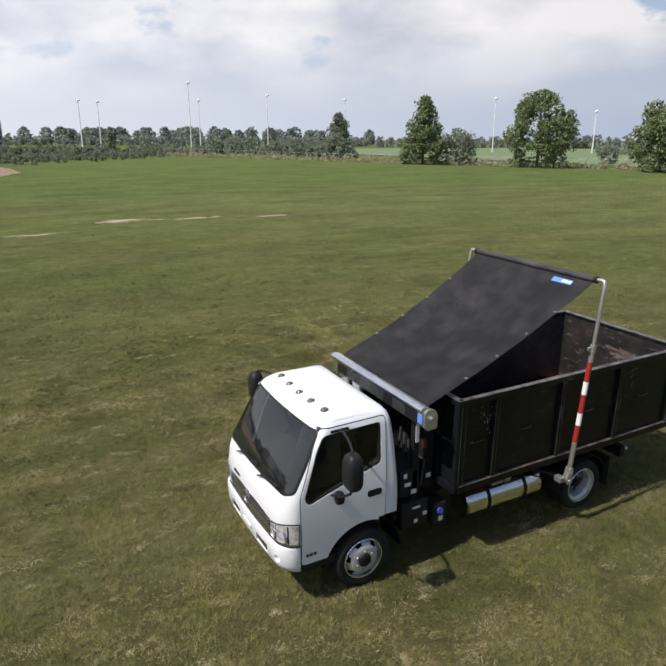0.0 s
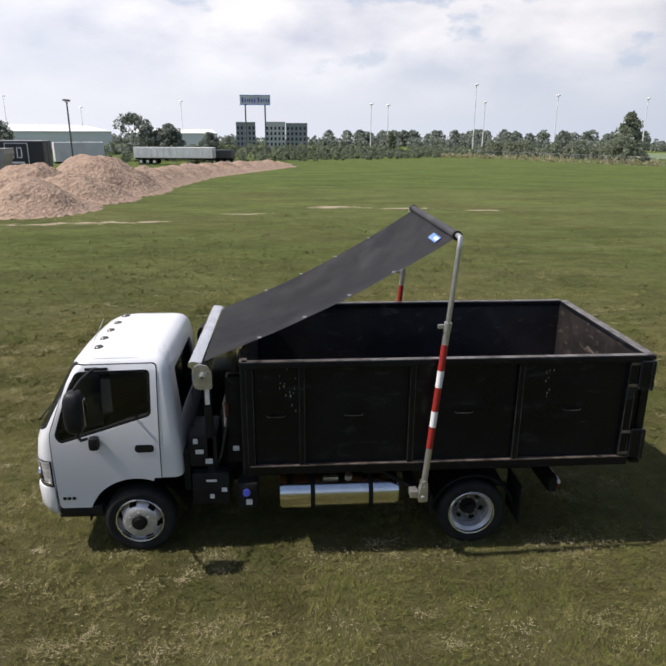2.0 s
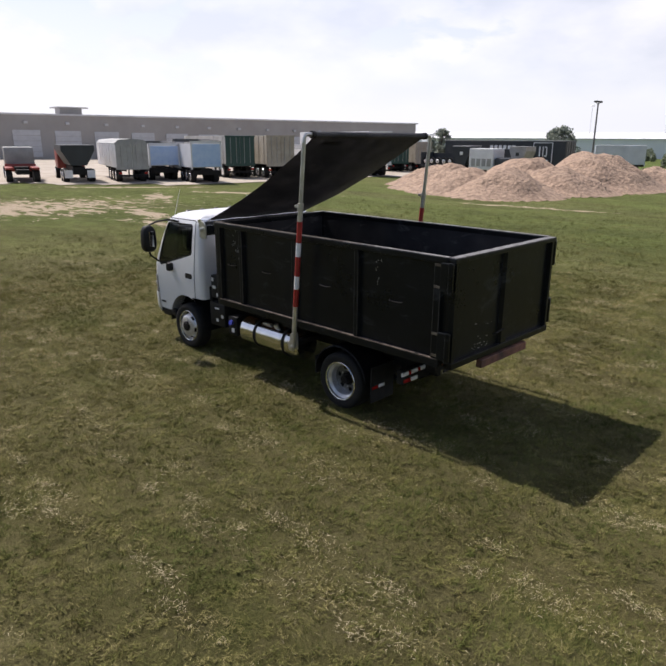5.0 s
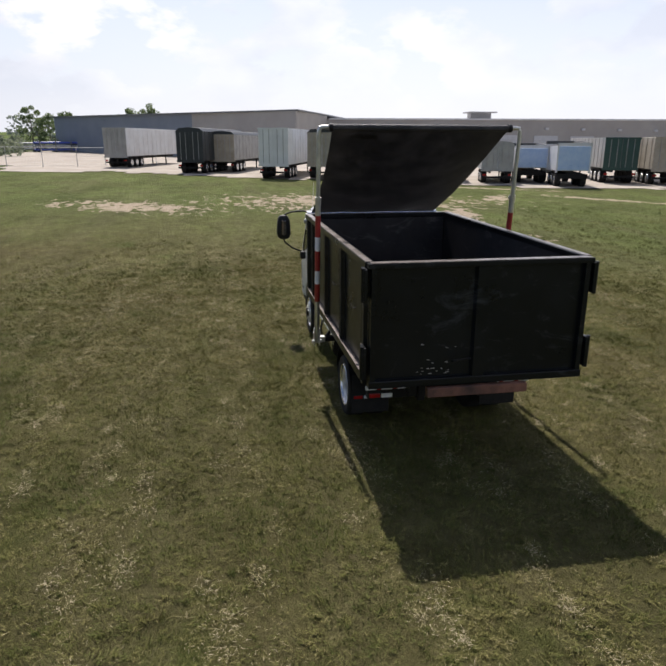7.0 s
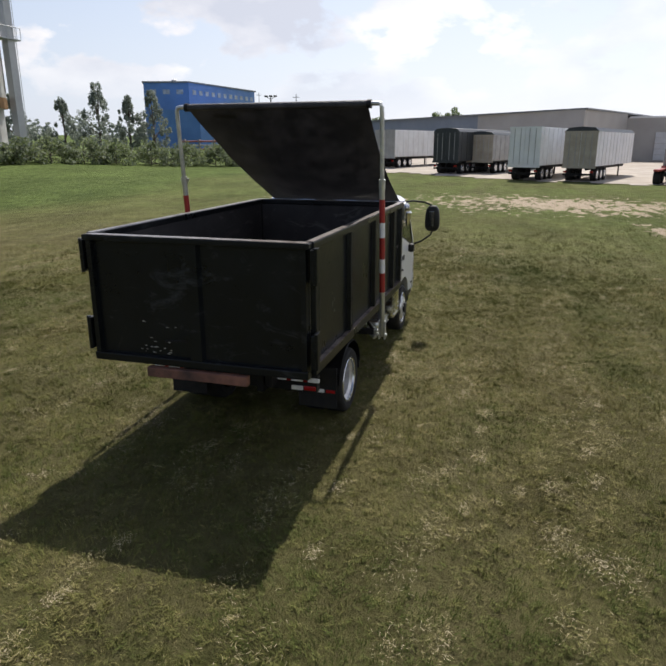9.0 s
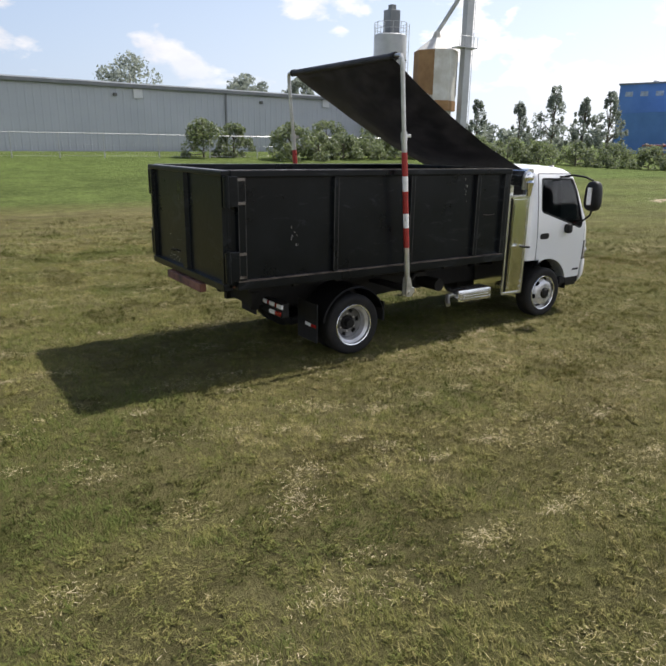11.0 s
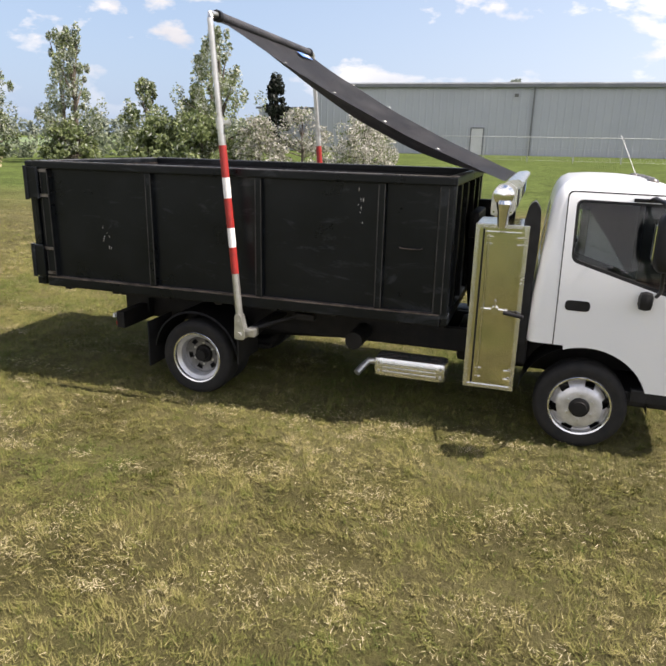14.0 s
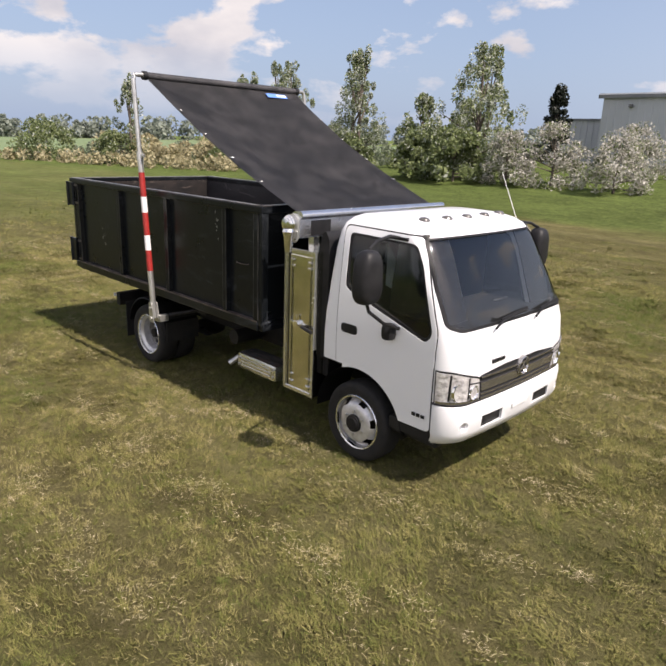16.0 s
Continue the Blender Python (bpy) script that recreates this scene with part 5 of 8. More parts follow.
for s in (1, -1):
    for z0, z1 in ((1.98, 2.30), (1.17, 1.50)):
        bm = B(); box(bm, XR - 0.10, XR + 0.06, s * 1.195, s * 1.235, z0, z1, 0.008); rod(bm, (XR - 0.07, s * 1.235, z0 - 0.01), (XR - 0.07, s * 1.235, z1 + 0.01), 0.022, seg=10)
        part("hinge", bm, M_BIN, gate, "heavy black hinge plate")
        bm = B(); box(bm, XR + 0.06, XR + 0.16, s * 1.196, s * 1.202, z1 - 0.05, z1 - 0.02)
        part("weld_mark", bm, M_EDGE, gate, "bright weld strip")
        bm = B(); box(bm, XR + 0.06, XR + 0.16, s * 1.196, s * 1.202, z0 + 0.02, z0 + 0.05)
        part("weld_mark", bm, M_EDGE, gate, "bright weld strip")

# ---- yard and buildings ----
M_SHED = mat("grey_metal_cladding", (0.36, 0.385, 0.42), (0.33, 0.355, 0.39), 0.25, 0.45, 0.1, 0.03, 6)
M_TRIM = mat("dark_roof_trim", (0.16, 0.17, 0.18), (0.12, 0.13, 0.14), 1.0, 0.5)
M_SHEDDOOR = mat("pale_steel_door", (0.55, 0.56, 0.57), (0.5, 0.51, 0.52), 2, 0.5)
M_DOCK = mat("taupe_wall_panels", (0.37, 0.355, 0.34), (0.33, 0.315, 0.30), 0.3, 0.7)
M_DOCKBLUE = mat("blue_grey_wall_panels", (0.20, 0.23, 0.28), (0.17, 0.20, 0.25), 0.3, 0.7)
M_ROLLER = mat("white_dock_door", (0.55, 0.56, 0.58), (0.48, 0.49, 0.51), 1.5, 0.5)
M_ROOF = mat("pale_roof_edge", (0.74, 0.75, 0.76), (0.58, 0.58, 0.6), 0.5, 0.6)
M_BLUEB = mat("blue_cladding", (0.085, 0.20, 0.46), (0.07, 0.17, 0.40), 0.3, 0.5)
M_WINDOW = mat("pale_window_pane", (0.36, 0.42, 0.48), (0.22, 0.26, 0.3), 0.8, 0.15)
M_DARKWIN = mat("dark_window_pane", (0.03, 0.04, 0.055), (0.05, 0.06, 0.07), 0.8, 0.12)
M_SILO = mat("grey_silo_steel", (0.40, 0.41, 0.42), (0.33, 0.34, 0.35), 0.7, 0.5, 0.2, 0.05, 8)
M_TOWER = mat("white_stained_panels", (0.56, 0.56, 0.54), (0.42, 0.40, 0.36), 0.8, 0.6)
M_TOWERB = mat("rust_brown_panels", (0.30, 0.17, 0.07), (0.22, 0.12, 0.05), 0.9, 0.7)
M_POLE = mat("weathered_pole", (0.16, 0.16, 0.16), (0.11, 0.11, 0.11), 2, 0.6, 0.3)
# far masts: near-white base colour imitates the haze in front of them
M_PALEPOLE = mat("haze_paled_pole", (0.78, 0.78, 0.78), (0.68, 0.68, 0.68), 0.4, 0.6)
M_FENCE = mat("galvanised_fence", (0.45, 0.46, 0.46), (0.36, 0.37, 0.37), 2, 0.5, 0.5)
M_WAREHOUSE = mat("white_warehouse", (0.84, 0.85, 0.86), (0.76, 0.77, 0.79), 0.05, 0.7)
M_APT = mat("apartment_grey", (0.30, 0.31, 0.34), (0.26, 0.27, 0.3), 0.08, 0.7)
M_APTW = mat("apartment_white", (0.6, 0.6, 0.6), (0.52, 0.52, 0.53), 0.08, 0.7)
M_SANDP = rougher(mat("reddish_fill_soil", (0.37, 0.262, 0.185), (0.20, 0.138, 0.10), 2.6, 0.95, 0, 1.0, 4), 0.22)


def wall_run(name, pts, z_top, material, parent, label="", rib=0.0, thick=0.3, z_low=-1.5, pitch=0.6):
    """An upright wall along points on plan; rib: depth of its cladding ribs."""
    bm = B()
    for (x0, y0), (x1, y1) in zip(pts, pts[1:]):
        d = Vector((x1 - x0, y1 - y0, 0))
        n = Vector((d.y, -d.x, 0)).normalized()
        line = []
        if rib:
            k = max(1, int(d.length / pitch))
            for i in range(k):
                a = Vector((x0, y0, 0)) + d * (i / k)
                s = d / k
                line += [a, a + s * 0.70, a + s * 0.76 + n * rib, a + s * 0.92 + n * rib, a + s * 0.98]
            line.append(Vector((x1, y1, 0)))
        else:
            line = [Vector((x0, y0, 0)), Vector((x1, y1, 0))]
        line += [Vector((x1, y1, 0)) - n * thick, Vector((x0, y0, 0)) - n * thick]
        prism(bm, [(p.x, p.y) for p in line], z_low, z_top, "z")
    return part(name, bm, material, parent, label)


# long grey shed
shed = thing("metal_shed", "long grey ribbed metal shed behind a fence", "building")
SY, SB, ST = 51.66, 1.2, 7.5
sw = wall_run("wall", [(-17.2, SY), (40.5, SY)], ST, M_SHED, shed, "grey ribbed metal wall", 0.022, 0.3, SB)
wall_run("wall", [(-17.2, SY + 30), (-17.2, SY + 0.3)], ST, M_SHED, shed, "grey ribbed end wall", 0.05, 0.3, SB)
wall_run("wall", [(40.5, SY), (40.5, SY + 30)], ST, M_SHED, shed, "grey ribbed end wall", 0.05, 0.3, SB)
bm = B(); prism(bm, [(SY - 0.25, ST - 0.02), (SY - 0.25, ST + 0.22), (SY + 15, ST + 1.0), (SY + 30, ST + 0.2), (SY + 30, ST - 0.02)], -17.5, 40.8, "x")
part("roof", bm, M_ROOF, shed, "shallow pale metal roof")
bm = B(); box(bm, -17.55, 40.85, SY - 0.34, SY - 0.22, ST - 0.18, ST + 0.12, 0.02)
part("gutter", bm, M_TRIM, shed, "dark gutter along the eave")
for x in (1.8, 22.3):
    bm = B(); box(bm, x - 0.07, x + 0.07, SY - 0.2, SY - 0.06, SB, ST - 0.15)
    part("downspout", bm, M_TRIM, shed, "grey downspout")
bm = B(); box(bm, -3.05, -2.1, SY - 0.10, SY - 0.06, 1.9, 4.05, 0.01)
dr = part("shed_door", bm, M_SHEDDOOR, shed, "pale steel side door")
bm = B()
for x0, x1, z0, z1 in ((-3.15, -3.05, 1.9, 4.15), (-2.1, -2.0, 1.9, 4.15), (-3.15, -2.0, 4.05, 4.15)):
    box(bm, x0, x1, SY - 0.13, SY - 0.06, z0, z1)
part("door_frame", bm, M_TRIM, dr, "dark door frame")
for x, z in ((33.5, 7.0), (14.0, 6.9)):
    bm = B(); box(bm, x - 0.4, x + 0.4, SY - 0.16, SY - 0.06, z - 0.42, z + 0.38, 0.02)
    part("vent_panel", bm, M_ROLLER, shed, "white square vent panel")
for x in (-14.8, 0.4, 12.0, 26.0):
    bm = B(); box(bm, x - 0.16, x + 0.16, SY - 0.3, SY - 0.06, ST - 0.9, ST - 0.65, 0.04)
    part("wall_lamp", bm, M_POLE, shed, "small dark wall lamp")
annex = thing("annex", "low grey annex beside the shed", "building")
wall_run("wall", [(-26.5, 60.0), (-17.6, 60.0)], 5.9, M_SHED, annex, "grey metal wall", 0.05, 0.3, 0.8)
bm = B(); box(bm, -26.8, -17.5, 59.8, 70, 5.9, 6.1)
part("roof", bm, M_TRIM, annex, "dark flat roof")

# silo, tower and elevator leg
silo = thing("silo", "grey round steel silo on legs with a filter on top", "silo")
sx, sy, sz = 40.6, 50.2, 2.1
bm = B(); lathe(bm, [(1.7, 7.6), (1.72, 7.7), (1.72, 13.9), (1.6, 14.0), (0.01, 14.2)], 32, axis="Z", at=(sx, sy, 0))
part("barrel", bm, M_SILO, silo, "grey steel barrel", smooth=True)
for z in (9.5, 11.6):
    bm = B(); lathe(bm, [(1.72, z - 0.08), (1.79, z - 0.06), (1.79, z + 0.06), (1.72, z + 0.08)], 32, axis="Z", at=(sx, sy, 0))
    part("hoop", bm, M_SILO, silo)
bm = B(); lathe(bm, [(1.72, 7.7), (0.35, 4.4), (0.35, 4.0)], 24, axis="Z", at=(sx, sy, 0))
part("hopper", bm, M_SILO, silo, "grey cone hopper", smooth=True)
for k in range(6):
    a = math.pi / 3 * k + 0.2
    bm = B(); rod(bm, (sx + 1.7 * math.cos(a), sy + 1.7 * math.sin(a), 1.6), (sx + 1.7 * math.cos(a), sy + 1.7 * math.sin(a), 7.8), 0.11, seg=8)
    b2 = a + math.pi / 3
    rod(bm, (sx + 1.7 * math.cos(a), sy + 1.7 * math.sin(a), 2.4), (sx + 1.7 * math.cos(b2), sy + 1.7 * math.sin(b2), 5.6), 0.06, seg=6)
    part("leg", bm, M_SILO, silo, "braced steel leg")
bm = B(); box(bm, sx - 0.55, sx + 0.75, sy - 0.6, sy + 0.6, 14.1, 16.4, 0.08); box(bm, sx - 0.2, sx + 0.4, sy - 0.3, sy + 0.3, 16.4, 16.9, 0.05)
part("filter", bm, M_TRIM, silo, "dark filter unit")
for k in range(12):
    a = 2 * math.pi * k / 12
    bm = B(); rod(bm, (sx + 1.7 * math.cos(a), sy + 1.7 * math.sin(a), 13.9), (sx + 1.7 * math.cos(a), sy + 1.7 * math.sin(a), 15.1), 0.03, seg=6)
    part("guard_post", bm, M_SILO, silo)
for z in (14.5, 15.1):
    bm = B(); lathe(bm, [(1.68, z), (1.72, z), (1.72, z + 0.04)], 24, axis="Z", at=(sx, sy, 0))
    part("guard_rail", bm, M_SILO, silo, "round guard rail")
bm = B()
for s in (-0.2, 0.2):
    rod(bm, (sx + 1.6, sy - 0.9 + s, 2), (sx + 1.6, sy - 0.9 + s, 15.1), 0.03, seg=6)
for k in range(26):
    rod(bm, (sx + 1.6, sy - 1.1, 2.4 + 0.5 * k), (sx + 1.6, sy - 0.7, 2.4 + 0.5 * k), 0.02, seg=5)
part("ladder", bm, M_SILO, silo, "steel ladder")
tower = thing("feed_tower", "eight-sided white and rust brown storage tower", "silo")
tx, ty = 44.2, 47.0
bm = B(); lathe(bm, [(2.25, 6.6), (2.25, 12.4), (0.5, 13.7), (0.3, 14.3), (0.01, 14.4)], 8, axis="Z", at=(tx, ty, 0))
part("bin_body", bm, M_TOWER, tower, "white stained panels")
for k in range(8):
    if k in (1, 3, 4, 7):
        a0, a1 = 2 * math.pi * k / 8, 2 * math.pi * (k + 1) / 8
        bm = B()
        p0, p1 = Vector((tx + 2.29 * math.cos(a0), ty + 2.29 * math.sin(a0), 0)), Vector((tx + 2.29 * math.cos(a1), ty + 2.29 * math.sin(a1), 0))
        prism(bm, [(p0.x, p0.y), (p1.x, p1.y), (p1.x * 0.999, p1.y * 0.999), (p0.x * 0.999, p0.y * 0.999)], 8.0 if k != 1 else 11.2, 12.35, "z")
        part("panel", bm, M_TOWERB, tower, "rust brown panel")
bm = B(); lathe(bm, [(2.3, 6.5), (2.3, 7.5), (2.26, 7.5)], 8, axis="Z", at=(tx, ty, 0))
part("band", bm, M_TOWERB, tower, "rust brown lower band")
bm = B(); lathe(bm, [(1.9, 1.5), (1.9, 6.6), (2.25, 6.6)], 8, axis="Z", at=(tx, ty, 0))
part("plinth", bm, M_TOWER, tower, "pale base")
leg = thing("elevator_leg", "tall grey grain elevator leg with ladder", "elevator")
ex, ey = 46.2, 44.7
bm = B(); box(bm, ex - 0.45, ex + 0.45, ey - 0.35, ey + 0.35, 1.2, 19.0, 0.03); box(bm, ex - 0.8, ex + 1.0, ey - 0.5, ey + 0.5, 18.6, 20.4, 0.2)
part("casing", bm, M_SILO, leg, "grey steel casing")
bm = B(); tube(bm, [(ex - 0.3, ey, 18.7), (ex - 1.0, ey + 0.9, 16.8), (tx, ty, 14.2)], 0.22, 10)
part("spout", bm, M_SILO, leg, "slanting spout pipe", smooth=True)
bm = B()
for s in (-0.22, 0.22):
    rod(bm, (ex + 0.75, ey + s, 1.4), (ex + 0.75, ey + s, 19), 0.03, seg=6)
for k in range(34):
    rod(bm, (ex + 0.75, ey - 0.22, 2 + 0.5 * k), (ex + 0.75, ey + 0.22, 2 + 0.5 * k), 0.02, seg=5)
part("ladder", bm, M_SILO, leg, "steel ladder")
bm = B(); box(bm, ex - 1.5, ex + 1.0, ey - 0.6, ey + 0.6, 12.6, 12.7)
part("platform", bm, M_SILO, leg, "steel platform")
for k in range(6):
    bm = B(); rod(bm, (ex - 1.5 + 0.5 * k, ey - 0.6, 12.7), (ex - 1.5 + 0.5 * k, ey - 0.6, 13.7), 0.03, seg=5)
    part("guard_post", bm, M_SILO, leg)
bm = B(); rod(bm, (ex - 1.5, ey - 0.6, 13.7), (ex + 1.0, ey - 0.6, 13.7), 0.03, seg=5)
part("guard_rail", bm, M_SILO, leg)

# dock building
dock = thing("dock_building", "long taupe warehouse with white dock doors", "building")
wall_run("wall", [(103.5, -16.0), (88.0, -116)], 6.9, M_DOCK, dock, "taupe panel wall", 0, 0.3, -2)
wall_run("wall", [(86.3, -8.8), (103.5, -16.0)], 7.5, M_DOCK, dock, "taupe panel wall", 0, 0.3, -1)
wall_run("wall", [(101.0, 6.0), (86.3, -8.8)], 7.5, M_DOCK, dock, "taupe panel wall", 0, 0.3, -1)
wall_run("wall", [(125.7, 32), (101.0, 6.0)], 7.5, M_DOCKBLUE, dock, "blue grey panel wall", 0, 0.3, -1)
bm = B(); prism(bm, [(87.7, -116.5), (103.3, -16.3), (160, -16.3), (160, -116.5)], 6.9, 7.15, "z")
part("roof", bm, M_ROOF, dock, "pale flat roof edge")
bm = B(); prism(bm, [(86.0, -9.0), (125.6, 32.5), (160, 20), (140, -30), (103.6, -16.2)], 7.5, 7.7, "z")
part("roof", bm, M_TRIM, dock, "flat roof edge")
bm = B(); prism(bm, [(106, -46), (106, -42.2), (108.5, -42.5), (108.5, -45.7)], 7.1, 8.4, "z"); prism(bm, [(105, -46.7), (105, -41.6), (109, -41.8), (109, -46.4)], 8.3, 8.5, "z")
part("roof_unit", bm, M_DOCK, dock, "grey roof unit")
dvec = Vector((103.5 - 88.0, -16.0 + 116, 0)).normalized()
nvec = Vector((-dvec.y, dvec.x, 0))
for k in range(15):
    c = Vector((103.5, -16.0, 0)) - dvec * (6.1 + 6.18 * k) + nvec * 0.10
    if not 88 < c.x < 104:
        continue
    rot = Matrix.Translation(c) @ Matrix.Rotation(math.atan2(dvec.y, dvec.x), 4, "Z")
    z0 = ground_z(c.x, c.y) + 0.30
    bm = B(); box(bm, -2.0, 2.0, -0.03, 0.03, z0, z0 + 4.05, m=rot)
    dd = part("dock_door", bm, M_ROLLER, dock, "white sectional dock door")
    bm = B()
    for q in range(1, 5):
        box(bm, -2.0, 2.0, 0.025, 0.045, z0 + q * 0.81 - 0.02, z0 + q * 0.81 + 0.02, m=rot)
    part("door_joint", bm, M_DOCK, dd)
    bm = B(); box(bm, -0.3, 0.3, 0.02, 0.3, z0 + 5.0, z0 + 5.35, 0.03, m=rot)
    part("dock_lamp", bm, M_ROLLER, dock, "small wall lamp")
for f, w, z0, z1 in ((0.2, 1.6, 2.6, 4.6),):
    p = Vector((101.0, 6.0, 0)).lerp(Vector((125.7, 32, 0)), f)
    m = Matrix.Translation(p + Vector((-0.25, 0.22, 0))) @ Matrix.Rotation(math.atan2(26, 24.7), 4, "Z")
    bm = B(); box(bm, -w, w, -0.05, 0.05, z0, z1, m=m)
    part("window", bm, M_DARKWIN, dock, "dark office window")

# blue plant
blue = thing("blue_plant", "tall blue clad industrial building with window bands", "building")
bm = B(); prism(bm, [(162.0, 104), (166.0, 92), (203, 88), (222, 110), (200, 124)], -1, 20.0, "z")
tall = part("main_block", bm, M_BLUEB, blue, "tall blue block")
bm = B(); prism(bm, [(151, 96), (149.0, 80), (178.5, 71), (186, 87)], -1, 12.0, "z")
lowb = part("front_block", bm, M_BLUEB, blue, "lower blue front block")
bm = B(); prism(bm, [(161.6, 104.2), (165.7, 91.7), (203.4, 87.6), (222.6, 110), (200, 124.5)], 20.0, 20.4, "z")
part("roof", bm, M_TRIM, blue, "dark roof edge")
for f in (0.1, 0.32, 0.55):
    px, py = 166 + 37 * f, 95 - 4 * f
    bm = B(); rod(bm, (px, py + 4, 20.3), (px, py + 4, 21.2), 0.7, seg=12); rod(bm, (px, py + 4, 21.2), (px, py + 4, 21.5), 0.9, 0.4, seg=12)
    part("roof_vent", bm, M_ROOF, blue, "pale round roof vent")


def window_band(a, b, n, z0, z1, parent, w=0.62, material=None):
    a, b = Vector((*a, 0)), Vector((*b, 0))
    d = (b - a) / n
    nn = Vector((d.y, -d.x, 0)).normalized()
    for k in range(n):
        p, q = a + d * (k + 0.5 - w / 2), a + d * (k + 0.5 + w / 2)
        o = nn * 0.06
        bm = B(); prism(bm, [((p + o).x, (p + o).y), ((q + o).x, (q + o).y), ((q - o).x, (q - o).y), ((p - o).x, (p - o).y)], z0, z1, "z")
        part("window", bm, material or M_WINDOW, parent)


window_band((167.0, 91.9), (202.5, 88.05), 11, 17.0, 18.2, tall, 0.5)
window_band((162.2, 103.4), (165.8, 92.6), 3, 17.0, 18.2, tall, 0.5)
window_band((158, 77.25), (177.5, 71.3), 8, 8.9, 10.1, lowb, 0.5)
window_band((166.8, 91.9), (172, 91.35), 2, 13.6, 14.6, tall, 0.4)


def material_rack(x, y, w, h, turn, skin, label):
    """Stacked steel sections on a rack in the plant's yard."""
    ob = thing("steel_stack", label, "steel stack", Matrix.Translation((x, y, ground_z(x, y))) @ Matrix.Rotation(radians(turn), 4, "Z"), group="yard stacks")
    for sx in (-w / 2, -w / 6, w / 6, w / 2):
        bm = B(); box(bm, sx - 0.12, sx + 0.12, -0.9, 0.9, -0.2, h, 0.02)
        part("upright", bm, M_TRIM, ob)
    for k in range(3):
        for q in range(4):
            bm = B(); rod(bm, (-w / 2 - 0.6 + 0.3 * q, -0.6 + 0.4 * q, h * (0.15 + 0.3 * k) + 0.2), (w / 2 + 0.8 - 0.2 * q, -0.6 + 0.4 * q, h * (0.15 + 0.3 * k) + 0.2), 0.18, seg=8)
            part("steel_section", bm, skin if k != 1 else M_VANWT, ob)


M_VANWT = mat("pale_sections", (0.55, 0.55, 0.54), (0.4, 0.39, 0.37), 1.0, 0.6)
M_REDLEAD = mat("red_primed_steel", (0.30, 0.09, 0.06), (0.2, 0.06, 0.045), 1.0, 0.7)
for x, y, w, h, turn, mt in ((118.5, 62.5, 9, 2.6, 110, M_REDLEAD), (121.0, 55.5, 8, 2.4, 115, M_REDLEAD), (123.5, 48.0, 7, 1.9, 115, M_VANWT), (120, 38.5, 8, 1.7, 120, M_VANWT), (121, 30.0, 8, 2.0, 115, M_SIGNBLUE)):
    material_rack(x, y, w, h, turn, mt, "stack of long steel sections in the plant yard")

# ---- fences, masts, poles ----
def fence(name, label, pts, h, pitch=3.0, wires=3, post=0.035):
    ob = thing(name, label, "fence")
    cum = []
    for (x0, y0), (x1, y1) in zip(pts, pts[1:]):
        n = max(1, int(math.hypot(x1 - x0, y1 - y0) / pitch))
        cum += [(x0 + (x1 - x0) * k / n, y0 + (y1 - y0) * k / n) for k in range(n)]
    cum.append(pts[-1])
    zs = [ground_z(*p) for p in cum]
    for (x, y), z in zip(cum, zs):
        bm = B(); rod(bm, (x, y, z - 0.2), (x, y, z + h + 0.06), post, seg=6)
        part("post", bm, M_FENCE, ob)
    bm = B()
    for q in range(wires):
        zz = h * (1 - q / max(1, wires - 1) * 0.92)
        for (a, za), (b, zb) in zip(zip(cum, zs), list(zip(cum, zs))[1:]):
            rod(bm, (*a, za + zz), (*b, zb + zz), 0.024 if q == 0 else 0.006, seg=4, caps=False)
    for a, b, za, zb in zip(cum, cum[1:], zs, zs[1:]):
        L = math.hypot(b[0] - a[0], b[1] - a[1])
        n = max(2, int(L / 0.3))
        for k in range(n):
            for u0, u1 in ((k / n, min(1, (k + h / 0.55 * 0.0 + 2) / n)), (min(1, (k + 2) / n), k / n)):
                p0 = (a[0] + (b[0] - a[0]) * u0, a[1] + (b[1] - a[1]) * u0, za + (zb - za) * u0 + 0.05)
                p1 = (a[0] + (b[0] - a[0]) * u1, a[1] + (b[1] - a[1]) * u1, za + (zb - za) * u1 + h)
                rod(bm, p0, p1, 0.004, seg=3, caps=False)
    part("mesh", bm, M_FENCE, ob, "wire mesh and top rail")
    return ob


fence("chain_link_fence", "galvanised chain-link fence in front of the shed", [(-4, 41.5), (8, 41), (19.5, 39.8), (22, 40.5), (38, 40.5)], 1.65)
fence("chain_link_fence", "chain-link fence along the gravel yard", [(62.5, 26.5), (66, 17), (73, 9.5)], 2.0)
fence("chain_link_fence", "chain-link fence at the far edge of the field", [(-128, -52), (-106, -74), (-96, -90), (-84, -114), (-70, -150), (-66, -200), (-58, -250)], 1.9, 6.0, 2, 0.06)


def mast(x, y, top, label):
    ob = thing("light_mast", label, "light mast", Matrix.Translation((x, y, ground_z(x, y))))
    h = top - ground_z(x, y)
    bm = B(); rod(bm, (0, 0, -0.2), (0, 0, h - 0.2), 0.13, 0.075, seg=12); rod(bm, (0, 0, 0), (0, 0, 0.7), 0.3, 0.28, seg=12)
    part("pole", bm, M_POLE, ob, "dark steel pole", smooth=True)
    for k, dy in enumerate((-0.55, 0.0, 0.55)):
        bm = B(); rod(bm, (0, 0, h - 0.35), (0.05 * (k - 1), dy, h - 0.1), 0.03, seg=6)
        box(bm, -0.2, 0.2, dy - 0.16, dy + 0.16, h - 0.12, h + 0.06, 0.04)
        part("lamp_head", bm, M_POLE, ob, "dark flood lamp", smooth=True)


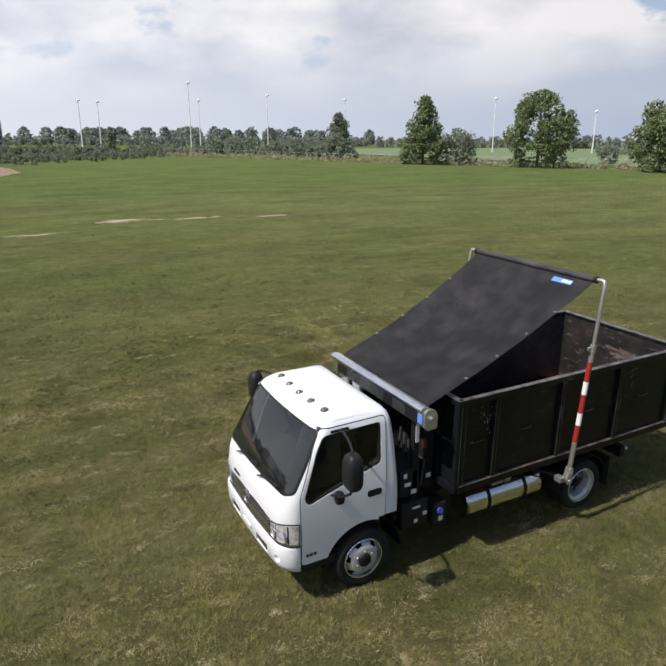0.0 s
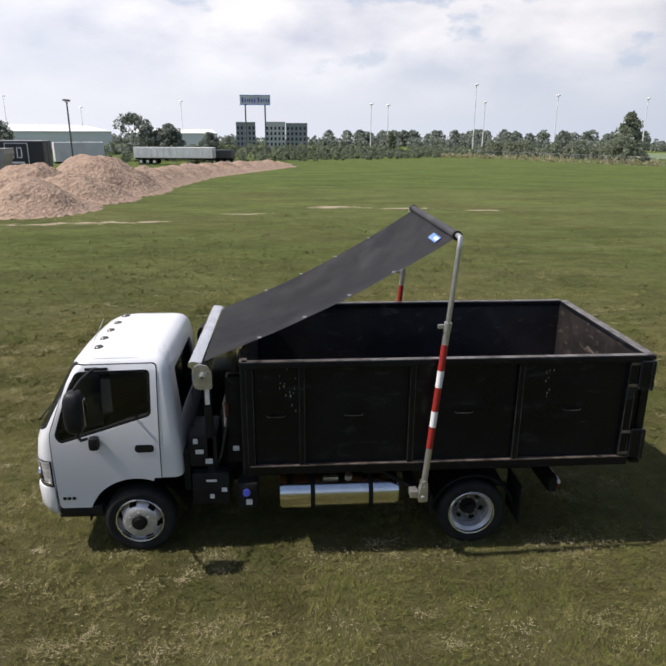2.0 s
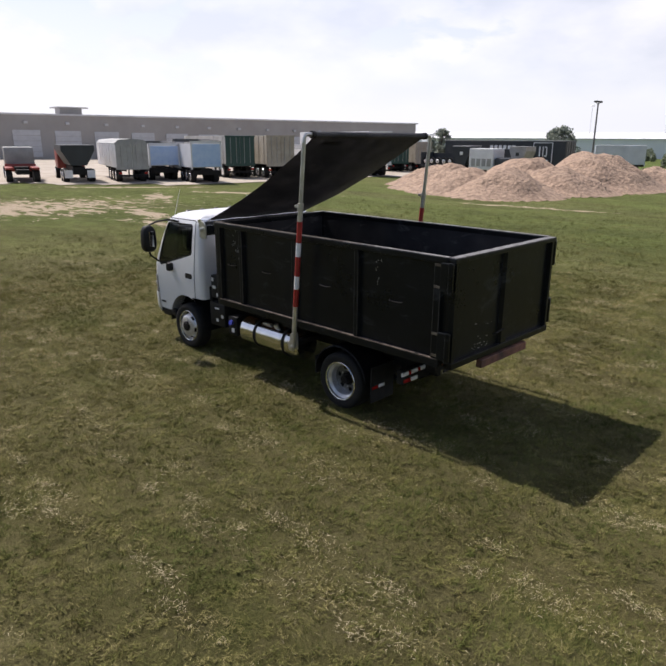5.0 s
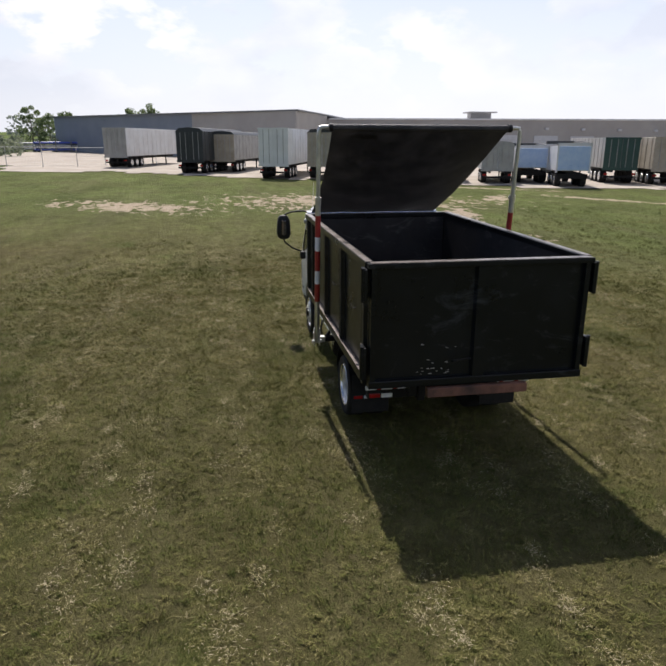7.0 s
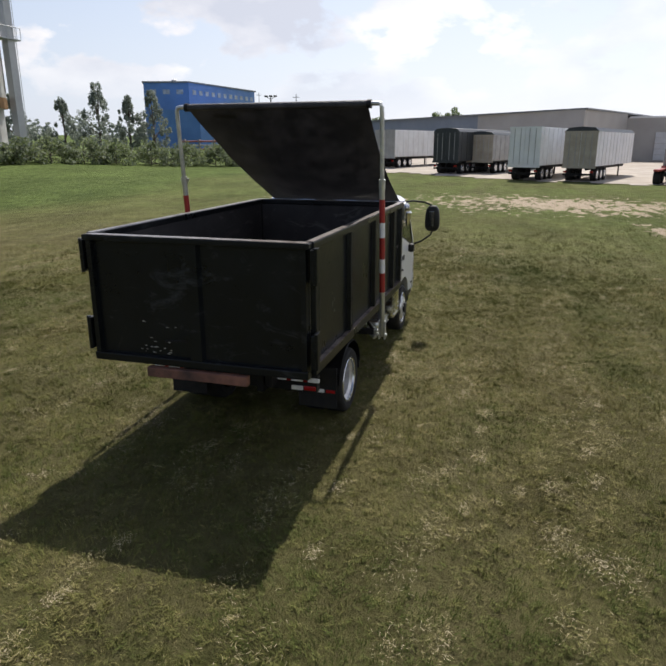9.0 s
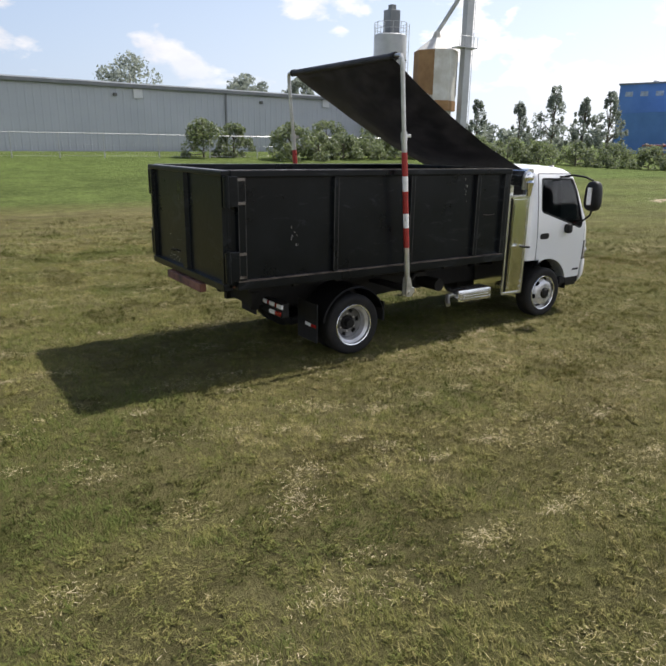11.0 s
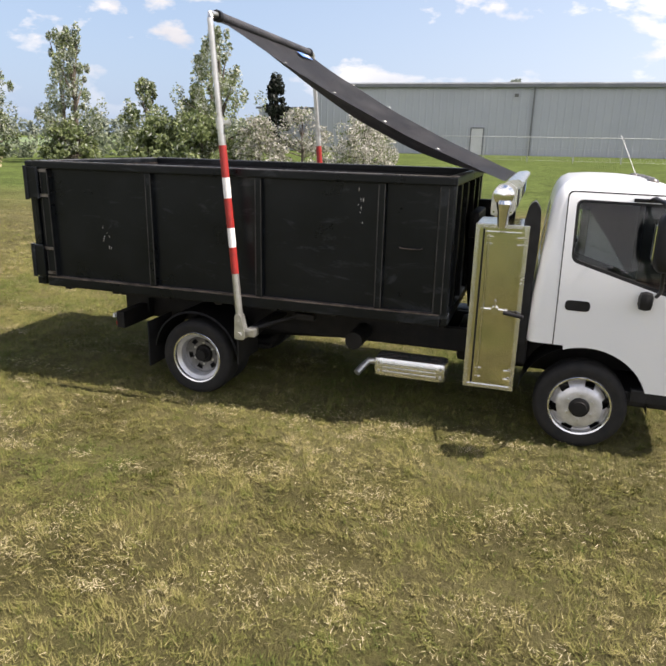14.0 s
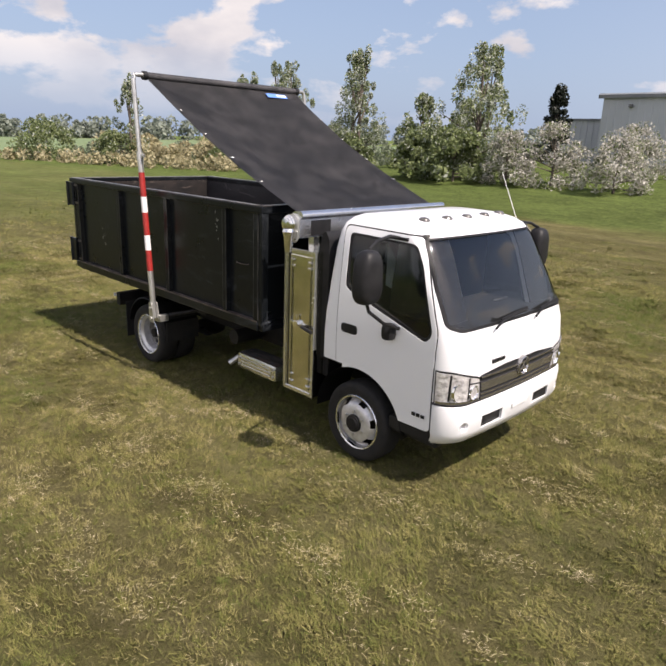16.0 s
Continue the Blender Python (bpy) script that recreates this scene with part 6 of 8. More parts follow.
mast(25.2, -65.7, 7.65, "dark yard light mast with three lamps")
mast(64.05, 25.85, 8.45, "dark yard light mast with three lamps")
for k, (x, y, top) in enumerate(((-34.4, -290.3, 16.2), (-41.8, -289.3, 15.8), (-78.5, -281.7, 24.0), (-82.4, -280.6, 16.9), (-110.5, -271.0, 19.4), (-140.4, -254.3, 17.6), (-193.1, -216.3, 18.1), (-221.6, -187.1, 12.8), (114.2, -270.1, 17.5), (87.5, -279.6, 13.7), (48.0, -288.6, 16.8))):
    ob = thing("high_mast", "tall pale highway lighting mast", "light mast", Matrix.Translation((x, y, ground_z(x, y))), group="highway masts")
    h = top - ground_z(x, y)
    bm = B(); rod(bm, (0, 0, -0.3), (0, 0, h), 0.26, 0.13, seg=8)
    part("pole", bm, M_PALEPOLE, ob)
    bm = B(); lathe(bm, [(0.2, h - 0.5), (0.9, h - 0.3), (0.9, h), (0.1, h + 0.3)], 10, axis="Z")
    part("lamp_ring", bm, M_PALEPOLE, ob)
for x, y, h in ((179.4, 64.7, 15.0), (232.6, 99.0, 19.0)):
    ob = thing("utility_pole", "wooden utility pole with cross arm", "pole", Matrix.Translation((x, y, ground_z(x, y))))
    bm = B(); rod(bm, (0, 0, -0.3), (0, 0, h), 0.16, 0.11, seg=8)
    part("pole", bm, M_POLE, ob)
    bm = B(); box(bm, -0.07, 0.07, -1.0, 1.0, h - 0.9, h - 0.75)
    part("cross_arm", bm, M_POLE, ob)

# pylon sign
sign = thing("pylon_sign", "white and blue sign board on two posts", "sign")
bm = B(); box(bm, 6.8, 14.8, -174.5, -174.0, 11.2, 13.7, 0.05)
board = part("board", bm, M_ROOF, sign, "pale sign board")
bm = B()
xs = 14.3
for w in (0.75, 0.45, 0.35, 0.55, 0.55, 0.55):
    box(bm, xs - w * 0.55, xs, -174.0, -173.93, 11.85, 13.1 if w > 0.7 else 12.75); xs -= w + 0.12
xs -= 0.3
for w in (0.75, 0.55, 0.5, 0.55, 0.5):
    box(bm, max(7.0, xs - w * 0.55), xs, -174.0, -173.93, 11.85, 13.1 if w > 0.7 else 12.75); xs -= w + 0.1
part("plain_bars", bm, M_SIGNBLUE, board, "dark blue bars")
bm = B(); box(bm, 6.75, 14.85, -174.0, -173.9, 13.55, 13.72); box(bm, 6.75, 14.85, -174.0, -173.9, 11.18, 11.35)
part("border", bm, M_TAGBLUE, board, "blue border")
for x in (8.2, 13.4):
    bm = B(); rod(bm, (x, -174.25, ground_z(x, -174) - 0.3), (x, -174.25, 11.3), 0.2, seg=10)
    part("post", bm, M_POLE, sign, "dark steel post")

# far buildings
def far_block(name, label, x0, y0, x1, y1, z1, depth, material, windows=0, floors=0, rise=0.0):
    ob = thing(name, label, "building")
    a, b = Vector((x0, y0, 0)), Vector((x1, y1, 0))
    d = (b - a)
    n = Vector((d.y, -d.x, 0)).normalized()
    if n.dot(a) < 0:
        n = -n
    zb = min(ground_z(x0, y0), ground_z(x1, y1)) - 1
    q = [a, b, b + n * depth, a + n * depth]
    bm = B(); prism(bm, [(p.x, p.y) for p in q], zb, z1, "z")
    w = part("wall", bm, material, ob)
    bm = B(); o = n * -0.4
    rq = [p + (o if k < 2 else -o) for k, p in enumerate(q)]
    lo = [bm.verts.new((p.x, p.y, z1)) for p in rq]
    hi = [bm.verts.new((p.x, p.y, z1 + 0.3 + (rise if k > 1 else 0.0))) for k, p in enumerate(rq)]
    bm.faces.new(lo); bm.faces.new(hi)
    for k in range(4):
        bm.faces.new((lo[k], lo[(k + 1) % 4], hi[(k + 1) % 4], hi[k]))
    part("roof", bm, M_ROOF, ob, "flat roof")
    for f in range(floors):
        for k in range(windows):
            p, s = a + d * ((k + 0.25) / windows), d * (0.5 / windows)
            zz = zb + 2.5 + f * 3.0
            bm = B(); prism(bm, [((p - n * 0.1).x, (p - n * 0.1).y), ((p + s - n * 0.1).x, (p + s - n * 0.1).y), ((p + s).x, (p + s).y), (p.x, p.y)], zz, zz + 1.7, "z")
            part("window", bm, M_DARKWIN, w)


far_block("warehouse", "long white low warehouse beyond the yard", 150, -205, 66.8, -243.9, 4.0, 60, M_WAREHOUSE, rise=2.6)
far_block("warehouse", "white low warehouse far off", 66, -262, 30.9, -268, 3.4, 40, M_WAREHOUSE, rise=1.6)
far_block("warehouse", "white low warehouse far off", 260, -160, 160, -215, 4.4, 60, M_WAREHOUSE, rise=2.8)
far_block("apartment_block", "grey apartment block far off", 32.8, -391.1, 21.5, -391.8, 9.4, 14, M_APT, 5, 4)
far_block("apartment_block", "white and grey apartment block far off", 15.7, -392.1, 4.0, -392.2, 9.6, 14, M_APTW, 5, 4)
far_block("apartment_block", "grey apartment block far off", 3.6, -393, -8.7, -392.3, 9.0, 14, M_APT, 5, 4)

# soil heap
def heap_height(x, y):
    h = 0.0
    for cx, cy, hh, rx, ry in ((19.0, -52.0, 3.2, 5.4, 7.5), (22.5, -46.0, 2.6, 5.0, 5.5), (18.6, -36.0, 2.0, 3.5, 4.6), (22.5, -36.5, 1.9, 3.8, 4.2), (26.0, -39.5, 1.9, 4.0, 5.0), (29.5, -42.0, 1.6, 3.4, 4.0), (18.2, -43.5, 2.1, 4.0, 4.5), (16.8, -61.0, 1.7, 3.6, 9.0), (16.2, -67.0, 1.5, 3.5, 9.0), (15.6, -73.0, 1.45, 3.5, 9.5), (14.9, -79.0, 1.4, 3.5, 9.5), (13.4, -85.0, 1.35, 3.5, 9.5), (11.8, -91.0, 1.3, 3.5, 9.5), (9.9, -97.0, 1.25, 3.5, 9.0), (7.8, -103.0, 1.2, 3.4, 8.5), (5.8, -108.0, 1.1, 3.2, 7.0), (3.8, -112.0, 0.95, 2.8, 5.0)):
        d = math.hypot((x - cx) / rx, (y - cy) / ry)
        if d < 1.25:
            h = max(h, hh * (1 - sstep(0.0, 1.25, d)) ** 0.9)
    if h > 0.02:
        h += min(1.0, h) * (0.40 * noise.noise((x * 0.5, y * 0.5, 1)) + 0.26 * noise.noise((x * 1.3, y * 1.3, 4)) + 0.07 * noise.noise((x * 2.6, y * 2.6, 7)))
    return h


bm = B()
st = 0.4
gx, gy = [-2 + st * i for i in range(int(40 / st))], [-120 + st * j for j in range(int(94 / st))]
hv = {}


def heap_vert(i, j):
    if (i, j) not in hv:
        x, y = gx[i], gy[j]
        hv[i, j] = bm.verts.new((x, y, ground_z(x, y) + max(0, heap_height(x, y)) - 0.03))
    return hv[i, j]


for i in range(len(gx) - 1):
    for j in range(len(gy) - 1):
        if heap_height(gx[i] + st / 2, gy[j] + st / 2) > 0.03:
            bm.faces.new((heap_vert(i, j), heap_vert(i + 1, j), heap_vert(i + 1, j + 1), heap_vert(i, j + 1)))
tagged(part("soil_heap", bm, M_SANDP, smooth=True), "long heap of reddish brown fill soil on the grass", "soil heap")

# ---- parked vehicles in the yard ----
M_VANW = mat("white_trailer_skin", (0.76, 0.77, 0.78), (0.64, 0.64, 0.64), 0.7, 0.4, 0.1)
M_VANS = mat("silver_trailer_skin", (0.66, 0.67, 0.69), (0.54, 0.55, 0.57), 0.6, 0.42, 0.10)
M_VANB = mat("dusty_beige_doors", (0.42, 0.38, 0.31), (0.31, 0.27, 0.21), 1.2, 0.7)
M_VANG = mat("dark_green_tail", (0.015, 0.06, 0.05), (0.012, 0.05, 0.04), 1.0, 0.45)
M_VANK = mat("black_tarp_trailer", (0.022, 0.026, 0.03), (0.035, 0.04, 0.042), 1.0, 0.5)
M_VANGR = mat("grey_trailer_tail", (0.38, 0.38, 0.37), (0.29, 0.29, 0.28), 1.0, 0.5, 0.3)
# sky mirrored in the polished tailgates, painted on as blue
M_TAILSKY = mat("painted_sky_tailgate", (0.34, 0.48, 0.74), (0.46, 0.58, 0.78), 1.6, 0.3, 0.2)
M_REDC = mat("red_truck_paint", (0.32, 0.05, 0.035), (0.26, 0.04, 0.03), 1.0, 0.4)
HEAD = -18.0


def axle_set(parent, xs, w=1.2, r=0.5):
    for x in xs:
        for s in (1, -1):
            bm = B(); rod(bm, (x, s * w, r), (x, s * (w - 0.45), r), r, seg=18)
            wh = part("wheel", bm, M_RUBBER, parent, smooth=True)
            bm = B(); lathe(bm, [(0.31, s * (w + 0.002)), (0.30, s * (w + 0.02)), (0.26, s * (w + 0.008)), (0.14, s * (w + 0.03)), (0.02, s * (w + 0.045))], 14, at=(x, 0, r))
            part("rim", bm, M_ALU, wh, smooth=True)


def trailer(x, y, h, length, skin, tail, label, floor=1.15, size=1.0, head=HEAD, roof=None, posts=True):
    """A van or bulk trailer, tail at (x, y), its nose away along the heading."""
    ob = thing("trailer", label, "trailer", Matrix.Translation((x, y, ground_z(x, y) + 0.05)) @ Matrix.Rotation(radians(head), 4, "Z") @ Matrix.Scale(size, 4), group="parked trailers")
    bm = B(); box(bm, 0.02, length, -1.28, 1.28, floor, h, 0.03)
    body = part("box_body", bm, skin, ob)
    for k in range(int(length / 1.2) if posts else 0):
        for s in (1, -1):
            bm = B(); box(bm, 0.6 + 1.2 * k, 0.68 + 1.2 * k, s * 1.28, s * 1.31, floor, h)
            part("side_post", bm, skin, body)
    for s in (1, -1):
        bm = B(); box(bm, -0.03, 0.02, s * 0.02, s * 1.26, floor + 0.05, h - 0.05, 0.01)
        dd = part("rear_door", bm, tail, ob)
        for q in (0.35, 0.85):
            bm = B(); rod(bm, (-0.05, s * q, floor + 0.1), (-0.05, s * q, h - 0.1), 0.025, seg=6)
            part("lock_rod", bm, M_VANGR, dd)
    bm = B(); box(bm, -0.05, 0.06, -1.3, 1.3, h - 0.1, h + 0.03)
    part("tail_header", bm, tail, ob)
    bm = B(); box(bm, -0.05, 0.06, -1.3, 1.3, floor - 0.15, floor + 0.05)
    part("tail_sill", bm, tail, ob)
    if roof:
        bm = B(); prism(bm, [(-1.3, h), (1.3, h), (1.0, h + 0.28), (0, h + 0.36), (-1.0, h + 0.28)], 0.0, length, "x")
        part("roll_tarp", bm, roof, ob, "rolled tarp roof", smooth=True)
    bm = B(); box(bm, 0.0, length, -0.6, -0.5, 0.85, floor); box(bm, 0.0, length, 0.5, 0.6, 0.85, floor); box(bm, -0.02, 0.08, -1.2, 1.2, 0.45, 0.6)
    for s in (1, -1):
        box(bm, length - 3.2, length - 3.05, s * 0.8, s * 0.9, 0.05, floor)
    part("underframe", bm, M_FRAME, ob)
    axle_set(ob, (1.2, 2.45, 3.7))
    for s in (1, -1):
        bm = B(); box(bm, -0.06, -0.02, s * 0.9, s * 1.15, 0.65, 0.8)
        part("tail_lamp", bm, M_TAIL, ob)
    return ob


trailer(65.1, 12.9, 4.0, 14.5, M_VANW, M_VANGR, "long pale grey van trailer with swing doors")
trailer(55.0, 4.9, 3.75, 13.5, M_VANK, M_VANK, "black tarp-sided trailer in the yard", roof=M_VANK)
trailer(57.5, 2.0, 3.5, 13.0, M_VANGR, M_VANB, "brown and grey bulk trailer with rolled tarp", roof=M_VANK)
trailer(48.2, -2.2, 4.1, 14.5, M_VANW, M_VANW, "white van trailer with ribbed doors")
trailer(48.7, -6.4, 3.8, 13.5, M_VANW, M_VANB, "dusty beige bulk trailer with open top", roof=M_VANK)
trailer(43.6, -20.2, 3.05, 9.5, M_VANW, M_VANGR, "pale bulk trailer with grey tailgate and ladder", roof=M_VANGR)
trailer(44.5, -31.9, 3.4, 12.5, M_VANGR, M_VANG, "dark green-tailed bulk trailer", size=1.13)
trailer(42.6, -35.3, 3.5, 12.5, M_VANB, M_VANB, "dusty beige van trailer parked in the yard", size=1.13)
trailer(43.6, -42.2, 2.8, 9.0, M_VANW, M_VANGR, "grey bulk trailer with arched tarp", roof=M_VANK)
trailer(41.0, -48.1, 4.05, 15.0, M_VANS, M_VANW, "bright silver van trailer with white doors", size=1.15, posts=False)
trailer(47.3, -59.6, 3.9, 13.5, M_VANG, M_VANG, "green-tailed trailer in the yard")
trailer(46.2, -63.0, 3.7, 13.0, M_VANB, M_VANB, "pale beige trailer beside others")
tr = trailer(27.9, -66.0, 4.1, 16.2, M_VANK, M_VANK, "long dark grey curtain trailer with white panel mark", head=0, posts=False)
for a, b, c, d in ((1.5, 1.58, 1.5, 3.95), (3.82, 3.9, 1.5, 3.95), (1.58, 3.82, 3.87, 3.95), (1.58, 3.82, 1.5, 1.58), (2.0, 3.4, 1.85, 2.05), (3.0, 3.15, 2.4, 3.5), (2.6, 2.72, 2.4, 3.5), (2.2, 2.5, 2.4, 2.52), (2.2, 2.5, 3.38, 3.5), (2.15, 2.27, 2.5, 3.4)):
    bm = B(); box(bm, a, b, 1.285, 1.30, c, d)
    part("plain_mark", bm, M_VANW, tr, "white plain bar")
for k in range(6):
    bm = B(); box(bm, 6.2 + 0.6 * k, 6.6 + 0.6 * k, 1.285, 1.30, 3.15, 3.6)
    part("plain_mark", bm, M_VANW, tr, "white lettering bar")
bm = B(); box(bm, 0.0, 16.2, -1.3, 1.32, 4.08, 4.18, 0.02)
part("top_rail", bm, M_VANGR, tr, "pale roof rail")
trailer(30.5, -97.0, 3.9, 7.0, M_VANS, M_VANS, "silver tank trailer behind heap", head=24)
trailer(30.0, -117.0, 3.0, 14.5, M_VANW, M_VANW, "white flatbed trailer with covered load", head=172)
trailer(17.0, -119.5, 2.6, 4.5, M_VANK, M_VANK, "black truck with covered body", head=172)


def tipper(x, y, h, tail, label, head=HEAD):
    ob = thing("tipper_truck", label, "truck", Matrix.Translation((x, y, ground_z(x, y) + 0.05)) @ Matrix.Rotation(radians(head), 4, "Z"), group="parked tippers")
    bm = B(); prism(bm, [(0, 1.25), (5.6, 1.2), (5.6, h - 0.3), (0.3, h - 0.2)], -1.25, 1.25, "y")
    part("tipper_body", bm, M_VANS, ob, "silver ribbed tipper body")
    bm = B(); box(bm, -0.1, 0.02, -1.2, 1.2, 1.3, h - 0.25, 0.02)
    gt = part("tailgate", bm, tail, ob)
    bm = B(); box(bm, -0.12, 0.06, -1.3, -1.18, 1.1, h); box(bm, -0.12, 0.06, 1.18, 1.3, 1.1, h); box(bm, -0.12, 0.06, -1.3, 1.3, h - 0.2, h)
    part("gate_frame", bm, M_VANS, gt)
    bm = B(); tube(bm, [(0.0, -1.0, h), (2.5, -1.0, h + 0.1), (5.6, -1.0, h + 0.05)], 0.06, 6); box(bm, 5.4, 5.9, -1.2, 1.2, h - 0.1, h + 0.15)
    part("tarp_roll", bm, M_VANK, ob)
    bm = B(); box(bm, 6.1, 8.2, -1.15, 1.15, 0.9, 2.9, 0.15)
    part("cab", bm, M_WHITE, ob)
    bm = B(); box(bm, 0, 8.6, -0.5, 0.5, 0.7, 1.15); box(bm, -0.05, 0.1, -1.15, 1.15, 0.65, 1.0)
    part("chassis", bm, M_FRAME, ob)
    axle_set(ob, (0.9, 2.1, 3.3, 7.4))


tipper(40.2, -25.0, 3.35, M_TAILSKY, "silver tipper truck, tailgate painted with blue sky reflection")
tipper(44.5, -23.7, 3.1, M_TAILSKY, "silver tipper truck with sky reflection painted on its tailgate")
# red road tractor
rt = thing("road_tractor", "red road tractor with grey sleeper and bare fifth wheel", "truck", Matrix.Translation((46.9, -12.75, ground_z(47, -13) + 0.05)) @ Matrix.Rotation(radians(HEAD), 4, "Z"))
bm = B(); box(bm, 3.3, 5.6, -1.1, 1.1, 1.0, 2.6, 0.12)
part("sleeper", bm, M_VANGR, rt, "grey sleeper cab", smooth=True)
bm = B(); box(bm, 5.6, 7.6, -1.0, 1.0, 0.9, 1.9, 0.2); box(bm, 0.0, 3.2, -1.2, -0.65, 0.95, 1.12, 0.06); box(bm, 0.0, 3.2, 0.65, 1.2, 0.95, 1.12, 0.06); box(bm, 3.1, 3.3, -1.15, 1.15, 0.7, 1.3, 0.05)
part("hood_and_guards", bm, M_REDC, rt, "red hood and wheel guards", smooth=True)
bm = B(); box(bm, -0.1, 7.5, -0.45, 0.45, 0.6, 0.95); box(bm, 1.0, 2.2, -0.5, 0.5, 0.95, 1.12)
part("chassis", bm, M_FRAME, rt)
axle_set(rt, (0.7, 2.0, 6.6))
# black hopper body truck
hp = thing("hopper_truck", "black hopper body truck with tapered sides", "truck", Matrix.Translation((45.3, -16.5, ground_z(45, -17) + 0.05)) @ Matrix.Rotation(radians(HEAD), 4, "Z"))
bm = B(); prism(bm, [(-1.25, 2.85), (-1.25, 2.45), (-0.6, 1.3), (0.6, 1.3), (1.25, 2.45), (1.25, 2.85)], 0.0, 5.0, "x")
part("hopper", bm, M_VANK, hp, "black tapered hopper")
bm = B(); box(bm, 0, 7.5, -0.45, 0.45, 0.6, 1.2)
part("chassis", bm, M_FRAME, hp)
for s in (1, -1):
    bm = B(); box(bm, -0.06, -0.02, s * 0.55, s * 1.15, 0.35, 0.95)
    part("mud_flap", bm, M_VANW, hp, "white mud flap")
bm = B(); box(bm, 5.3, 7.2, -1.1, 1.1, 0.9, 2.6, 0.15)
part("cab", bm, M_REDC, hp, "dark red cab", smooth=True)
axle_set(hp, (0.8, 2.0, 6.5))
# white service truck behind the heap
sv = thing("service_truck", "white service truck with box body", "truck", Matrix.Translation((31.7, -57.0, ground_z(32, -57) + 0.05)))
bm = B(); box(bm, 0.0, 3.0, -1.15, 1.15, 0.95, 3.15, 0.05)
part("box_body", bm, M_VANW, sv, "white box body")
bm = B(); box(bm, -1.7, -0.1, -1.05, 1.05, 0.7, 2.2, 0.2)
part("cab", bm, M_VANK, sv, "dark cab", smooth=True)
for k in range(4):
    bm = B(); box(bm, 0.25 + 0.65 * k, 0.75 + 0.65 * k, 1.15, 1.17, 1.3, 2.1, 0.01)
    part("locker_door", bm, M_VANGR, sv, "grey locker door")
axle_set(sv, (0.7, 2.2, -0.9), 1.1, 0.42)


def hopper_body(name, label, x, y, wide, top, foot, skin, mark):
    """A tapered hopper standing on a low trailer frame."""
    ob = thing(name, label, "trailer", Matrix.Translation((x, y, ground_z(x, y) + 0.05)))
    bm = B(); prism(bm, [(-wide, top), (-wide, top - 0.45), (-foot, 1.25), (foot, 1.25), (wide, top - 0.45), (wide, top)], -1.1, 1.1, "y")
    part("hopper", bm, skin, ob, "tapered steel hopper")
    bm = B(); box(bm, -wide, wide, -1.14, 1.14, top - 0.08, top + 0.03, 0.02)
    part("hopper_rim", bm, M_VANGR, ob, "pale rim")
    bm = B(); box(bm, -0.2, 0.2, 1.10, 1.12, top - 0.95, top - 0.6, 0.005)
    part("plain_mark", bm, mark, ob, "plain pale patch")
    bm = B(); box(bm, -1.5, 1.5, -0.5, 0.5, 0.75, 1.25)
    part("chassis", bm, M_FRAME, ob)
    axle_set(ob, (-0.6, 0.6), 1.15, 0.48)


hopper_body("hopper_trailer", "black tapered hopper trailer beside the service truck", 35.9, -57.2, 1.15, 3.35, 0.5, M_VANK, M_VANW)
hopper_body("hopper_trailer", "grey tapered spreader hopper beside other vehicles", 29.8, -58.6, 0.95, 3.4, 0.3, M_VANGR, M_VANK)
# low equipment trailer with spare wheels
lt = thing("flat_trailer", "low black flat trailer loaded with spare wheels", "trailer", Matrix.Translation((37.4, -58.0, ground_z(38, -58) + 0.05)))
bm = B(); box(bm, 0.0, 4.6, -1.2, 1.2, 0.95, 1.15, 0.03); box(bm, 4.4, 4.6, -1.2, 1.2, 1.15, 2.6, 0.03); box(bm, 0.0, 4.5, -1.2, -1.1, 1.15, 2.5, 0.02)
part("deck", bm, M_VANK, lt, "black deck with headboard")
for k in range(5):
    bm = B(); lathe(bm, [(0.42, 0.95), (0.44, 1.0), (0.44, 1.12), (0.42, 1.17), (0.2, 1.17)], 18, at=(0.5 + 0.85 * k, 0, 1.6))
    sw = part("spare_wheel", bm, M_RUBBER, lt, smooth=True)
    bm = B(); lathe(bm, [(0.25, 1.17), (0.24, 1.18), (0.1, 1.19), (0.01, 1.19)], 14, at=(0.5 + 0.85 * k, 0, 1.6))
    part("rim", bm, M_ALU, sw, smooth=True)
axle_set(lt, (0.9, 2.0), 1.2, 0.45)

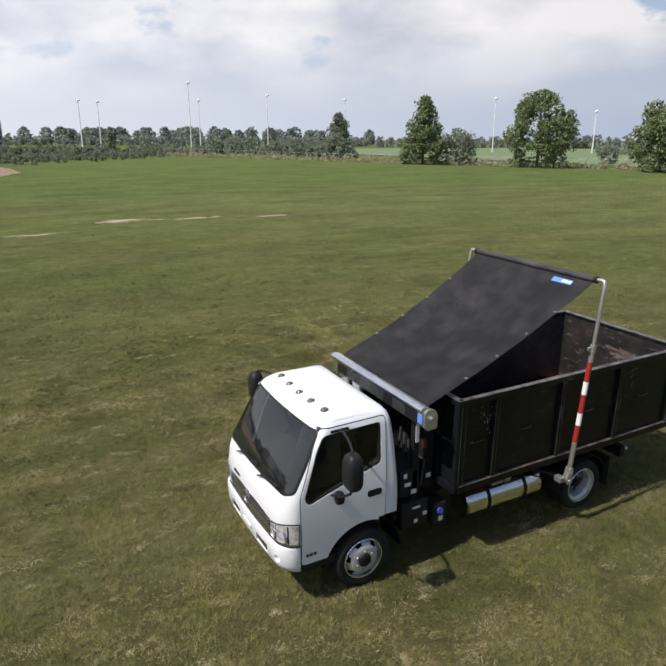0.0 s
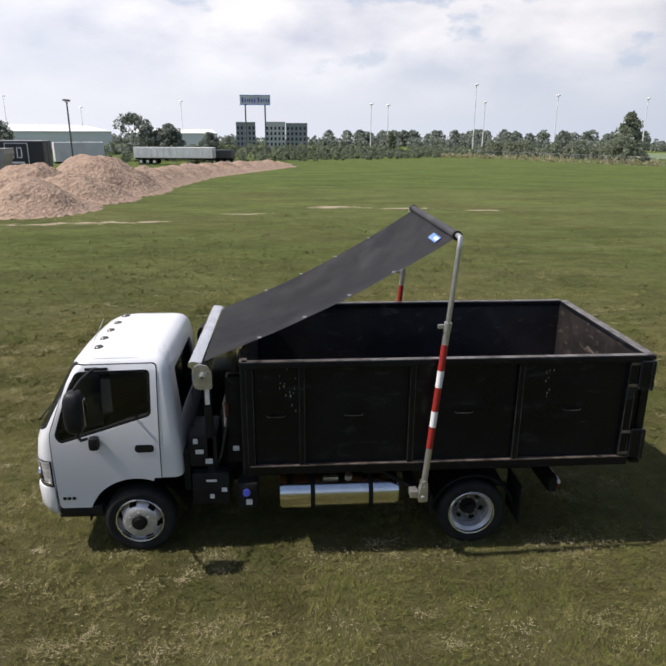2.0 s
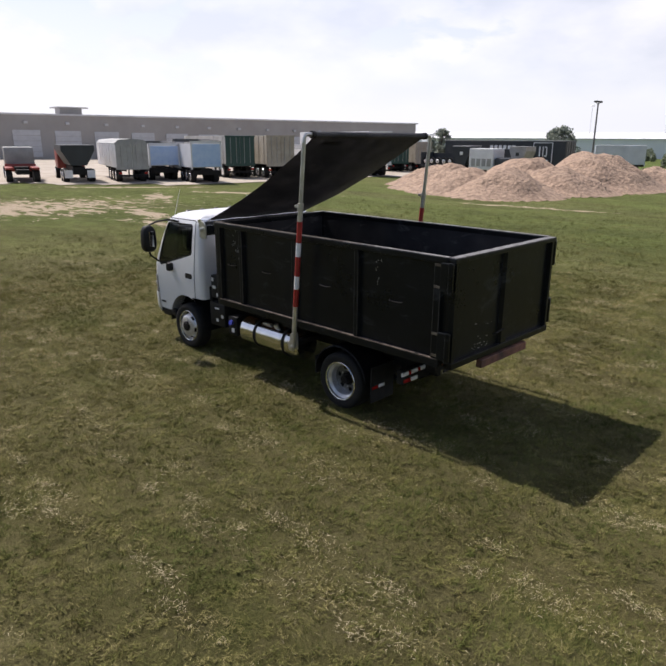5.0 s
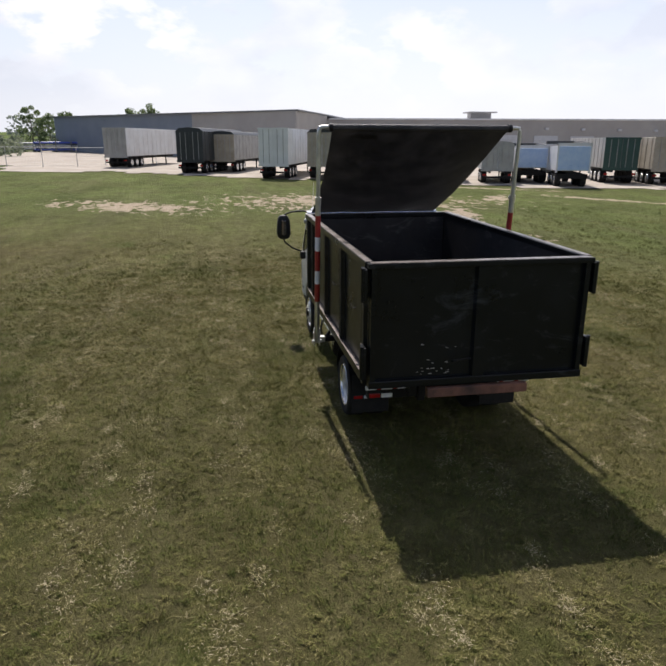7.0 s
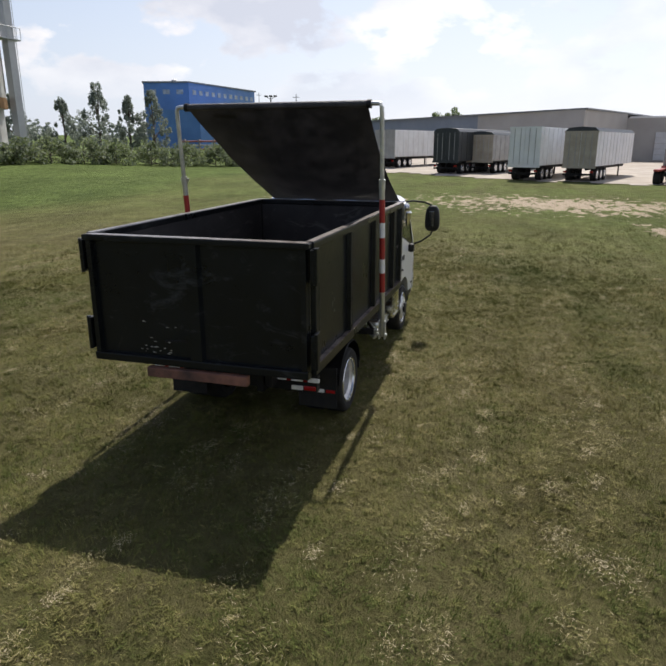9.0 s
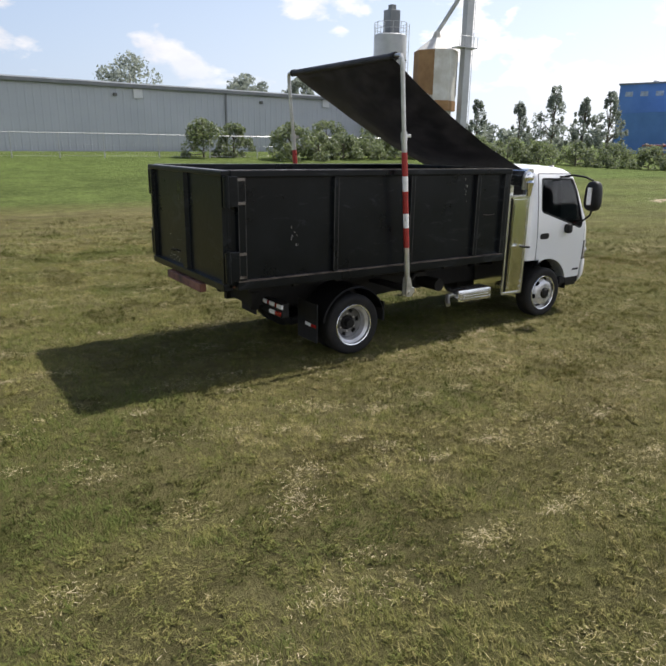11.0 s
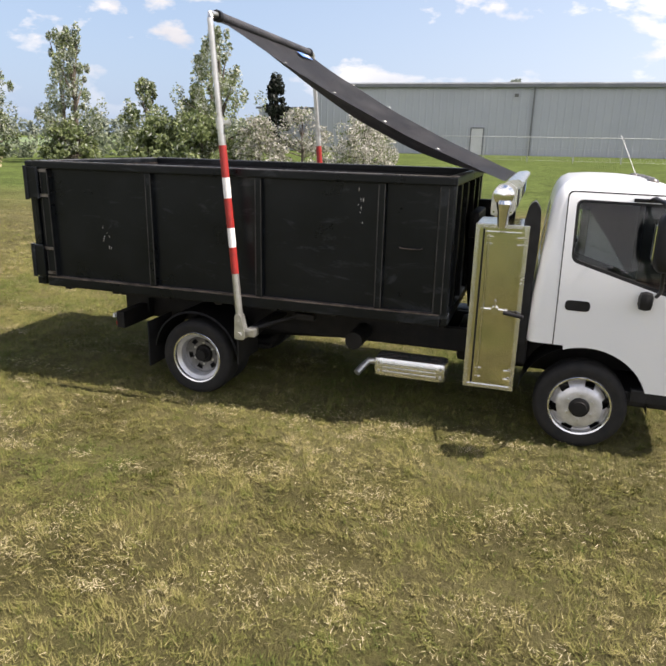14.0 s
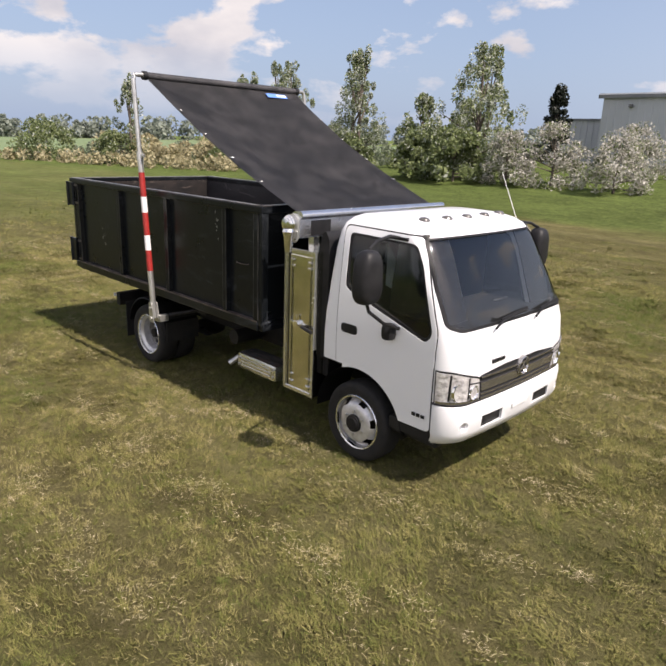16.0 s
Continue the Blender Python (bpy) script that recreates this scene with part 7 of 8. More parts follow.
# ---- trees and bushes ----
def leaf_material(name, c1, c2, back=0.42):
    m = bpy.data.materials.new(name)
    m.use_nodes = True
    nt = m.node_tree
    N, L = nt.nodes.new, nt.links.new
    b = nt.nodes["Principled BSDF"]
    b.inputs["Roughness"].default_value = 0.6
    b.inputs["Specular IOR Level"].default_value = 0.3
    geo = N("ShaderNodeNewGeometry")
    tc = N("ShaderNodeTexCoord")
    n = N("ShaderNodeTexNoise")
    n.inputs["Scale"].default_value = 0.7
    L(tc.outputs["Object"], n.inputs["Vector"])
    ad = N("ShaderNodeMath"); ad.operation = "MULTIPLY_ADD"; ad.inputs[1].default_value = 0.65
    L(geo.outputs["Random Per Island"], ad.inputs[0])
    sc = N("ShaderNodeMath"); sc.operation = "MULTIPLY"; sc.inputs[1].default_value = 0.55
    L(n.outputs["Fac"], sc.inputs[0]); L(sc.outputs[0], ad.inputs[2])
    r = N("ShaderNodeValToRGB")
    r.color_ramp.elements[0].position, r.color_ramp.elements[1].position = 0.2, 0.9
    r.color_ramp.elements[0].color, r.color_ramp.elements[1].color = (*c1, 1), (*c2, 1)
    L(ad.outputs[0], r.inputs[0])
    L(r.outputs[0], b.inputs["Base Color"])
    tl = N("ShaderNodeBsdfTranslucent")
    L(r.outputs[0], tl.inputs[0])
    mx = N("ShaderNodeMixShader")
    mx.inputs[0].default_value = back
    L(b.outputs[0], mx.inputs[1]); L(tl.outputs[0], mx.inputs[2])
    L(mx.outputs[0], nt.nodes["Material Output"].inputs[0])
    return m


M_LEAF = leaf_material("maple_leaves", (0.075, 0.115, 0.045), (0.25, 0.30, 0.145))
# paler than the maple: some distance haze is mixed into the green
M_LEAFD = leaf_material("hazed_leaves", (0.135, 0.165, 0.115), (0.285, 0.315, 0.220))
M_POPLAR = leaf_material("poplar_leaves", (0.065, 0.095, 0.035), (0.24, 0.28, 0.125))
M_SILVER = leaf_material("silver_leaves", (0.17, 0.20, 0.14), (0.55, 0.57, 0.50))
M_BLOSSOM = leaf_material("blossom_and_leaves", (0.17, 0.175, 0.12), (0.63, 0.60, 0.56))
M_SPRUCE = leaf_material("dark_needles", (0.006, 0.009, 0.007), (0.018, 0.024, 0.016), 0.05)
M_REED = leaf_material("dry_reeds", (0.24, 0.215, 0.12), (0.48, 0.43, 0.27))
# scrub green lifted too, its colour standing in for haze
M_SCRUB = leaf_material("rough_scrub", (0.115, 0.145, 0.095), (0.240, 0.270, 0.180))
# greyed and lifted: distance haze is put into this leaf colour
M_HAZY = leaf_material("haze_paled_foliage", (0.17, 0.20, 0.17), (0.28, 0.31, 0.255))
M_BARK = mat("grey_bark", (0.12, 0.10, 0.08), (0.07, 0.055, 0.045), 4, 0.9, 0, 0.6, 20)


def leaf_mesh(name, centres, size, rng, material, upright=0.0):
    """Many small folded leaves, one pair of triangles each, round the given centres."""
    n = len(centres)
    a = rng.normal(size=(n, 3)); a[:, 2] += upright
    a /= np.linalg.norm(a, axis=1)[:, None]
    b = np.cross(a, rng.normal(size=(n, 3)))
    b /= np.linalg.norm(b, axis=1)[:, None] + 1e-9
    s = size * rng.uniform(0.6, 1.35, n)[:, None]
    nrm = np.cross(a, b)
    p0 = centres - a * s * 0.6
    p1 = centres + b * s * 0.34 + nrm * s * 0.10
    p2 = centres + a * s * 0.6
    p3 = centres - b * s * 0.34 + nrm * s * 0.10
    co = np.stack([p0, p1, p2, p3], 1).reshape(-1, 3)
    me = bpy.data.meshes.new(name)
    me.vertices.add(4 * n)
    me.vertices.foreach_set("co", co.ravel())
    idx = np.arange(n)[:, None] * 4 + np.array([0, 1, 2, 0, 2, 3])
    me.loops.add(6 * n)
    me.loops.foreach_set("vertex_index", idx.ravel().astype(np.int32))
    me.polygons.add(2 * n)
    me.polygons.foreach_set("loop_start", np.arange(0, 6 * n, 3, dtype=np.int32))
    me.update(calc_edges=True)
    me.materials.append(material)
    return me


def crown_points(rng, n, h0, h1, radius, shape, clumps):
    """Leaf places in clumps round a crown: round, cone, poplar or bush."""
    cs = []
    while len(cs) < clumps:
        u = rng.uniform(0, 1)
        if shape == "cone":
            r = (1 - u) ** 0.8 * (0.9 + 0.25 * rng.uniform())
        elif shape == "poplar":
            r = (0.30 + 0.80 * math.sin(math.pi * min(1, u * 0.95 + 0.18)) ** 1.3) * (0.55 + 0.6 * rng.uniform())
        elif shape == "bush":
            r = math.sqrt(max(0.0, 1 - u * u))
        else:
            r = math.sqrt(max(0.0, 1 - (2 * u - 0.85) ** 2 * 0.8))
        th = rng.uniform(0, 2 * math.pi)
        k = rng.uniform(0.35, 1.0) ** 0.6
        if shape == "poplar":
            cs.append((radius * r * k * math.cos(th), radius * r * k * math.sin(th), h0 + (h1 - h0) * u, radius * rng.uniform(0.08, 0.24) * (1.1 - 0.45 * u)))
            continue
        cs.append((radius * r * k * math.cos(th), radius * r * k * math.sin(th), h0 + (h1 - h0) * u, radius * rng.uniform(0.16, 0.34)))
    cs = np.array(cs)
    pick = rng.integers(0, clumps, n)
    d = rng.normal(size=(n, 3))
    d /= np.linalg.norm(d, axis=1)[:, None]
    rr = rng.uniform(0.25, 1.0, n) ** 0.5
    return cs[pick, :3] + d * (cs[pick, 3] * rr)[:, None] * np.array([1, 1, 1.7 if shape == "poplar" else 0.85]), cs


def tree(name, label, x, y, h, radius, shape="round", material=None, leaves=5000, size=0.32, seed=1, base=0.12, mix=None, clumps=60, cat="tree", group=""):
    rng = np.random.default_rng(seed)
    ob = thing(name, label, cat, Matrix.Translation((x, y, ground_z(x, y))), group)
    pts, cs = crown_points(rng, leaves, h * base, h * 0.97, radius, shape, clumps)
    bm = B()
    tr = 0.02 * h + 0.03
    lean = rng.normal(size=2) * 0.02 * h
    path = [(lean[0] * t * t, lean[1] * t * t, -0.2 + (h * 0.88 + 0.2) * t) for t in (0, 0.25, 0.5, 0.75, 1.0)]
    for k, (a, b) in enumerate(zip(path, path[1:])):
        rod(bm, a, b, tr * (1 - 0.22 * k), tr * (1 - 0.22 * (k + 1)), seg=8, caps=k == 0)
    part("trunk", bm, M_BARK, ob, smooth=True)
    for c in cs[rng.choice(len(cs), min(14, len(cs)), replace=False)]:
        bm = B()
        z = max(0.1 * h, c[2] * 0.62)
        t = z / h
        rod(bm, (lean[0] * t * t, lean[1] * t * t, z), c[:3], tr * 0.42, tr * 0.08, seg=5, caps=False)
        part("limb", bm, M_BARK, ob)
    if mix:
        up = rng.uniform(size=len(pts)) < mix[1]
        for sel, mt, nm in ((~up, material, "crown"), (up, mix[0], "pale_leaves")):
            o = new(nm, leaf_mesh(nm, pts[sel], size, rng, mt)); o.parent = ob
    else:
        o = new("crown", leaf_mesh("crown", pts, size, rng, material)); o.parent = ob
    return ob


# big trees along the far fence
tree("maple_tree", "broad green maple at the far fence", -89.0, -167, 12.5, 5.4, "cone", M_LEAFD, 5000, 0.6, 11, 0.05)
tree("maple_tree", "low dark tree beside the fence", -84.0, -160, 6.0, 4.0, "round", M_LEAFD, 2500, 0.55, 12, 0.05)
tree("maple_tree", "tall pointed green tree at the fence", -82.5, -116, 14.0, 5.6, "cone", M_LEAF, 7000, 0.55, 13, 0.04)
tree("maple_tree", "low green tree by the fence", -88.0, -111, 7.5, 4.6, "round", M_LEAFD, 3000, 0.5, 14, 0.04)
tree("maple_tree", "large rounded green maple at the fence", -94.5, -93, 14.2, 6.9, "round", M_LEAF, 9000, 0.55, 15, 0.05, clumps=90)
tree("maple_tree", "large rounded green maple at the fence", -101, -67.5, 12.5, 6.8, "round", M_LEAF, 9000, 0.55, 16, 0.05, clumps=90)
tree("small_tree", "small round tree beyond the fence", -122, -98, 4.2, 2.4, "round", M_LEAFD, 1200, 0.45, 17, 0.05)
# poplars beyond the mown strip
for k, (x, y, h, r) in enumerate(((-17.2, 33.0, 8.4, 3.0), (-31.3, 36.5, 9.8, 2.3), (-35.2, 40.0, 10.0, 2.2), (-39.5, 36.0, 9.6, 2.5), (-42.5, 33.5, 8.3, 2.4), (-46.0, 40.0, 10.4, 2.3), (-52.5, 40.5, 9.8, 2.0), (-57.5, 29.5, 9.0, 2.3))):
    tree("poplar_tree", "young poplar with silvery leaves above low scrub", x, y, h, r, "poplar", M_POPLAR, 6500 if k < 4 else 4000, 0.17 if k < 4 else 0.21, 30 + k, 0.06, (M_SILVER, 0.48), 64, "tree", "poplars")
for k, (x, y, h, r) in enumerate(((-24.5, 45.5, 9.8, 2.6), (-28, 41, 6.0, 2.4), (-22, 38.5, 5.0, 2.4))):
    tree("poplar_tree", "young poplar near the annex", x, y, h, r, "poplar", M_POPLAR, 4000, 0.24, 50 + k, 0.06, (M_SILVER, 0.3), 55, "tree", "poplars")
# bushes, in blossom and green
for k, (x, y, h, r, m) in enumerate(((-7.0, 31.2, 3.1, 2.0, 1), (-11.2, 32.2, 3.5, 2.1, 1), (-13.6, 31.0, 3.1, 1.8, 1), (-9.0, 38.6, 3.2, 2.2, 1), (-20.5, 31.5, 3.0, 2.2, 0), (-17.5, 31.0, 3.2, 2.4, 0), (-31.3, 35.5, 2.8, 2.0, 0), (-39.5, 34.5, 3.0, 2.2, 0), (-44, 32.5, 2.2, 2.2, 0), (-57.5, 28.0, 3.0, 2.6, 0), (-70.5, 25.6, 4.4, 3.6, 0))):
    tree("bush", "pale blossoming bush by the shed" if m else "dense green bush at the field edge", x, y, h, r, "bush", M_BLOSSOM if m else M_POPLAR, 4800, 0.14 if m else 0.24, 70 + k, 0.0, (M_POPLAR, 0.22) if m else (M_SILVER, 0.10), 45, "bush", "blossom bushes" if m else "edge bushes")
for k, (x, y, h, r) in enumerate(((15.5, 41.0, 2.6, 1.9), (18.2, 41.3, 2.4, 1.6), (21.8, 38.2, 2.7, 2.0), (24.6, 38.8, 2.0, 1.8), (27.2, 39.0, 1.9, 1.9), (30.0, 39.2, 1.8, 1.9), (33.0, 39.3, 1.9, 2.0), (36.0, 39.0, 1.8, 2.0), (39.0, 38.6, 2.0, 2.1), (42.0, 38.0, 2.0, 2.1), (28.5, 43.5, 2.8, 2.2), (34.5, 44.0, 2.9, 2.2), (45.2, 37.0, 2.0, 2.1), (48.0, 35.5, 2.0, 2.2), (51, 33.5, 2.0, 2.2), (54, 31.5, 2.0, 2.2), (57, 29.5, 2.0, 2.1), (59.5, 28, 1.8, 1.8))):
    tree("bush", "green hedge bush along the fence", x, y, h, r, "bush", M_POPLAR, 2600, 0.2, 100 + k, 0.0, (M_LEAFD, 0.35), 35, "bush", "hedge bushes")
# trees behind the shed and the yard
# crowns in M_HAZY, their green paled in place of haze
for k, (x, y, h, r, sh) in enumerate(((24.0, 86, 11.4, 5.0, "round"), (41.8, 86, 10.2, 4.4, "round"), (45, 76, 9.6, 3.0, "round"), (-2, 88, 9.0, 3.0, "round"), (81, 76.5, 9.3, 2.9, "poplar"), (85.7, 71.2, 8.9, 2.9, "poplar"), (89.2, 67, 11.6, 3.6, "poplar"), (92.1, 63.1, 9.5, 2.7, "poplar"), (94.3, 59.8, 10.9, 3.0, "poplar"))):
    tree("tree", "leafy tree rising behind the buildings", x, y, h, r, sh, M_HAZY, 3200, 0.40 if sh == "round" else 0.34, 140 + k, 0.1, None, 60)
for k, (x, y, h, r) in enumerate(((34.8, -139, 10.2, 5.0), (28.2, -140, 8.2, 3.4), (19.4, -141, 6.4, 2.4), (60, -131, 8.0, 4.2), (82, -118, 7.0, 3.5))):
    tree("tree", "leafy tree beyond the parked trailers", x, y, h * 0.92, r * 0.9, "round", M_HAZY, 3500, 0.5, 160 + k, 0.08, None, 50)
for k in range(9):
    tree("tree", "leafy tree far behind the yard", 190 + 7 * k, 14 + 11 * k - (k % 3) * 4, 8.5 + (k * 7 % 4), 4.4, "round", M_LEAF, 1600, 0.6, 180 + k, 0.05, None, 30, "tree", "yard trees")
tree("spruce", "dark ragged spruce beside the annex", -20.6, 50.5, 6.6, 1.7, "cone", M_SPRUCE, 4000, 0.3, 190, 0.02, None, 60)
tree("small_tree", "round dark conifer in the rough", -30.5, -205, 7.5, 2.8, "cone", M_LEAFD, 1500, 0.5, 191, 0.02)


def woods(name, label, line, h, width, n, size, material, seed, hvar=0.4, base=0.0):
    """A band of far trees or scrub along points on plan, too far to tell apart."""
    rng = np.random.default_rng(seed)
    line = np.array(line, float)
    seg = np.linalg.norm(np.diff(line, axis=0), axis=1)
    clumps = []
    for (a, b, L) in zip(line, line[1:], seg):
        for _ in range(max(1, int(L / (h * 0.35)))):
            p = a + (b - a) * rng.uniform() + rng.normal(size=2) * width * 0.4
            hh = h * (1 + hvar * rng.normal() * 0.6)
            clumps.append((p[0], p[1], max(0.5, hh)))
    clumps = np.array(clumps)
    pick = rng.integers(0, len(clumps), n)
    c = clumps[pick]
    u = rng.uniform(0, 1, n)
    th = rng.uniform(0, 2 * math.pi, n)
    r = c[:, 2] * 0.42 * np.sqrt(np.clip(1 - (2 * u - 0.9) ** 2 * 0.8, 0, 1)) * rng.uniform(0.4, 1.05, n)
    gz = np.array([ground_z(x, y) for x, y in clumps[:, :2]])[pick]
    pts = np.stack([c[:, 0] + r * np.cos(th), c[:, 1] + r * np.sin(th), gz + base + c[:, 2] * u], 1)
    o = new(name, leaf_mesh(name, pts, size, rng, material))
    return tagged(o, label, "trees", kind="stuff")


woods("scrub_band", "rough green scrub at the end of the field", [(30, -128), (10, -150), (-6, -160), (-28, -185), (-45, -215)], 1.7, 14, 15000, 0.45, M_SCRUB, 201)
woods("scrub_band", "rough green scrub before the fence", [(-45, -205), (-60, -175), (-70, -150), (-84, -118), (-98, -88), (-112, -70), (-140, -45)], 1.2, 3, 7000, 0.4, M_REED, 202)
woods("tree_band", "dark belt of trees behind the field", [(8, -215), (-30, -240), (-62, -262), (-80, -230), (-88, -205), (-95, -185)], 2.3, 12, 24000, 0.65, M_LEAFD, 203)
woods("tree_band", "dark belt of trees by the far fence", [(-74, -235), (-84, -205), (-92, -178)], 4.2, 6, 14000, 0.6, M_LEAFD, 204)
woods("tree_band", "low green trees around the far sheds", [(60, -190), (30, -225), (0, -240), (-30, -250)], 2.3, 18, 18000, 0.6, M_SCRUB, 205)
# horizon belts take their haze from the leaf colour, not from the air
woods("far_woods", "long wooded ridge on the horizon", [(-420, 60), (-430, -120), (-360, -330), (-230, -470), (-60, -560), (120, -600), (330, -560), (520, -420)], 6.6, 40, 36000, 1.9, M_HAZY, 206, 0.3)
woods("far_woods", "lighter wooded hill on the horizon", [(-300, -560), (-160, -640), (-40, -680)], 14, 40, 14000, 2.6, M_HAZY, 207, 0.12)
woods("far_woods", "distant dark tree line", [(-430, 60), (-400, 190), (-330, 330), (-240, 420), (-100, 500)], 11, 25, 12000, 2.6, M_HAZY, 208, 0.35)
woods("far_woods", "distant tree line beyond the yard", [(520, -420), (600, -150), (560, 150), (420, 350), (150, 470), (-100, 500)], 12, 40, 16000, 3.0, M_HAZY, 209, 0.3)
woods("scrub_band", "low rough growth beyond the fields", [(-230, -190), (-200, -120), (-190, -60)], 3.0, 10, 4000, 0.9, M_LEAFD, 210)
woods("reed_band", "tan dry reeds and grass along the field edge", [(-34, 30.5), (-46, 28), (-58, 25.5), (-74, 22), (-96, 12), (-120, -8), (-140, -40)], 1.1, 3, 9000, 0.35, M_REED, 211)
woods("reed_band", "tan dry reeds in front of the poplars", [(-44, 33), (-54, 33), (-62, 30)], 2.3, 3, 5000, 0.35, M_REED, 212)
woods("scrub_band", "mixed scrub behind the poplars", [(-20, 40), (-30, 46), (-44, 50), (-60, 46), (-80, 34)], 1.7, 4, 9000, 0.35, M_SCRUB, 213)
woods("scrub_band", "low weeds and clutter beyond the yard", [(84, 40), (100, 38), (118, 40), (140, 20)], 2.2, 8, 6000, 0.5, M_SCRUB, 214)
M_FARFIELD = mat("pale_green_crop", (0.10, 0.15, 0.06), (0.13, 0.17, 0.075), 0.02, 0.95)
ground_patch("crop_field", "pale green crop field beyond the fence", "field", [(-110, -98), (-130, -60), (-330, -60), (-330, -330), (-150, -330), (-112, -180)], M_FARFIELD, 0.15, 9.0, 1.0, 31)
ground_patch("crop_field", "pale green crop field beyond the reeds", "field", [(-80, 45), (-160, -30), (-380, 0), (-360, 240), (-140, 240)], M_FARFIELD, 0.15, 9.0, 1.0, 32)

# ---- grass blades round the truck ----
def grass_material():
    m = bpy.data.materials.new("grass_blades")
    m.use_nodes = True
    nt = m.node_tree
    N, L = nt.nodes.new, nt.links.new
    b = nt.nodes["Principled BSDF"]
    b.inputs["Roughness"].default_value = 0.65
    b.inputs["Specular IOR Level"].default_value = 0.04
    at = N("ShaderNodeAttribute")
    at.attribute_name = "dry"
    r = N("ShaderNodeValToRGB")
    e = r.color_ramp.elements
    e[0].position, e[1].position = 0.0, 1.0
    e[0].color, e[1].color = (0.080, 0.100, 0.027, 1), (0.46, 0.39, 0.262, 1)
    for p, c in ((0.35, (0.160, 0.153, 0.050, 1)), (0.62, (0.245, 0.208, 0.092, 1)), (0.8, (0.345, 0.300, 0.178, 1))):
        k = e.new(p)
        k.color = c
    L(at.outputs["Fac"], r.inputs[0])
    L(r.outputs[0], b.inputs["Base Color"])
    tl = N("ShaderNodeBsdfTranslucent")
    L(r.outputs[0], tl.inputs[0])
    mx = N("ShaderNodeMixShader")
    mx.inputs[0].default_value = 0.06
    L(b.outputs[0], mx.inputs[1]); L(tl.outputs[0], mx.inputs[2])
    L(mx.outputs[0], nt.nodes["Material Output"].inputs[0])
    return m


def smooth_noise(x, y, scale, rng_seed):
    """Cheap value noise on arrays."""
    r = np.random.default_rng(rng_seed)
    t = r.uniform(0, 1, (128, 128))
    u, v = x * scale + 500, y * scale + 500
    i, j = np.floor(u).astype(int), np.floor(v).astype(int)
    f, g = u - i, v - j
    f, g = f * f * (3 - 2 * f), g * g * (3 - 2 * g)
    i0, i1, j0, j1 = i % 128, (i + 1) % 128, j % 128, (j + 1) % 128
    return t[i0, j0] * (1 - f) * (1 - g) + t[i1, j0] * f * (1 - g) + t[i0, j1] * (1 - f) * g + t[i1, j1] * f * g


def blade_object(co, dry, n, name, label, category):
    """One mesh of n slim three-cornered blades."""
    me = bpy.data.meshes.new(name)
    me.vertices.add(3 * n)
    me.vertices.foreach_set("co", co.ravel())
    me.loops.add(3 * n)
    me.loops.foreach_set("vertex_index", np.arange(3 * n, dtype=np.int32))
    me.polygons.add(n)
    me.polygons.foreach_set("loop_start", np.arange(0, 3 * n, 3, dtype=np.int32))
    at = me.attributes.new("dry", "FLOAT", "POINT")
    at.data.foreach_set("value", np.repeat(dry, 3).astype(np.float32))
    me.update(calc_edges=True)
    me.materials.append(M_BLADES)
    return tagged(new(name, me), label, category, kind="stuff")


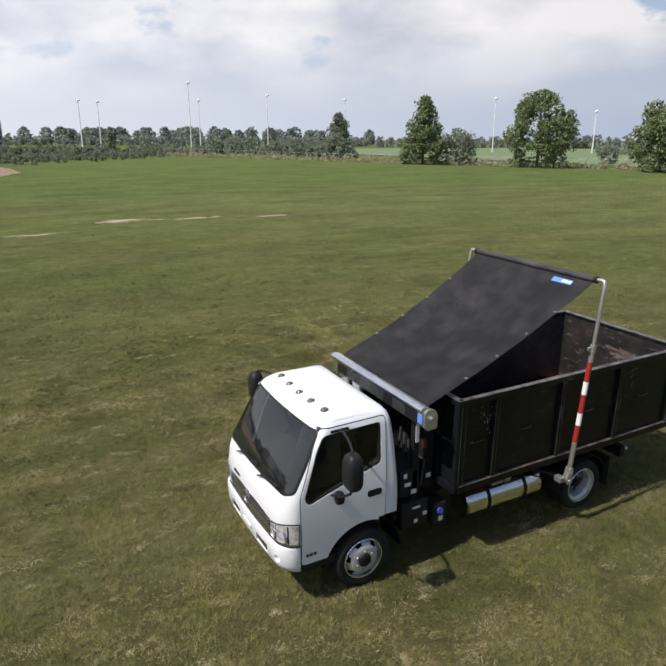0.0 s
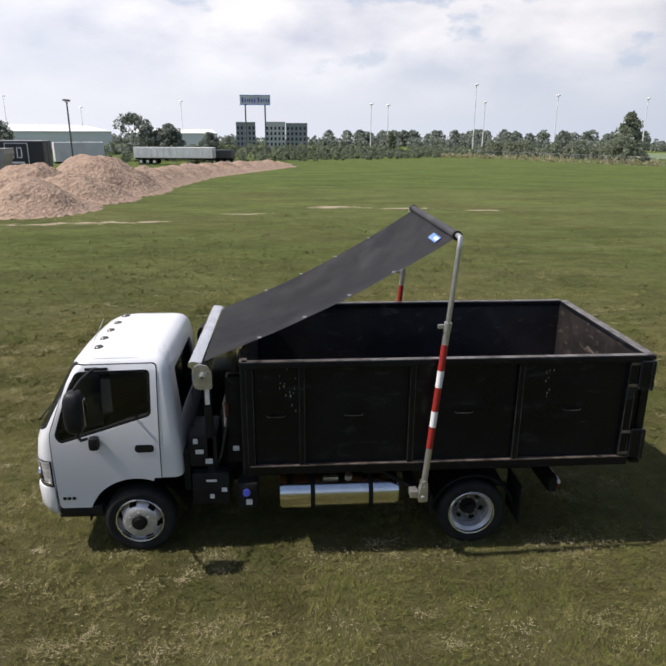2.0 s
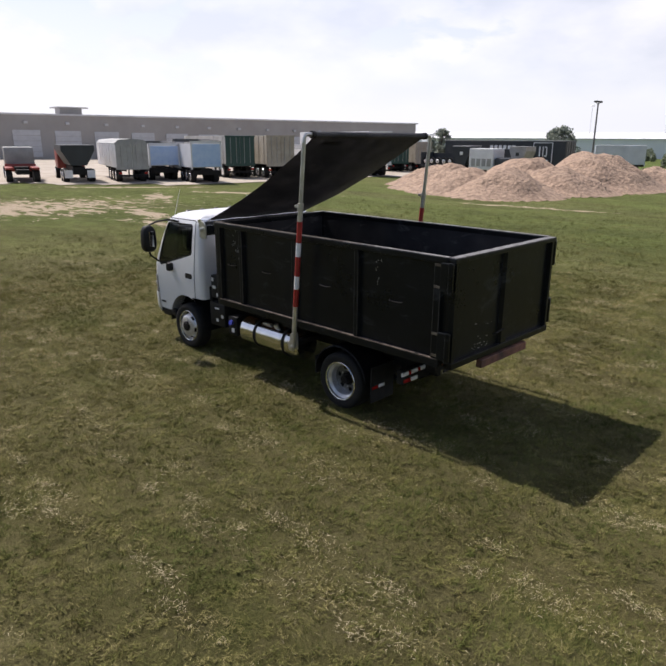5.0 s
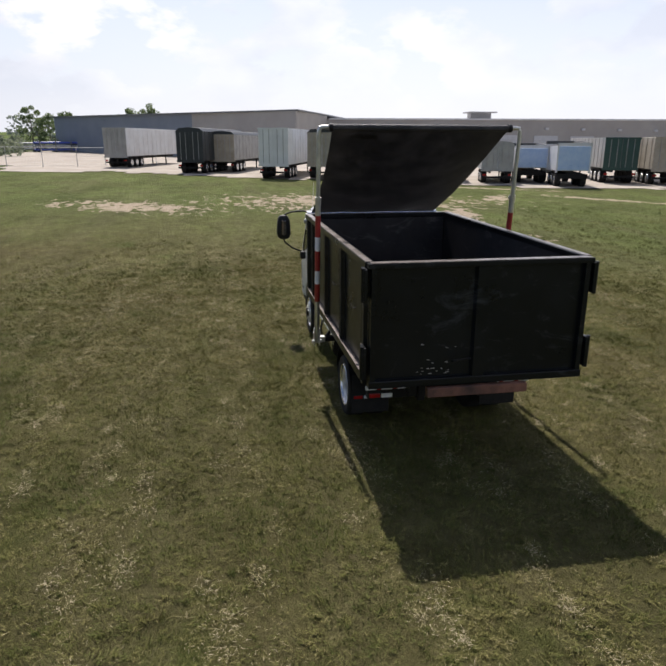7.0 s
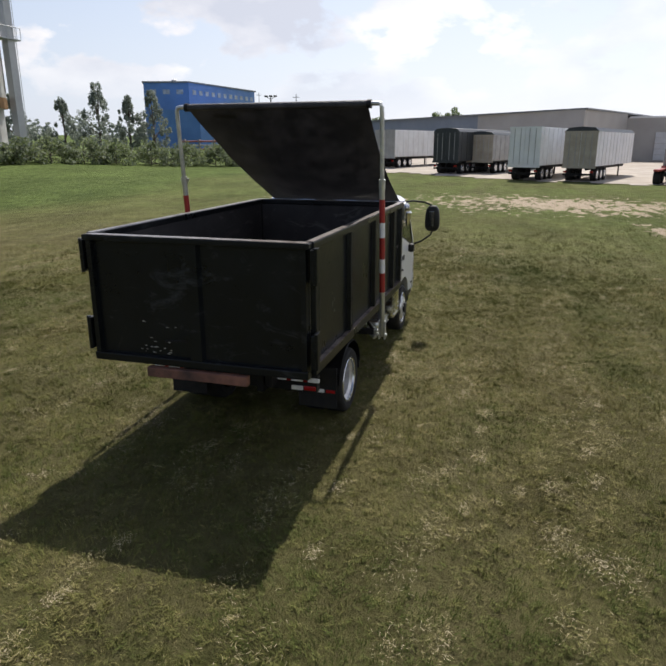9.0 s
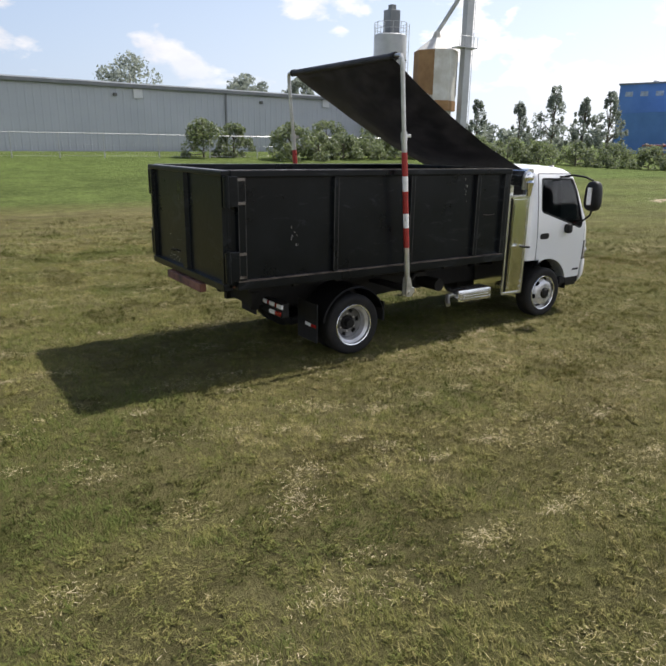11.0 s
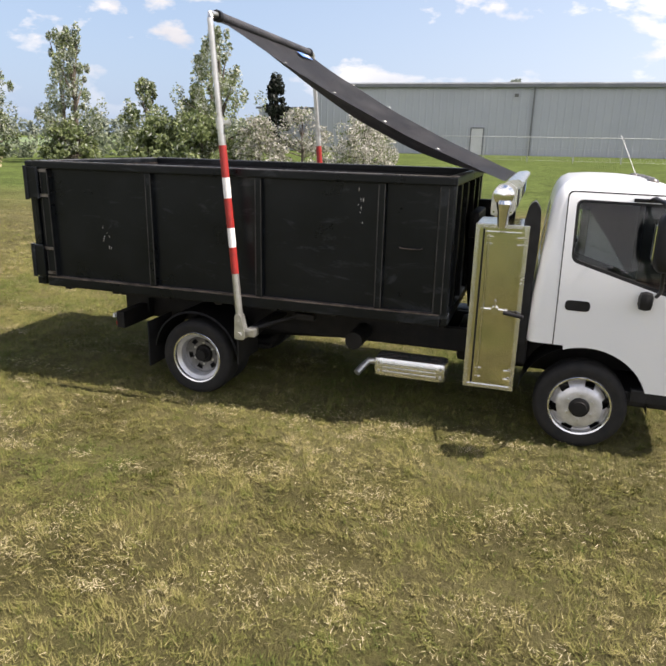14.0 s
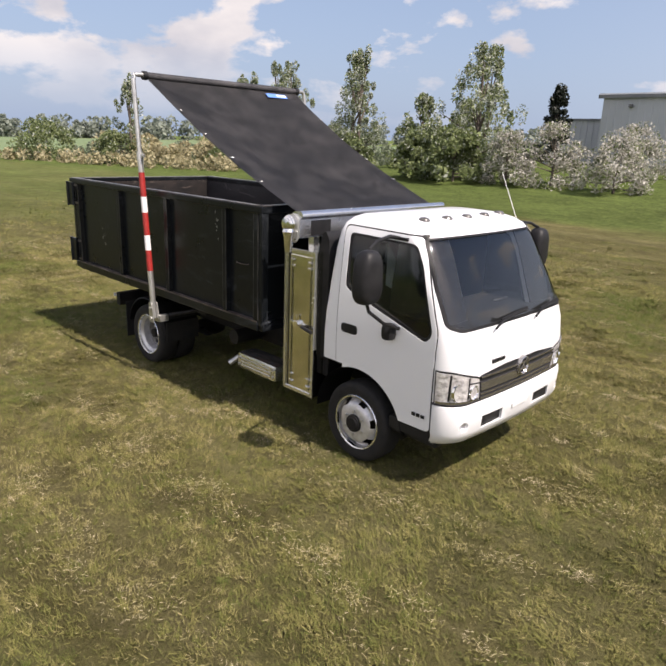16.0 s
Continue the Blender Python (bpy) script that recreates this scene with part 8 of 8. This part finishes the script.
def grass(n, seed, rmin, rmax, length, width, clump, per):
    """Blades that stand in tufts of about 'per', some 'clump' metres wide."""
    rng = np.random.default_rng(seed)
    m = n // per
    a = rng.uniform(0, 2 * math.pi, m)
    rad = rmin + (rmax - rmin) * (np.sqrt(rng.uniform(0, 1, m)) if rmin == 0 else 1 - np.sqrt(1 - rng.uniform(0, 1, m)))
    if rmin == 0:       # thinning out towards the rim
        keep = rng.uniform(0, 1, m) < np.clip((rmax - rad) / (0.25 * rmax), 0, 1)
        a, rad = a[keep], rad[keep]
        m = len(a)
    k = np.repeat(np.arange(m), per)
    n = len(k)
    size = clump * (0.45 + rng.gamma(2.0, 0.30, m))
    size = np.where(rng.uniform(size=m) < 0.22, 3.0 * size, size)     # thin growth between the tufts
    ox, oy = rng.normal(0, 0.5, n), rng.normal(0, 0.5, n)
    x, y = 1.2 + (rad * np.cos(a))[k] + ox * size[k], (rad * np.sin(a))[k] + oy * size[k]
    own = rng.normal(0, 0.13, m)[k] + rng.normal(0, 0.07, n)
    tall = rng.uniform(0.65, 1.45, m)[k] * np.exp(-0.7 * (ox ** 2 + oy ** 2))
    tuft = 0.30 * smooth_noise(x, y, 1.3, 1) + 0.35 * smooth_noise(x, y, 4.5, 2) + 0.35 * smooth_noise(x, y, 12.0, 7)
    swath = smooth_noise(0.12 * x, y, 1.1, 10)
    broad = 0.45 * smooth_noise(x, y, 0.28, 3) + 0.25 * smooth_noise(x, y, 0.9, 8) + 0.30 * swath
    lush = smooth_noise(x, y, 0.7, 4)
    lying = np.clip((tuft - 0.50) / 0.25, 0, 1) * np.clip(broad + 0.25, 0.3, 1)
    dry = np.clip(0.34 + 0.55 * (broad - 0.5) - 0.28 * np.clip((lush - 0.58) / 0.25, 0, 1) + 0.26 * lying + own, 0, 1)
    # greener away from the driven ground
    dry = np.clip(dry - 0.20 * np.clip((np.hypot(x - 1.0, y - 9.0) - 13.0) / 11.0, 0, 1), 0, 1)
    flat = rng.uniform(size=n) < 0.16 + 0.5 * lying
    dry = np.clip(dry + np.where(flat, 0.06, 0.0), 0, 1)
    # the cut lies in swathes, with neighbours pointing much the same way
    th = 6.0 * smooth_noise(x, y, 1.8, 9) + rng.normal(0, 1.1, n)
    tilt = np.where(flat, rng.uniform(0.0, 0.28, n), rng.uniform(0.45, 1.3, n))
    ln = length * rng.uniform(0.5, 1.5, n) * np.where(flat, 1.1, 1.25 * tall) * (0.75 + 0.6 * smooth_noise(x, y, 2.2, 6))
    d = np.stack([np.cos(th) * np.cos(tilt), np.sin(th) * np.cos(tilt), np.sin(tilt)], 1)
    side = np.stack([-np.sin(th), np.cos(th), rng.normal(0, 0.35, n)], 1) * (width * rng.uniform(0.6, 1.3, n))[:, None]
    z = np.where(flat, rng.uniform(0.004, 0.032, n), -0.004)
    base = np.stack([x, y, z], 1)
    tip = base + d * ln[:, None]
    co = np.stack([base - side, base + side, tip], 1).reshape(-1, 3)
    return blade_object(co, dry, n, "grass", "short mown grass in green and dry blades", "grass")


def straw(seed, clumps, per, rmax):
    """Dry clippings in small loose heaps, strung along the mower's rows."""
    rng = np.random.default_rng(seed)
    a, rad = rng.uniform(0, 2 * math.pi, clumps), rmax * np.sqrt(rng.uniform(0, 1, clumps))
    cx, cy = 1.2 + rad * np.cos(a), rad * np.sin(a)
    cy = 0.55 * cy + 0.45 * np.round(cy / 1.25) * 1.25
    size = rng.gamma(2.0, 0.035, clumps) + 0.03
    k = np.repeat(np.arange(clumps), per)
    n = len(k)
    x, y = cx[k] + rng.normal(0, 1, n) * size[k] * 1.5, cy[k] + rng.normal(0, 1, n) * size[k] * 0.8
    th = rng.uniform(0, 2 * math.pi, n)
    tilt = rng.normal(0.05, 0.16, n)
    ln = rng.uniform(0.020, 0.060, n)
    d = np.stack([np.cos(th) * np.cos(tilt), np.sin(th) * np.cos(tilt), np.sin(tilt)], 1)
    side = np.stack([-np.sin(th), np.cos(th), rng.normal(0, 0.3, n)], 1) * (0.0020 * rng.uniform(0.6, 1.4, n))[:, None]
    base = np.stack([x, y, rng.uniform(0.018, 0.050, n)], 1)
    tip = base + d * ln[:, None]
    co = np.stack([base - side, base + side, tip], 1).reshape(-1, 3)
    dry = np.clip(rng.normal(0.77, 0.12, n) + rng.normal(0, 0.08, clumps)[k], 0, 1)
    return blade_object(co, dry, n, "straw", "pale dry grass clippings in loose clumps", "straw")


M_BLADES = grass_material()
grass(2050000, 41, 0.0, 11.5, 0.042, 0.0025, 0.060, 26)
grass(360000, 42, 8.5, 36.0, 0.070, 0.0055, 0.13, 18)
straw(43, 1500, 80, 12.5)
